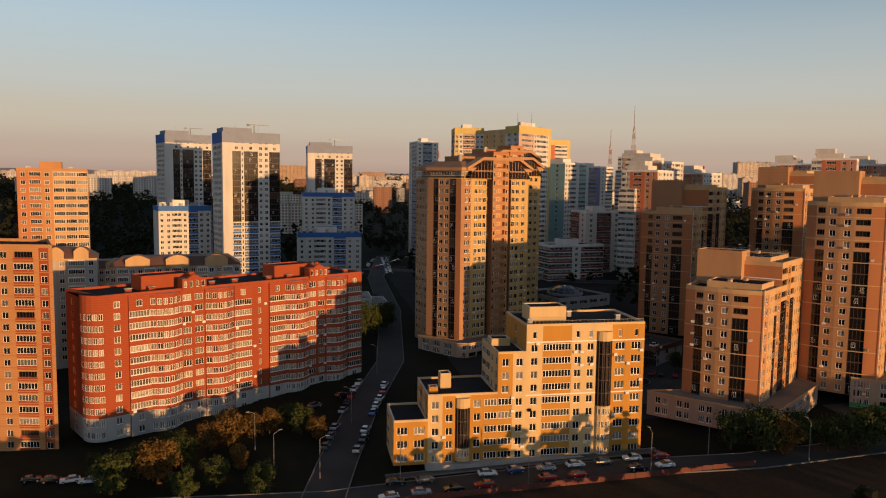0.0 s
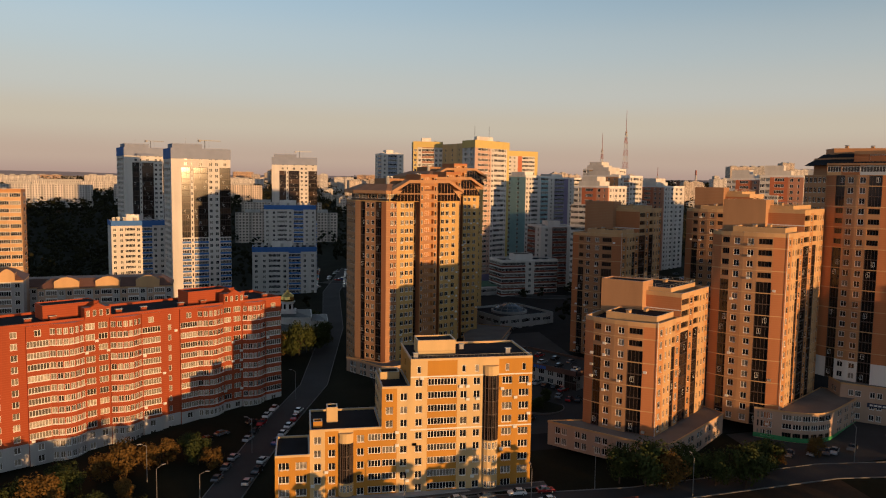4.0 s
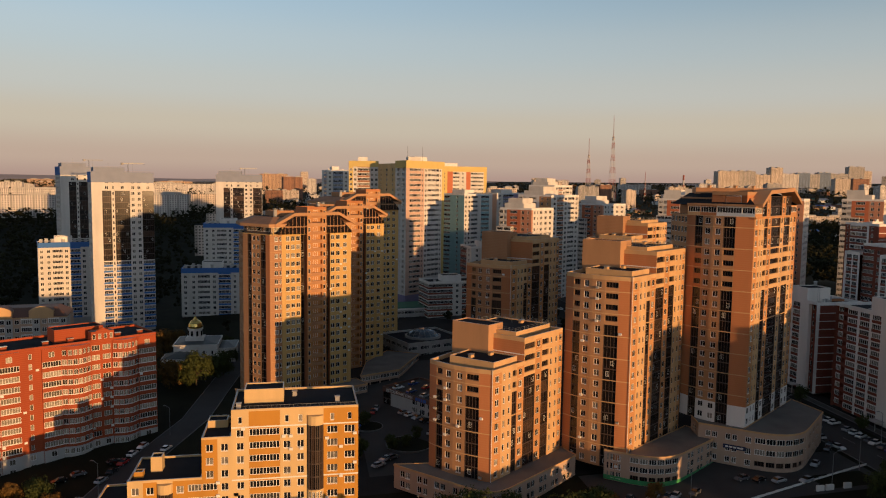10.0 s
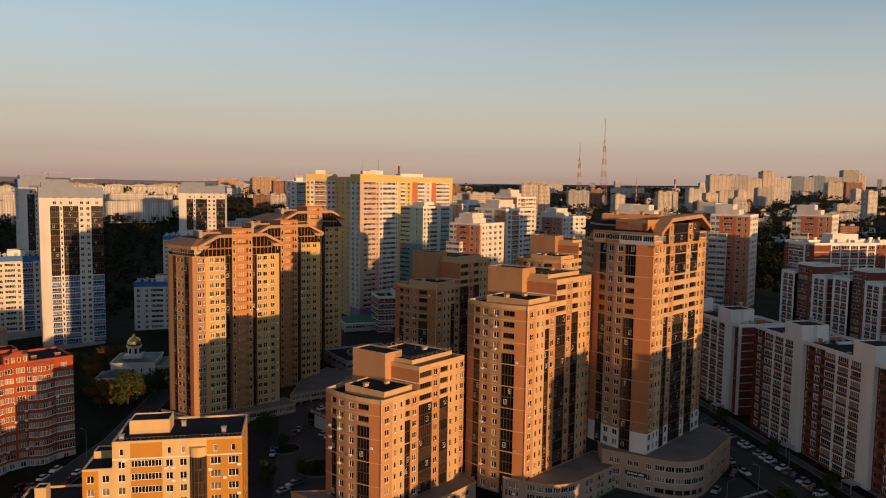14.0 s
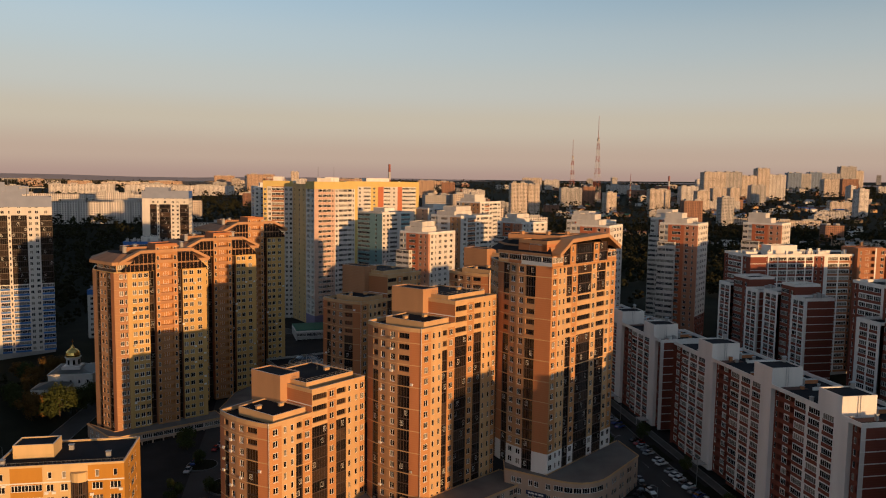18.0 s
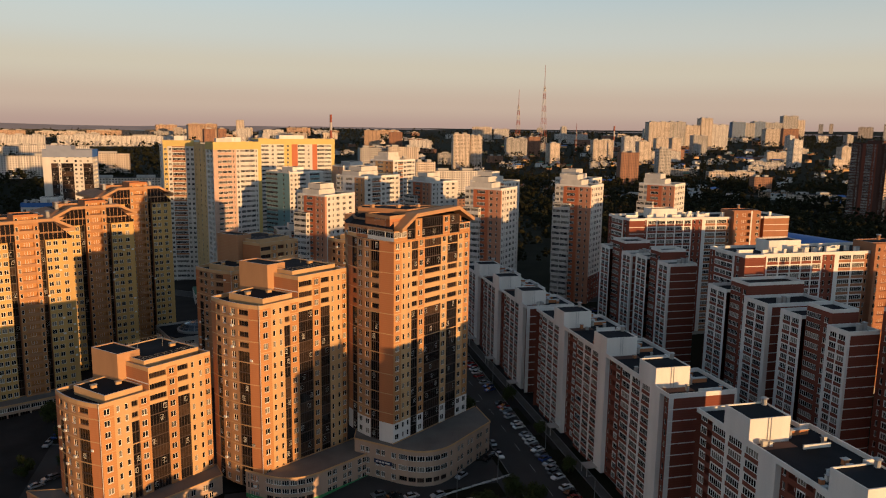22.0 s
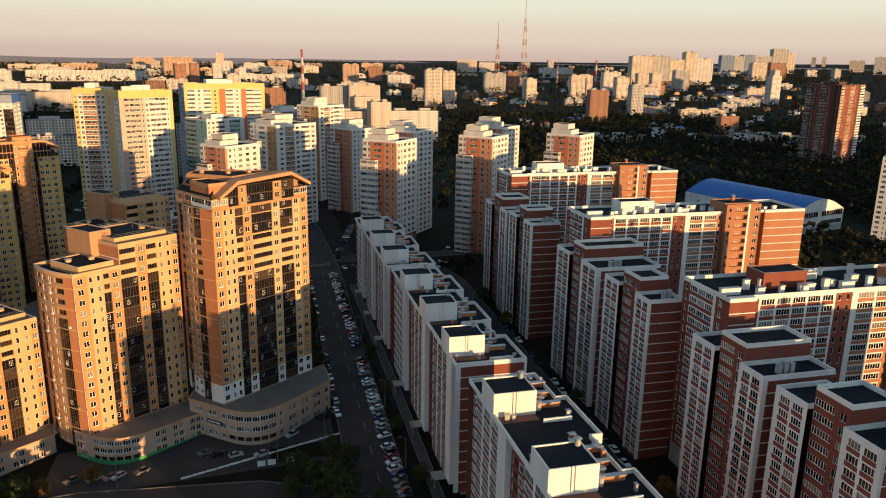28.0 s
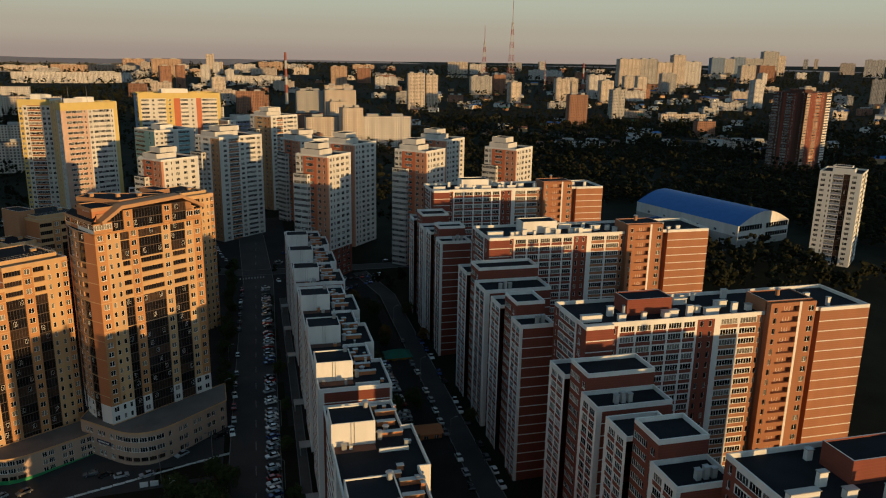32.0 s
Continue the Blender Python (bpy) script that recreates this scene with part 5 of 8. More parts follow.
# ---------------- comb blocks and cross slabs ----------------
def comb_block(ya, yt, yf, yend, x1, zr, near, label):
    """A white and brown block in three steps: low end to the north, tall middle, low end to the south."""
    x0, n, fh = 300.0, 16, 2.9
    z0 = zr - n * fh
    g = ground_z(305, yf)
    B = Building("apartment_block", (305, yend, g), label, "white and brown comb blocks", near=near, panes=True)
    lg = [(1.0, "b", WH), (2.4, "L", WH, BD), (0.4, "b", WH), (2.4, "L", WH, BD), (0.8, "b", WH)]
    B.facade((x0, ya), (x0, yt), z0, n, fh, lg)
    B.facade((x0 + 1.4, yt), (x0 + 1.4, yf), z0, n + 1, fh, [(2.8, "L", BD, BD), (2.0, "w", BD)], top=1.1)
    for yy, sg_ in ((yt, 1), (yf, -1)):
        m = Mesh()
        a_, b_ = ((x1, yy), (x0 + 1.4, yy)) if sg_ > 0 else ((x0 + 1.4, yy), (x1, yy))
        m.poly([(*a_, zr - 0.5), (*b_, zr - 0.5), (*b_, zr + 4.0), (*a_, zr + 4.0)], BD)
        part("gable_wall", m, B.ob)
    B.facade((x0, yf), (x0, yend), z0, n, fh, lg)
    B.facade((x0, yend), (x1, yend), z0, n, fh, [(0.9, "b", WH), (12, "b", BD)], bands=range(1, n + 1))
    B.facade((x1, yend), (x1, ya), z0, n, fh, [(2.4, "L", WH, BD), (2.0, "w", BD)] * 4)
    B.facade((x1, ya), (x0, ya), z0, n, fh, [(1, "b", BD), (1, "w", BD), (1, "b", BD)])
    low1 = [(x0, yend), (x1, yend), (x1, yf), (x0, yf)]
    low2 = [(x0, yt), (x1, yt), (x1, ya), (x0, ya)]
    mid = [(x0 + 1.4, yf), (x1, yf), (x1, yt), (x0 + 1.4, yt)]
    B.top_off(low1, zr, 1.0, WH, cap="trim_white")
    B.top_off(low2, zr, 1.0, WH, cap="trim_white")
    m = Mesh()
    m.prism([(x1 - 0.05, yf + 0.05), (x1 - 0.05, yt - 0.05), (x0 + 3.0, yt - 0.05), (x0 + 3.0, yf + 0.05)], zr - 0.5, zr + 4.0, BD, "bitumen")
    part("upper_storey", m, B.ob)
    B.top_off(mid, zr + 4.0, 1.0, WH, cap="trim_white")
    base = Mesh()
    base.prism(inset([(x0, yend), (x1, yend), (x1, ya), (x0, ya)], 0.4), g - 1.5, z0, "concrete", cap=False)
    part("plinth", base, B.ob)
    for dx, dy, hgt in ((6, 3, 2.0), (7.6, 3, 2.4), (9.2, 3, 2.0)):
        if x0 + dx < x1 - 0.8:
            m = Mesh()
            m.box(x0 + dx - 0.5, x0 + dx + 0.5, yend + dy - 0.5, yend + dy + 0.5, zr, zr + hgt, "plaster_grey")
            m.box(x0 + dx - 0.6, x0 + dx + 0.6, yend + dy - 0.6, yend + dy + 0.6, zr + hgt, zr + hgt + 0.12, "zinc", bottom=True)
            part("roof_vent", m, B.ob)
    B.done()


comb_block(272, 263, 252, 244, 313, 47.0, 0, "white and brown comb block with stepped roof")
comb_block(240, 231, 223, 215, 312, 48.0, 0, "white and brown comb block with dark brick end")
comb_block(189.5, 179, 170, 158.5, 322, 46.0, 70, "white and brown comb block with wide brick end")
comb_block(153, 144, 134.5, 126.8, 310, 46.0, 110, "white and brown comb block with dark brick end wall")
comb_block(106, 97, 88, 80, 318, 44.5, 70, "white and brown comb block with roof vents")
comb_block(76, 67, 58, 49, 312, 44.5, 60, "white and brown comb block with stepped roof")


def cross_slab(ys, zr, xe, near, label, xw=309.0, n=16):
    """A long slab across: brown corner at its west, white loggias, a tall brick stair bay, a brick end."""
    fh = 2.9
    z0 = zr - n * fh
    g = ground_z(350, ys)
    B = Building("apartment_block", (345, ys, g), label, "white and brown cross slabs", near=near, panes=True)
    OB = "brick_rust"
    yn = ys + 20
    x1, x2, x3, x4, x5 = xw + 7.5, xw + 38.0, xw + 52.0, xw + 66.0, xe
    B.facade((xw, yn), (xw, ys), z0, n, fh, [(2.2, "n", BD), (2.4, "L", WH, BD), (2.4, "L", WH, BD), (2.4, "L", WH, BD), (0.8, "b", WH), (2.6, "w", BD), (1.4, "b", BD)])
    B.facade((xw, ys), (x1, ys), z0, n, fh, [(1, "b", BD)], bands=range(1, n))
    s2 = ys + 1.6
    B.facade((x1, s2), (x2, s2), z0, n, fh, [(1.6, "n", BD), (0.5, "b", WH), (3.6, "L", WH, BD), (0.4, "b", WH), (3.6, "L", WH, BD), (0.4, "b", WH), (3.4, "L", WH, BD), (0.4, "b", WH), (3.4, "L", WH, BD), (0.4, "b", WH), (3.0, "L", WH, BD), (0.5, "b", WH), (2.2, "n", BD), (2.2, "n", BD), (0.8, "b", WH)])
    B.facade((x2, s2), (x3, s2), z0, n, fh, [(0.6, "b", WH), (3.6, "L", WH, OB), (0.4, "b", WH), (3.6, "L", WH, OB), (1.6, "n", OB)])
    B.facade((x3, ys - 0.4), (x4, ys - 0.4), z0, n + 1, fh, [(2.6, "n", OB), (4.6, "O", OB, OB), (0.6, "b", WH), (1.4, "b", OB), (2.2, "w", OB)], top=0.8)
    B.facade((x4, s2 + 1.5), (x4 + 3.0, s2 + 1.5), z0, n, fh, [(1, "n", OB)])
    B.facade((x4 + 3.0, ys + 1.0), (x5, ys + 1.0), z0, n, fh, [(1, "b", OB)], bands=range(1, n))
    B.facade((x5, ys + 1.0), (x5, yn), z0, n, fh, [(3, "b", OB), (2, "w", OB), (3, "b", OB)], bands=range(1, n))
    B.facade((x5, yn), (xw, yn), z0, n, fh, [(2.4, "L", WH, BD), (2, "w", BD)] * 9)
    for x, a, b, zz in ((x1, ys, s2, zr), (x3, s2, ys - 0.4, zr + 3.7), (x4, ys - 0.4, s2 + 1.5, zr + 3.7), (x4 + 3.0, s2 + 1.5, ys + 1.0, zr)):
        m = Mesh()
        m.poly([(x, a, z0), (x, b, z0), (x, b, zz), (x, a, zz)], OB)
        part("return_wall", m, B.ob)
    B.top_off([(xw, s2), (x5, s2), (x5, yn), (xw, yn)], zr, 1.0, WH, cap="trim_white")
    r = Mesh()
    r.prism([(xw, ys), (x1, ys), (x1, s2 + 0.2), (xw, s2 + 0.2)], zr, zr + 1.0, WH, "trim_white")
    part("corner_parapet", r, B.ob)
    r = Mesh()
    r.prism([(x4 + 3.0, ys + 1.0), (x5, ys + 1.0), (x5, s2 + 0.2), (x4 + 3.0, s2 + 0.2)], zr, zr + 1.0, WH, "trim_white")
    part("end_parapet", r, B.ob)
    B.housing([(x3, ys + 1.3), (x4, ys + 1.3), (x4, ys + 10), (x3, ys + 10)], zr, zr + 3.9, OB, "stair_head", rim="trim_white")
    B.housing([(xw + 15, ys + 8), (xw + 28, ys + 8), (xw + 28, ys + 15), (xw + 15, ys + 15)], zr, zr + 4.4, BD if ys < 150 else WH, "lift_housing", rim="trim_white")
    for k, (dx, dy, w) in enumerate(((4, 6, 5.5), (12, 5, 2.0), (26, 5.5, 4.5), (33, 7, 1.5), (35, 7, 1.5), (38, 5, 4.0), (44, 10, 3.5), (50, 6, 1.6), (34, 14, 4.0), (70, 10, 4.0))):
        m = Mesh()
        m.box(xw + dx - w / 2, xw + dx + w / 2, ys + dy - 0.6, ys + dy + 0.6, zr, zr + 1.7, WH)
        m.box(xw + dx - w / 2 - 0.15, xw + dx + w / 2 + 0.15, ys + dy - 0.75, ys + dy + 0.75, zr + 1.7, zr + 1.85, "zinc", bottom=True)
        part("roof_vent", m, B.ob)
    rg = random.Random(int(ys))
    for k in range(16):
        dx, dy, w, hh = 10 + k * 4.3 + rg.uniform(-1, 1), rg.choice((3.2, 5.0, 9.0, 13.5, 16.5)), rg.choice((0.9, 1.2, 1.6)), rg.uniform(1.6, 2.8)
        if xw + dx < x3 - 1 or xw + dx > x4 + 4 and xw + dx < x5 - 2:
            m = Mesh()
            m.box(xw + dx - w / 2, xw + dx + w / 2, ys + dy - 0.45, ys + dy + 0.45, zr, zr + hh, WH)
            m.box(xw + dx - w / 2 - 0.12, xw + dx + w / 2 + 0.12, ys + dy - 0.6, ys + dy + 0.6, zr + hh, zr + hh + 0.14, "zinc", bottom=True)
            part("roof_vent", m, B.ob)
    m = Mesh()
    m.tube((x3 + 5, ys + 4, zr + 4.4), (x3 + 5, ys + 4, zr + 6.0), 0.6, 0.6, "brick_tan", 10)
    m.tube((x3 + 5, ys + 4, zr + 6.1), (x3 + 5, ys + 4, zr + 6.4), 0.9, 0.6, "zinc", 10)
    part("vent_drum", m, B.ob)
    base = Mesh()
    base.prism(inset([(xw, s2), (x5, s2), (x5, yn), (xw, yn)], 0.4), g - 2, z0, "concrete", cap=False)
    part("plinth", base, B.ob)
    B.done()


cross_slab(263.5, 59.0, 391.5, 0, "white and brown cross slab with orange brick end", n=18)
cross_slab(183.0, 56.5, 395.0, 40, "white and brown cross slab with orange brick stair bay and end", n=17)
cross_slab(105.5, 52.6, 394.0, 120, "long white and brown cross slab with orange brick stair bay", n=16)
cross_slab(29.0, 50.0, 385.0, 20, "white and brown cross slab with many roof vents", n=16)


# ---------------- land ----------------
g = Mesh()
xs = [-5000, -3500, -2500, -1700] + list(range(-1300, -300, 100)) + list(range(-300, 701, 25)) + [900, 1100, 1300, 1500, 1700, 2100, 2500, 3000, 3500, 4200, 5000]
ysl = [-1500, -700, -300] + list(range(-150, 701, 25)) + list(range(750, 1451, 50)) + [1600, 1800, 2100, 2500, 2900, 3400, 4000, 4900]
for i in range(len(xs) - 1):
    for j in range(len(ysl) - 1):
        q = [(xs[i], ysl[j]), (xs[i + 1], ysl[j]), (xs[i + 1], ysl[j + 1]), (xs[i], ysl[j + 1])]
        cx, cy = (xs[i] + xs[i + 1]) / 2, (ysl[j] + ysl[j + 1]) / 2
        mat = "soil" if cy < 142 and cx < 150 else ("asphalt_shaded" if 60 < cx < 240 and 165 < cy < 480 else "lawn")
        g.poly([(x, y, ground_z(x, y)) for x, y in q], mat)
solo("ground", g, "dark earth between the houses, with yards and grass darkened as in shade", "ground", kind="structure")


def ribbon(name, pts, w, mat, dz, label, kerbs=True):
    """A strip of road laid over the land along a line, with raised kerbs."""
    fine = []
    for a, b in zip(pts, pts[1:]):
        n = max(1, int(math.hypot(b[0] - a[0], b[1] - a[1]) / 6))
        fine += [lerp(a, b, k / n) for k in range(n)]
    fine.append(pts[-1])
    m, kl, kr = Mesh(), Mesh(), Mesh()
    L, R = [], []
    for i, p in enumerate(fine):
        a, b = fine[max(0, i - 1)], fine[min(len(fine) - 1, i + 1)]
        d = Vector((b[0] - a[0], b[1] - a[1])).normalized()
        n = Vector((-d.y, d.x))
        L.append((p[0] + n.x * w / 2, p[1] + n.y * w / 2))
        R.append((p[0] - n.x * w / 2, p[1] - n.y * w / 2))
    cross = 3
    def pt(i, t, up=0.0):
        q = lerp(L[i], R[i], t)
        return (q[0], q[1], ground_z(*q) + dz + up)
    for i in range(len(fine) - 1):
        for c in range(cross):
            m.poly([pt(i, c / cross), pt(i, (c + 1) / cross), pt(i + 1, (c + 1) / cross), pt(i + 1, c / cross)], mat)
        for km, t0, t1 in ((kl, -0.25 / w, 0.0), (kr, 1.0, 1 + 0.25 / w)):
            km.poly([pt(i, t0, 0.14), pt(i, t1, 0.14), pt(i + 1, t1, 0.14), pt(i + 1, t0, 0.14)], "kerb_stone")
            km.poly([pt(i, t1 if km is kl else t0, 0.14), pt(i, t1 if km is kl else t0, -0.1), pt(i + 1, t1 if km is kl else t0, -0.1), pt(i + 1, t1 if km is kl else t0, 0.14)], "kerb_stone")
            km.poly([pt(i, t0 if km is kl else t1, -0.1), pt(i, t0 if km is kl else t1, 0.14), pt(i + 1, t0 if km is kl else t1, 0.14), pt(i + 1, t0 if km is kl else t1, -0.1)], "kerb_stone")
    road = solo(name, m, label, "road", kind="structure")
    if kerbs:
        for km in (kl, kr):
            k = new("kerb", km.data("kerb"))
            k.parent = road
    return road


ribbon("road_street", [(224, -20), (227, 60), (229, 200), (232, 330), (229, 420), (214, 620)], 15, "asphalt", 0.08, "dark asphalt street beside the long slab, lined with parked cars")
ribbon("road_yard", [(291.5, 30), (292, 160), (293, 290), (285, 330)], 7, "asphalt", 0.09, "narrow asphalt yard road between the slabs")
ribbon("road_lane", [(0, 128), (8, 165), (17, 203), (30, 246), (40, 330), (43, 425), (60, 540)], 9, "asphalt", 0.10, "asphalt lane climbing past the red house")
ribbon("road_front", [(-120, 175), (-50, 158), (5, 147), (60, 149.0), (100, 145), (150, 147), (196, 140), (222, 128)], 8, "asphalt", 0.12, "asphalt road in front of the yellow house")
ribbon("road_avenue", [(40, 470), (150, 380), (226, 345), (270, 340), (400, 330)], 9, "asphalt", 0.11, "asphalt cross street between the towers")
ribbon("road_ring", [(380, 1330), (560, 1216), (725, 1057), (1000, 900), (1300, 820)], 22, "paving", 0.2, "wide pale road through the woods", kerbs=False)
ribbon("pavement_street", [(240.6, 20), (242, 110), (242.8, 200), (243, 300)], 2.6, "paving", 0.16, "paved walk along the foot of the slab")
ribbon("pavement_yellow", [(18, 154.6), (60, 155.2), (82, 155.2)], 2.2, "paving", 0.2, "paved walk in front of the yellow house")


def patch(name, x0, x1, y0, y1, mat, dz, label):
    m = Mesh()
    nx, ny = max(1, int((x1 - x0) / 8)), max(1, int((y1 - y0) / 8))
    for i in range(nx):
        for j in range(ny):
            q = [(x0 + (x1 - x0) * (i + a) / nx, y0 + (y1 - y0) * (j + b) / ny) for a, b in ((0, 0), (1, 0), (1, 1), (0, 1))]
            m.poly([(x, y, ground_z(x, y) + dz) for x, y in q], mat)
    return solo(name, m, label, "ground", kind="structure")


patch("parking_forecourt", 140, 219, 150, 174, "asphalt", 0.05, "asphalt forecourt with parked cars before the podium")
patch("parking_court", 84, 128, 186, 300, "asphalt", 0.05, "dark asphalt car park behind the corner towers")
patch("yard_asphalt", 265, 288.0, 120, 330, "asphalt_shaded", 0.05, "asphalt yard with parked cars between the slabs")
patch("yard_asphalt", 265, 288.0, 20, 118, "lawn", 0.05, "grass and paths in the yard, darkened as in shade")
patch("yard_lawn", 268, 284.0, 236, 290, "lawn", 0.09, "lawn in the yard, darkened as in shade")
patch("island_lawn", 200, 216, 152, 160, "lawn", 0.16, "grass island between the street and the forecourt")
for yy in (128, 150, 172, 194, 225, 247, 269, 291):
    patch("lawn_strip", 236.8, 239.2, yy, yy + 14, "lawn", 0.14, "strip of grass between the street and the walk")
lm = Mesh()
for k in range(30):
    y = -5 + k * 14
    x = 227.5 + (y - 60) * 0.012
    lm.poly([(x - 0.08, y, ground_z(x, y) + 0.1), (x + 0.08, y, ground_z(x, y) + 0.1), (x + 0.08, y + 5, ground_z(x, y + 5) + 0.1), (x - 0.08, y + 5, ground_z(x, y + 5) + 0.1)], "road_paint")
solo("road_marking", lm, "worn white lane dashes on the street", "road marking", kind="stuff")
cw = Mesh()
for k in range(9):
    x = 222.5 + k * 1.5
    cw.poly([(x, 334, ground_z(x, 334) + 0.1), (x + 0.6, 334, ground_z(x, 334) + 0.1), (x + 0.6, 337, ground_z(x, 337) + 0.1), (x, 337, ground_z(x, 337) + 0.1)], "road_paint")
solo("road_marking", cw, "white zebra crossing on the street", "road marking", kind="stuff")


# ---------------- mid-distance houses ----------------
def tower(name, label, o, ux, w, d, z0, n, fh, front, left, right=None, group="", top_mat="plaster_white", par=1.0, hous=True, hmat="plaster_white", bands=(), near=0, band_mat="trim_white", foot=None):
    P = foot or rect_pts(o, ux, w, d)
    B = Building(name, (P[0][0], P[0][1], min(z0, ground_z(*P[0]))), label, group, near=near)
    B.facade(P[0], P[1], z0, n, fh, front, bands=bands, band_mat=band_mat)
    B.facade(P[1], P[2], z0, n, fh, right or left, bands=bands, band_mat=band_mat)
    B.facade(P[2], P[3], z0, n, fh, [(1, "b", left[0][2])])
    B.facade(P[3], P[0], z0, n, fh, left, bands=bands, band_mat=band_mat)
    zt = z0 + n * fh
    B.top_off(P, zt, par, top_mat)
    base = Mesh()
    base.prism(inset(P, 0.3), z0 - 8, z0, "concrete", cap=False)
    part("plinth", base, B.ob)
    if hous:
        B.housing(rel(P, 0.3, 0.62, 0.3, 0.75), zt, zt + 3.6, hmat)
        for k in range(4):
            q = rel(P, 0.15 + 0.2 * k, 0.2 + 0.2 * k, 0.25 + 0.12 * (k % 3), 0.4)[0]
            vent(B, q[0], q[1], zt, 1.3, 1.4, "plaster_grey", ux)
    return B, P, zt


PW, PB, GB = "panel_white", "panel_blue", "panel_greyblue"
def half_dark(f, n):
    return "w" if f >= n - 2 else ("D" if f > n * 0.45 else "L")


def blue_tower(o, ux, w, d, z0, n, label):
    front = [(3.8, "b", PW), (3.4, half_dark, PW, PB), (1.2, "n", PW), (5.6, half_dark, PW, PB), (2.3, "w", PW), (2.3, "w", PW), (4.4, half_dark, PW, PB)]
    left = [(2, "w", PW), (3, "O", PW, PW), (2, "w", PW), (3, "O", PW, PW), (2, "b", PW)]
    B, P, zt = tower("apartment_tower", label, o, ux, w, d, z0, n, 3.0, front, left, group="blue and white towers", par=0.4, hous=False)
    m = Mesh()
    Q = inset(P, -0.12)
    for i in range(4):
        j = (i + 1) % 4
        m.poly([(*Q[i], zt - 1.8), (*Q[j], zt - 1.8), (*Q[j], zt + 3.6), (*Q[i], zt + 3.6)], GB if i in (0, 2) else PB)
    part("attic_band", m, B.ob, "lilac-grey and blue attic band")
    r = Mesh()
    r.poly([(*q, zt + 3.0) for q in Q], "bitumen")
    part("roof_deck", r, B.ob)
    B.housing(rel(P, 0.05, 0.55, 0.2, 0.8), zt + 3.0, zt + 6.0, GB, "lift_housing", rim="plaster_grey")
    q = rel(P, 0.62, 0.7, 0.35, 0.5)[0]
    m = Mesh()
    m.tube((*q, zt + 3.0), (*q, zt + 8.2), 0.25, 0.2, "lamp_metal", 6)
    m.box(-3.0, 8.5, -0.15, 0.15, 0, 0.35, "lamp_metal", Matrix.Translation((*q, zt + 8.0)) @ Matrix.Rotation(radians(ux + 8), 4, "Z"), bottom=True)
    m.box(-3.4, -2.2, -0.5, 0.5, -0.6, 0.5, "concrete", Matrix.Translation((*q, zt + 8.0)) @ Matrix.Rotation(radians(ux + 8), 4, "Z"), bottom=True)
    part("roof_crane", m, B.ob, "small roof crane with a level jib")
    for k in range(3):
        q = rel(P, 0.3 + 0.2 * k, 0.4 + 0.2 * k, 0.4, 0.5)[0]
        m = Mesh()
        m.tube((*q, zt + 2.5), (*q, zt + 9), 0.06, 0.04, "lamp_metal", 5)
        part("antenna", m, B.ob)
    B.done()


blue_tower((-38.3, 388.5), 19, 29.6, 22, -3.0, 26, "white high-rise with dark glass strips and blue loggias")
blue_tower((-83, 491), 24, 29, 22, -2.0, 27, "second white high-rise with dark glass strips, partly hidden")
blue_tower((5.5, 541), 2, 32, 24, -2.0, 26, "third white high-rise with dark glass strips and lilac band")


def blue_low(o, ux, w, d, z0, n, label):
    fr = [(2.2, "w", PW), (2.2, "w", PW), (3.4, "L", PW, PW), (2.2, "w", PW), (3.4, "L", PW, PB), (2.2, "w", PW), (2.2, "w", PW)]
    B, P, zt = tower("apartment_house", label, o, ux, w, d, z0, n, 3.0, fr, [(2, "w", PW), (3, "b", PW), (2, "w", PW)], group="blue and white low blocks", par=0.3)
    for i in (0, 1, 3):
        B.strip(P[i], P[(i + 1) % 4], zt - 2.2, zt + 0.6, 0.15, PB)
    for k in range(9):
        q = rel(P, 0.06 + 0.1 * k, 0.1 + 0.1 * k, 0.2 + 0.3 * (k % 2), 0.5)[0]
        vent(B, q[0], q[1], zt, 2.0, 1.6, "plaster_grey", ux)
    B.done()


blue_low((-76, 425), 19, 28, 18, -3.0, 14, "white twelve-storey block with a blue attic")
blue_low((2, 497), 2, 34, 20, -2.0, 16, "white mid-rise block with a blue attic and roof vents")
blue_low((-1.3, 424.3), 2, 36, 18, -2.5, 9, "white nine-storey block with a blue attic")

YP, PP, OP, VP = "panel_yellow", "plaster_pink", "panel_orange", "panel_violet"
SA = "panel_pink"
B, P, zt = tower("apartment_tower", "white and yellow high-rise with red-brown loggia bands", (95.0, 455.4), -6, 18.5, 20, -1, 29, 3.05, [(2.2, "w", YP), (2.2, "w", PW), (6.4, "L", PW, ("panel_white", "brick_rust", 6)), (2.2, "w", PW), (2.2, "w", PW)], [(2, "w", GB), (3, "O", SA, SA), (2, "w", GB)], right=[(2, "w", "plaster_pale"), (2, "n", "plaster_pale"), (2, "w", "plaster_pale")], group="white and yellow high-rises", top_mat=PW)
for i in (0, 3):
    B.strip(P[i], P[(i + 1) % 4], zt - 2.6, zt + 1.0, 0.12, YP)
B.facade((113.2, 453.4), (121.6, 433.2), -1, 28, 3.05, [(2, "n", "plaster_pale"), (2, "w", "plaster_pale"), (2, "n", "plaster_pale")], top=2.4, name="link_wall")
B.done()
B, P, zt = tower("apartment_tower", "white and blue-grey tower behind the yellow high-rises", (84, 538), 10, 17, 17, -1, 28, 3.0, [(2, "w", PW), (3, "L", GB, GB), (2, "w", PW)], [(2, "w", PW), (3, "L", GB, GB)], group="white towers")
B.done()
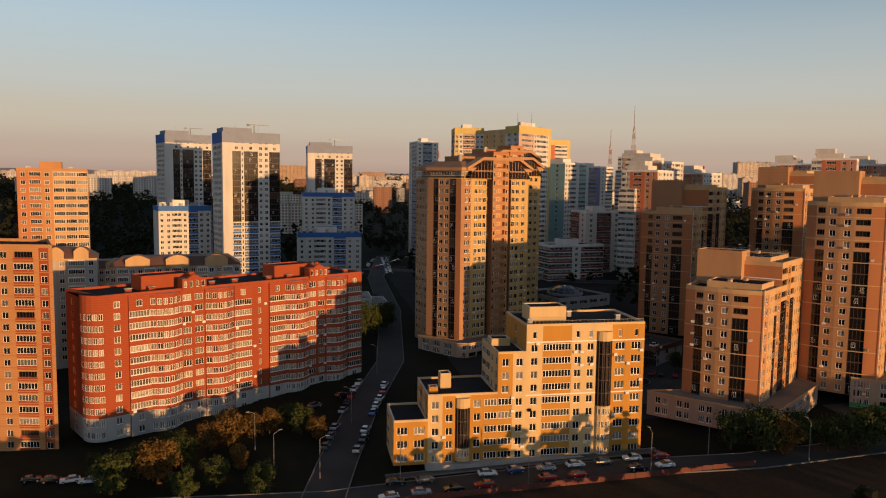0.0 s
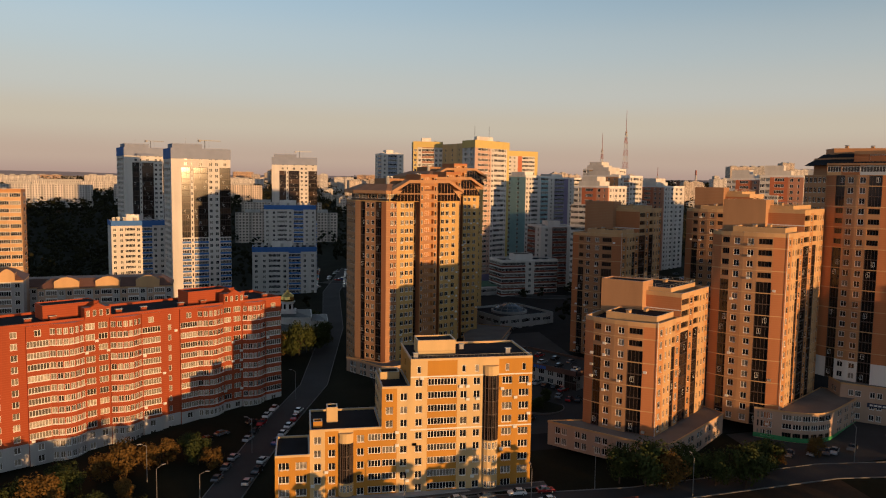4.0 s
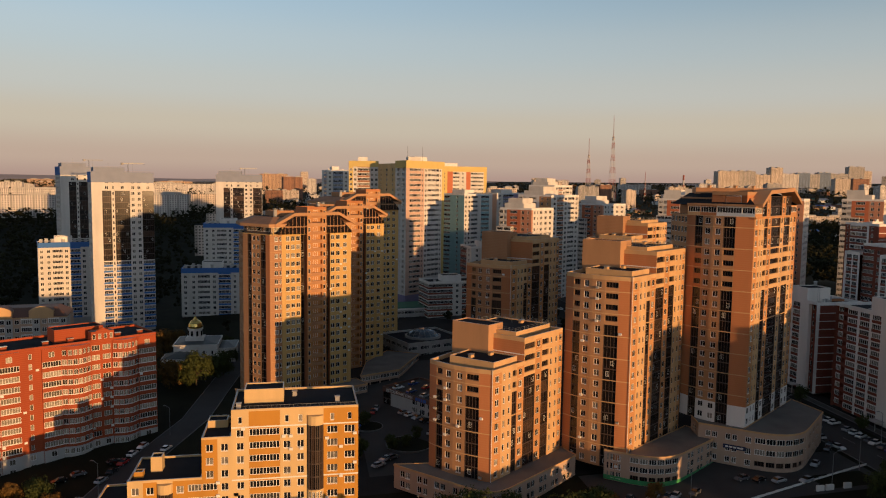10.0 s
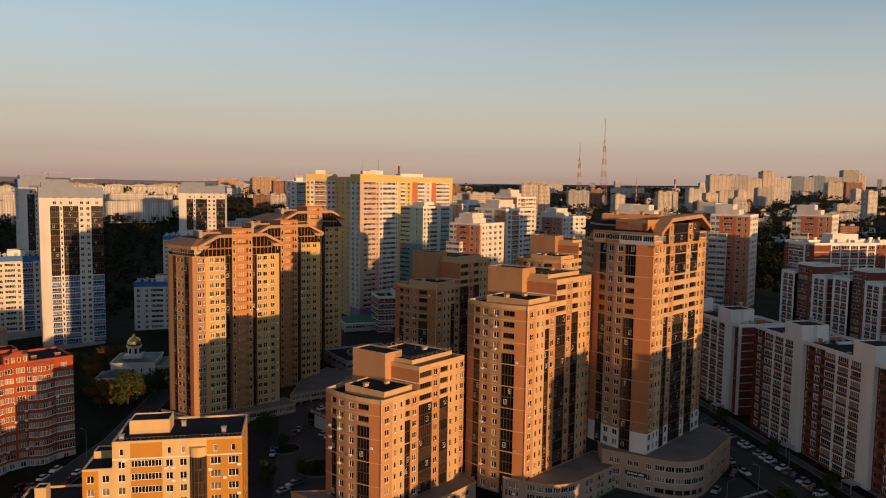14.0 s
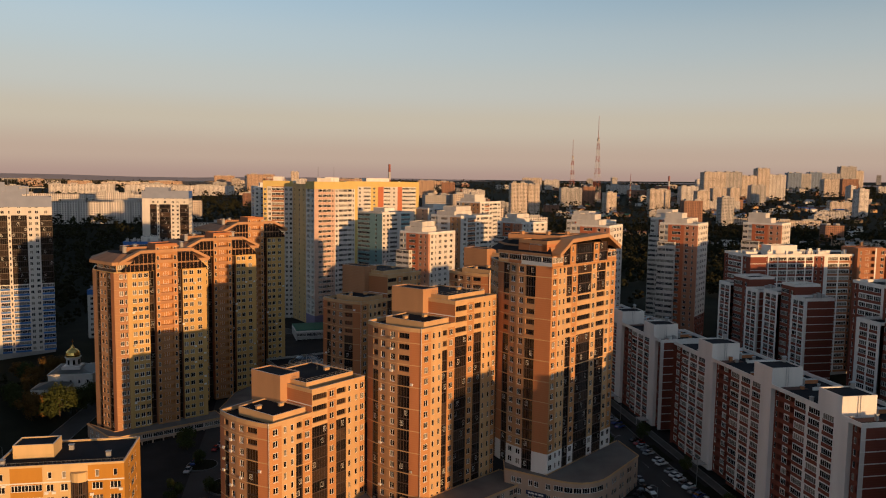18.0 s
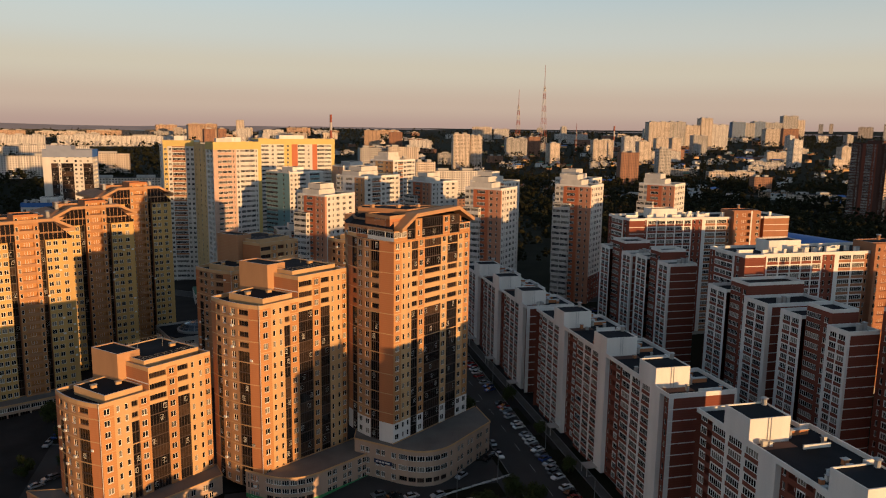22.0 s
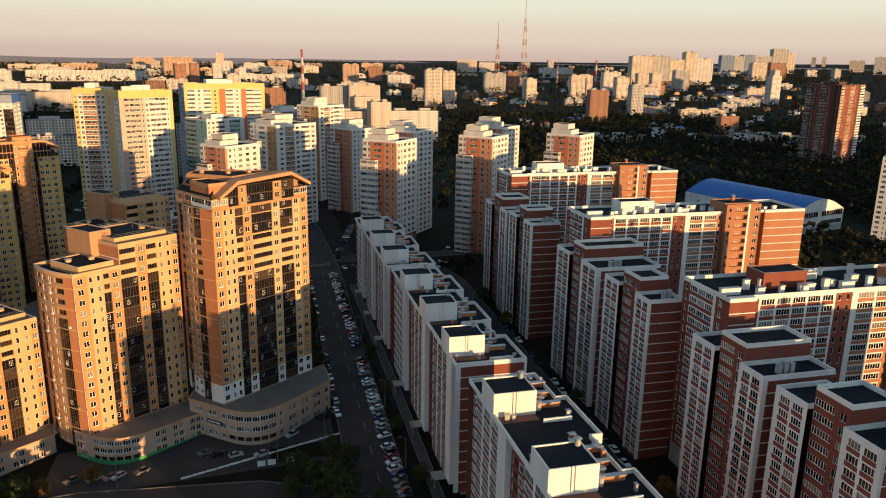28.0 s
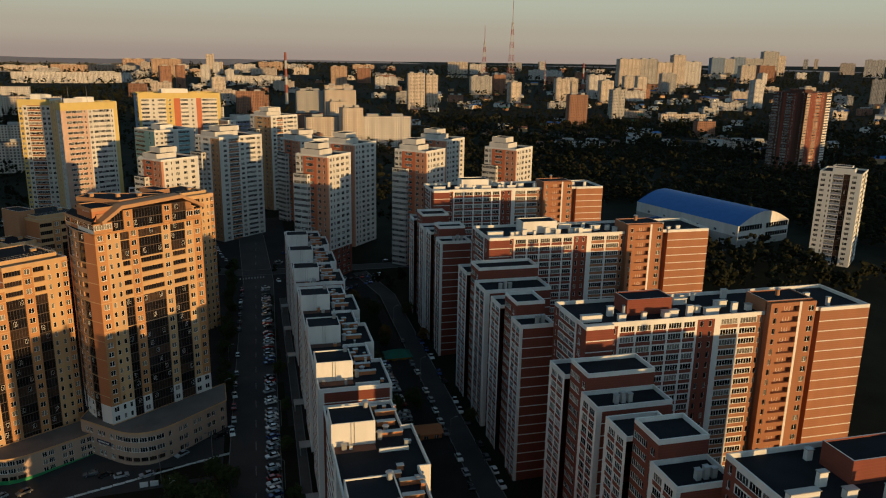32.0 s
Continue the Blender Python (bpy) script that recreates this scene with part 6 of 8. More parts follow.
B, P, zt = tower("apartment_tower", "pink and yellow high-rise with glazed loggias and violet foot", (126.3, 420.5), 36, 33, 34, 8.0, 26, 3.05, [(2.0, "b", SA), (2.2, "L", SA, SA), (2.2, "L", SA, SA), (2.2, "L", SA, SA), (2.0, "n", SA), (2.0, "w", PW), (2.4, "L", PW, PW), (2.4, "L", PW, PW), (2.4, "L", PW, PW), (1.6, "n", PW), (1.6, "b", YP)], [(1.4, "b", PW), (3.2, "O", PW, PW), (1.4, "b", PW), (2.6, "O", PW, PW), (0.8, "b", PW)], group="white and yellow high-rises", top_mat=YP, foot=[(126.3, 420.5), (153.3, 441.7), (148.4, 453.6), (121.4, 432.4)])
for i in (0, 3):
    B.strip(P[i], P[(i + 1) % 4], zt - 3.4, zt + 1.0, 0.12, YP)
B.housing(rel(P, 0.08, 0.4, 0.1, 0.3), zt, zt + 3.2, PW)
for q in (rel(P, 0.5, 0.6, 0.3, 0.4)[0], rel(P, 0.2, 0.6, 0.6, 0.7)[0]):
    m = Mesh()
    m.tube((*q, zt), (*q, zt + 10), 0.15, 0.08, "lamp_metal", 6)
    part("antenna", m, B.ob)
ft = Mesh()
ft.prism(P, -2, 8.0, VP, cap=False)
part("violet_foot", ft, B.ob)
B.done()
B, P, zt = tower("apartment_tower", "white and yellow high-rise with orange-red vertical stripe", (152, 542.6), 15, 60, 22, -1, 29, 3.05, [(1, "b", YP), (3, "L", PW, PW), (3, "w", PW), (3, "L", PW, PW), (3, "w", YP), (2.4, "b", OP), (3, "L", PW, PW), (3, "w", PW), (2.0, "b", OP), (3, "L", PW, PW), (3, "L", PW, PW), (1.4, "b", YP)], [(3, "w", GB), (3, "L", GB, GB)], group="white and yellow high-rises", top_mat=YP)
B.strip(P[0], P[1], zt - 3.0, zt + 1.0, 0.12, YP)
B.done()
B, P, zt = tower("apartment_tower", "white tower with teal loggias and green-grey side", (171, 463), 36, 29, 25, 1.5, 22, 3.0, [(2, "w", PW), (2, "w", PW), (4, "L", PW, PW), (2, "b", PW), (5, "L", "panel_teal", "panel_teal"), (2, "b", PW)], [(3, "L", "panel_teal", "panel_teal"), (3, "w", "panel_teal")], group="white towers")
B.done()
B, P, zt = tower("apartment_tower", "violet and white tower with striped loggias", (215, 545), 30, 40, 25, 1.5, 22, 3.0, [(3, "w", PW), (5, "L", GB, VP), (2, "b", VP), (3, "w", PW), (4, "L", PW, PW)], [(3, "w", PP), (3, "w", PP)], group="white towers")
B.done()


def pale_tower(o, ux, w, d, z0, n, label, brick="panel_salmon", orange="panel_orange", near=0):
    """White tower with a pink and orange loggia side, and a white face with square windows to the right."""
    lo = ("brick_dark" if near else PW, PW, 6)
    right = [(0.7, "b", (brick, brick, 1)), (2.0, "w", lo), (1.2, "n", lo), (2.6, "W", lo), (2.4, "W", lo), (2.6, "W", lo), (0.6, "b", lo)]
    if brick == "plaster_sand":
        right = [(0.7, "b", PW), (2.4, "W", PW), (3.4, "L", PW, "brick_rust"), (2.4, "W", PW), (3.4, "L", PW, PW), (2.4, "W", PW)]
    left = [(1.8, "L", PW, PW), (1.6, "O", PW, PW), (1.4, "b", orange), (3.4, "L", orange, orange), (1.2, "b", orange), (2.4, "w", brick), (2.2, "n", brick), (0.5, "b", brick)]
    B, P, zt = tower("apartment_tower", label, o, ux, w, d, z0, n, 3.0, right, left, group="white and orange towers", hous=False, near=near)
    B.housing(rel(P, 0.08, 0.6, 0.3, 0.9), zt, zt + 3.4, PW, "upper_storey")
    B.housing(rel(P, 0.3, 0.75, 0.5, 0.95), zt + 3.0, zt + 6.0, PW, "lift_housing")
    # lower wing on the loggia side
    q = rel(P, -0.12, 0.0, 0.55, 1.0)
    B.facade(q[3], q[0], z0, n - 3, 3.0, [(1, "L", PW, PW), (1, "L", PW, PW)], name="wing_wall")
    B.facade(q[0], q[1], z0, n - 3, 3.0, [(1, "w", PW)], name="wing_wall")
    r = Mesh()
    r.poly([(*c, z0 + (n - 3) * 3.0) for c in q], "bitumen")
    part("wing_roof", r, B.ob)
    B.done()


pale_tower((185, 362), 42, 24, 20, 4.5, 19, "white tower with orange-red loggia side")
pale_tower((213, 412), 38, 32, 24, 5.0, 21, "white tower with brown loggias", "plaster_sand", "plaster_white")
pale_tower((267.8, 318.5), 47, 20, 20, 2.0, 22, "white and orange tower with pink brick side", near=4)
pale_tower((289, 379), 44, 22, 22, 4.0, 21, "white and pink tower with square windows")
pale_tower((320.5, 328), 45, 20, 20, 2.5, 22, "white and pink tower with tall loggia column", near=4)
pale_tower((346.7, 387.8), 42, 22, 22, 5.0, 21, "white tower behind the pink one, with square windows")
pale_tower((372.5, 333), 42, 20, 20, 2.5, 22, "white and orange tower with a stepped top")
pale_tower((262, 450), 30, 26, 22, 2.0, 20, "pale tower with square windows")
pale_tower((246, 500), 40, 26, 22, 2.0, 24, "pale cream tower with loggias", "plaster_sand", "plaster_cream")
S4 = stepped_tower("apartment_tower", (127.5, 261), (141, 247), (151.5, 255), (166, 266), -1.0, 3.0, 15, 18, "shaded brown stepped apartment tower behind the corner towers", "brick_tan", near=16)
S4.done()
S5 = stepped_tower("apartment_tower", (178, 268), (191, 253), (201, 261), (215, 272), -1.0, 3.0, 18, 20, "orange brick stepped apartment tower further back", "brick_tan", near=16)
S5.done()
B, P, zt = tower("office_building", "low white and brown striped office block", (134, 384), 8, 34, 18, -1.5, 7, 3.1, [(8, "L", PW, "brick_dark"), (3, "w", PW), (8, "L", PW, "brick_dark")], [(4, "L", PW, "brick_dark")], hous=True)
B.done()
B, P, zt = tower("apartment_house", "white and red-brown mid-rise block", (162, 402), 8, 24, 18, -1.0, 13, 3.0, [(3, "w", PW), (4, "L", "brick_dark", "brick_dark"), (3, "w", PW)], [(4, "L", "brick_dark", "brick_dark"), (3, "w", PW)])
B.done()
B, P, zt = tower("market_hall", "low dark hall with a green roof", (116, 388), 8, 34, 20, -1.5, 2, 3.2, [(3, "L", "plaster_grey", "plaster_grey")] * 6, [(3, "b", "plaster_grey")], hous=False)
rf = Mesh()
rf.prism(P, zt + 1.0, zt + 1.4, "roof_metal_green")
part("green_roof", rf, B.ob)
B.done()
# far brick tower at the west, with a pale side
B, P, zt = tower("apartment_tower", "ochre brick tower with pale loggia side", (-104, 302), 14, 24, 20, -12, 23, 3.0, [(3, "w", "brick_orange"), (3, "L", "brick_ochre", "brick_orange"), (3, "w", "brick_ochre"), (3, "L", "plaster_cream", "plaster_cream"), (3, "L", "plaster_cream", "plaster_cream"), (3, "L", "plaster_cream", "plaster_cream")], [(3, "w", "plaster_sand"), (3, "L", "plaster_sand")], hmat="brick_ochre", top_mat="brick_ochre")
B.done()


def mansard_house(o, ux, w, d, z0, n, label):
    fr = []
    for k in range(int(w / 9)):
        fr += [(2.4, "w", "plaster_pink"), (3.4, "L", "plaster_white", "plaster_pink"), (2.4, "w", "plaster_grey")]
    B, P, zt = tower("apartment_house", label, o, ux, w, d, z0, n, 3.0, fr, [(2, "w", "plaster_grey"), (2, "b", "plaster_pink")], group="houses with brown mansards", hous=False, par=0.5, top_mat="plaster_cream")
    I = inset(P, 4.0)
    O = inset(P, -0.3)
    m = Mesh()
    for i in range(4):
        j = (i + 1) % 4
        m.poly([(*O[i], zt + 0.5), (*O[j], zt + 0.5), (*I[j], zt + 3.6), (*I[i], zt + 3.6)], "roof_metal_brown")
    m.poly([(*q, zt + 3.6) for q in I], "roof_metal_brown")
    part("mansard", m, B.ob, "brown sheet-metal mansard")
    for k in range(3):
        a, b = rel(P, 0.12 + 0.3 * k, 0.3 + 0.3 * k, -0.02, 0.35)[0:2]
        c = lerp(a, b, 0.5)
        q = rel(P, 0.12 + 0.3 * k, 0.3 + 0.3 * k, -0.02, 0.35)
        mm = Mesh()
        mm.prism(q, zt, zt + 3.0, "plaster_cream")
        ng = 6
        arc = [(*lerp(a, b, i / ng), zt + 3.0 + 1.6 * math.sin(math.pi * i / ng)) for i in range(ng + 1)]
        arc2 = [(*lerp(q[3], q[2], i / ng), zt + 3.0 + 1.6 * math.sin(math.pi * i / ng)) for i in range(ng + 1)]
        mm.poly(arc, "plaster_cream")
        for i in range(ng):
            mm.poly([arc[i], arc2[i], arc2[i + 1], arc[i + 1]][::-1], "roof_metal_brown")
        part("gable", mm, B.ob, "pale rounded gable")
    B.done()


mansard_house((-96, 272), 12, 26, 16, -10, 12, "pink and grey house with brown mansard and rounded gables")
mansard_house((-68, 283), 8, 46, 16, -11, 11, "long pink and grey house with brown mansard roofs")
mansard_house((-125, 330), 12, 60, 16, -12, 9, "pink and grey house with brown mansard behind")

# church with a gold dome
B = Building("church", (20, 322, -4.5), "white church with a gilded dome, pilasters and dark metal roofs", category="church")
for (x0, x1, y0, y1, h, rise) in ((12, 30, 314, 333, 9.5, 1.8), (9, 22, 303, 314, 6.0, 2.2), (30, 37, 318, 334, 7.0, 1.2)):
    P = [(x0, y0), (x1, y0), (x1, y1), (x0, y1)]
    for i in range(4):
        L = math.hypot(P[i][0] - P[(i + 1) % 4][0], P[i][1] - P[(i + 1) % 4][1])
        B.facade(P[i], P[(i + 1) % 4], -5.6, 2, (h + 0.6) / 2, [(0.7, "b", "trim_white"), (2.2, "n", "plaster_white")] * max(1, round(L / 3.6)) + [(0.7, "b", "trim_white")])
        B.strip(P[i], P[(i + 1) % 4], h - 5.6, h - 4.9, 0.35, "trim_white")
    m = Mesh()
    O = inset(P, -0.5)
    mx, my = (x0 + x1) / 2, (y0 + y1) / 2
    for i in range(4):
        m.poly([(*O[i], h - 5), (*O[(i + 1) % 4], h - 5), (mx, my, h - 5 + rise)], "roof_slate")
    part("roof", m, B.ob, "dark metal roof")
m = Mesh()
m.box(16.2, 23.8, 318.2, 325.8, 4.0, 6.6, "plaster_white")
part("tower_base", m, B.ob)
m = Mesh()
m.tube((20, 322, 6), (20, 322, 10.4), 2.9, 2.9, "plaster_white", 16)
m.tube((20, 322, 10.1), (20, 322, 10.5), 3.3, 3.3, "trim_white", 16)
part("drum", m, B.ob)
for k in range(8):
    a = radians(22 + 45 * k)
    m = Mesh()
    T = Matrix.Translation((20 + 2.92 * math.cos(a), 322 + 2.92 * math.sin(a), 7.2)) @ Matrix.Rotation(a, 4, "Z")
    m.box(-0.1, 0.06, -0.45, 0.45, 0, 2.2, "glass_dark", T)
    part("drum_window", m, B.ob)
m = Mesh()
prof = [(2.95, 10.5), (3.05, 11.3), (2.75, 12.5), (2.0, 13.5), (0.9, 14.2), (0.2, 15.6)]
for (r0, za), (r1, zc) in zip(prof, prof[1:]):
    m.tube((20, 322, za), (20, 322, zc), r0, r1, "gold", 16, cap=False)
part("dome", m, B.ob, "gilded dome")
m = Mesh()
m.box(19.93, 20.07, 321.93, 322.07, 15.5, 18.2, "gold")
m.box(19.4, 20.6, 321.95, 322.05, 17.0, 17.15, "gold", bottom=True)
part("cross", m, B.ob)
B.done()

# sports hall with a blue barrel roof
def sports_hall():
    gz = 2.0
    B = Building("sports_hall", (543, 398, gz), "sports hall with a blue barrel roof and white arched end", category="sports hall")
    f0, f1 = Vector((530, 347)), Vector((578.7, 360.5))
    back = Vector((-22.5, 89))
    n, ez, cz = 14, 17.0, 25.0
    dirn = (f1 - f0).normalized()
    nrm = Vector((dirn.y, -dirn.x))
    arc = [(f0.lerp(f1, i / n), ez + (cz - ez) * math.sin(math.pi * i / n)) for i in range(n + 1)]
    m = Mesh()
    for (a, za), (b, zc) in zip(arc, arc[1:]):
        k = 10
        for j in range(k):
            e = nrm * 0.6 if j == 0 else nrm * 0.0
            p, q = a + back * (j / k) + e, a + back * ((j + 1) / k)
            r, s = b + back * (j / k) + e, b + back * ((j + 1) / k)
            m.poly([(*p, za), (*r, zc), (*s, zc), (*q, za)], "roof_metal_blue")
    part("roof", m, B.ob, "blue sheet-metal barrel roof")
    m = Mesh()
    m.poly([(*a, z) for a, z in arc], "plaster_white")
    part("gable", m, B.ob)
    m = Mesh()
    m.poly([(*(a + back), z) for a, z in arc[::-1]], "plaster_white")
    part("rear_gable", m, B.ob)
    W, G = "plaster_white", "plaster_grey"
    B.facade(tuple(f0), tuple(f1), gz, 1, 5.0, [(6, "b", G), (3, "W", G), (6, "b", G), (3, "W", G), (4, "b", G)])
    B.facade(tuple(f0), tuple(f1), gz + 5.0, 1, ez - gz - 5.0, [(8, "b", W)] * 4)
    B.facade(tuple(f0 + back), tuple(f0), gz, 1, 8.0, [(4, "b", G), (3, "W", G)] * 7)
    B.facade(tuple(f0 + back), tuple(f0), gz + 8.0, 1, ez - gz - 8.0, [(5, "b", W), (3, "W", W)] * 6)
    B.facade(tuple(f1), tuple(f1 + back), gz, 1, ez - gz, [(5, "b", W), (3, "W", W)] * 6)
    for a, b, z0, z1 in ((0.02, 0.46, 13.2, 16.8), (0.54, 0.98, 13.2, 16.8), (0.02, 0.36, 8.2, 10.2), (0.54, 0.98, 7.6, 10.6)):
        g = Mesh()
        p, q = f0.lerp(f1, a) + nrm * 0.1, f0.lerp(f1, b) + nrm * 0.1
        g.poly([(*p, z0), (*q, z0), (*q, z1), (*p, z1)], "glass_dark")
        w = part("gable_window", g, B.ob, "dark glazed band")
        bars = Mesh()
        for k in range(10):
            c = p.lerp(q, k / 9) + nrm * 0.08
            bars.tube((*c, z0), (*c, z1), 0.1, 0.1, "frame_white", 4)
        for z in (z0, z1):
            bars.tube((*(p + nrm * 0.08), z), (*(q + nrm * 0.08), z), 0.12, 0.12, "frame_white", 4)
        part("window_frame", bars, B.ob)
    B.done()


sports_hall()
B, P, zt = tower("pool_hall", "flat annexe with white walls and a blue fascia", (466, 352), 14, 58, 48, 3.0, 2, 3.3, [(4, "b", PW), (4, "W", PW)] * 4, [(4, "b", PW), (4, "W", PW)] * 3, hous=False, top_mat=PB)
for i in (0, 3, 1):
    B.strip(P[i], P[(i + 1) % 4], zt - 1.6, zt + 1.0, 0.2, PB)
for k in range(6):
    q = rel(P, 0.12 + 0.14 * k, 0.2 + 0.14 * k, 0.2 + 0.2 * (k % 3), 0.5)[0]
    vent(B, q[0], q[1], zt, 1.0, 2.0, "plaster_grey", 20)
B.done()

# white tower east of the slabs, and a brown high-rise
TW = "trim_white"
B, P, zt = tower("apartment_tower", "white apartment tower with a dark glazed strip and wide windows", (566, 292), 40, 26, 22, 3.0, 18, 3.0, [(2.4, "W", TW), (2.8, "L", TW, TW), (1.2, "b", TW), (2.0, "D", TW), (2.4, "W", TW), (2.8, "L", TW, TW)], [(2.4, "W", TW), (1.4, "n", TW), (3.0, "L", TW, GB), (1.8, "D", TW), (2.4, "W", TW), (0.8, "b", TW)], top_mat=TW)
B.housing(rel(P, 0.1, 0.4, 0.2, 0.7), zt, zt + 3.0, TW, "upper_storey")
B.done()
# shade on the high-rise is painted through this darker brick
DB = "brick_umber"
B, P, zt = tower("apartment_tower", "brown brick high-rise, darkened as in shade, with a pale banded end", (817, 640), 25, 60, 38, 1.0, 29, 3.0, [(3, "L", "plaster_pink", "plaster_pink"), (3, "w", "brick_dark"), (2, "n", "brick_dark"), (4, "L", "brick_rust", "brick_rust"), (3, "w", "brick_dark"), (2, "b", DB), (4, "L", "plaster_pink", "plaster_white")], [(4, "L", DB, DB), (3, "w", DB), (2, "b", "brick_dark"), (4, "L", DB, DB), (3, "w", "brick_dark"), (2, "b", DB), (4, "O", DB, DB)], top_mat=DB, hmat=DB)
B.done()


# ---------------- far city ----------------
block_wall("far_white", (0.62, 0.57, 0.53), (0.06, 0.06, 0.07))
block_wall("far_cream", (0.60, 0.50, 0.42), (0.07, 0.06, 0.05))
block_wall("far_brick", (0.32, 0.16, 0.10), (0.06, 0.04, 0.04))
block_wall("far_grey", (0.44, 0.41, 0.385), (0.04, 0.04, 0.05))
block_wall("far_tan", (0.48, 0.32, 0.22), (0.07, 0.05, 0.04))
block_wall("far_blue", (0.20, 0.26, 0.36), (0.05, 0.05, 0.06))


def far_block(x, y, ux, w, d, h, mat, label, name="apartment_block", boxes=3, z=None, group="distant housing"):
    """A distant block: its body with window rows, its roof, and boxes on the roof."""
    m = Mesh()
    m.uv = []
    z0 = (ground_z(x, y) if z is None else z) - 2
    P = rect_pts((x, y), ux, w, d)
    s = 0.0
    for i in range(4):
        a, b = P[i], P[(i + 1) % 4]
        L = math.hypot(b[0] - a[0], b[1] - a[1])
        m.poly([(*a, z0), (*b, z0), (*b, z0 + h + 2), (*a, z0 + h + 2)], mat)
        m.uv += [s, 0, s + L, 0, s + L, h + 2, s, h + 2]
        s += L
    m.poly([(*p, z0 + h + 2) for p in P], "bitumen")
    m.uv += [0.0] * 8
    for k in range(boxes):
        t = (k + 0.5) / boxes
        q = rel(P, t - 0.22 / boxes, t + 0.22 / boxes, 0.3, 0.75)
        zt = z0 + h + 2
        for i in range(4):
            a, b = q[i], q[(i + 1) % 4]
            m.poly([(*a, zt), (*b, zt), (*b, zt + 2.8), (*a, zt + 2.8)], "plaster_grey")
            m.uv += [0.0] * 8
        m.poly([(*p, zt + 2.8) for p in q], "plaster_grey")
        m.uv += [0.0] * 8
    return solo(name, m, label, "building", group, base=(x, y, z0 + 2))


rng = random.Random(5)
FAR = {"far_white": "white", "far_cream": "cream", "far_brick": "brick", "far_grey": "grey", "far_tan": "tan", "far_blue": "blue-grey"}
# named landmarks of the skyline
for x, y, ux, w, d, h, mat in (
        (1400, 2190, -10, 70, 40, 96, "far_cream"), (1480, 2200, -10, 56, 40, 96, "far_grey"), (1560, 2230, -12, 50, 40, 84, "far_cream"), (1625, 2240, -12, 40, 40, 108, "far_cream"), (1672, 2250, -12, 60, 40, 86, "far_white"), (1320, 2000, -12, 60, 30, 50, "far_cream"), (1420, 1960, -12, 44, 30, 60, "far_grey"),
        (2560, 3010, -15, 70, 40, 112, "far_grey"), (2640, 3010, -15, 36, 40, 92, "far_cream"), (2275, 2990, -15, 60, 40, 84, "far_blue"), (2345, 3000, -15, 50, 40, 78, "far_grey"), (2400, 3010, -15, 56, 40, 86, "far_blue"), (2460, 3020, -15, 90, 40, 80, "far_grey"), (2160, 2500, -15, 60, 40, 66, "far_brick"), (2050, 2460, -15, 56, 40, 66, "far_cream"),
        (563, 1533, -5, 36, 24, 78, "far_cream"), (604, 1540, -5, 26, 24, 74, "far_cream"),
        (786, 1192, -8, 34, 22, 57, "far_brick"), (-253, 3228, 8, 83, 40, 53, "far_tan"), (-73, 2601, 5, 93, 40, 58, "far_tan"), (63, 3319, 2, 34, 30, 76, "far_cream"), (98, 3320, 2, 34, 30, 46, "far_cream"),
        (-361, 2120, 11, 289, 16, 29, "far_white"), (145, 2451, 0, 194, 30, 30, "far_white"), (176, 3412, -1, 90, 20, 36, "far_white"), (280, 3412, -1, 105, 20, 38, "far_tan"), (-648, 3016, 14, 164, 16, 24, "far_cream"), (-494, 3122, 11, 249, 16, 28, "far_tan"),
        (491, 2408, -7, 53, 26, 58, "far_tan"), (399, 1673, -7, 64, 22, 44, "far_cream"), (605, 2226, -10, 69, 30, 35, "far_white"), (590, 2506, -9, 46, 26, 50, "far_brick"), (207, 1457, 0, 55, 22, 45, "far_brick"),
        (1297, 2743, -22, 131, 18, 38, "far_white"), (1101, 3242, -16, 90, 26, 51, "far_cream"), (1196, 3215, -16, 70, 26, 44, "far_white"), (1398, 2532, -25, 47, 22, 40, "far_brick"), (957, 1346, -29, 72, 16, 14, "far_cream"), (887, 940, -35, 48, 16, 9, "far_tan"),
        (2984, 2854, -44, 83, 30, 78, "far_white"), (3109, 3140, -43, 67, 30, 55, "far_cream"), (3510, 3884, -40, 25, 25, 56, "far_grey"), (3581, 3877, -41, 22, 25, 57, "far_cream"), (1682, 1449, -45, 31, 26, 66, "far_grey"), (1660, 1539, -43, 44, 20, 22, "far_white"),
        (219, 690, 2, 40, 24, 52, "far_brick"), (300, 900, 2, 60, 20, 40, "far_cream"), (370, 905, 2, 66, 20, 40, "far_white"), (340, 1065, 0, 46, 26, 68, "far_cream"), (300, 1080, 0, 40, 30, 66, "far_grey"),
        (1000, 1760, -10, 40, 30, 56, "far_cream"), (1120, 1820, -10, 46, 30, 62, "far_white"), (830, 1960, -8, 60, 30, 52, "far_grey"), (900, 1970, -8, 34, 30, 56, "far_brick"),
        (1480, 1700, -15, 60, 20, 24, "far_cream"), (1000, 1240, -10, 90, 16, 16, "far_cream"), (930, 1010, -10, 30, 18, 26, "far_brick"), (880, 850, -10, 60, 24, 12, "far_cream"), (640, 900, -10, 70, 20, 9, "far_white"),
        (-470, 1380, 6, 330, 16, 24, "far_white"), (-900, 1420, 6, 300, 16, 24, "far_white"), (-620, 1090, 8, 200, 16, 26, "far_white"), (-150, 1120, 4, 120, 16, 26, "far_cream"), (-350, 1010, 8, 110, 16, 30, "far_white"), (-215, 1030, 8, 130, 16, 30, "far_white"), (-40, 860, 4, 90, 16, 30, "far_cream")):
    far_block(x, y, ux, w, d, h, mat, FAR[mat] + " apartment block on the distant skyline", boxes=2)
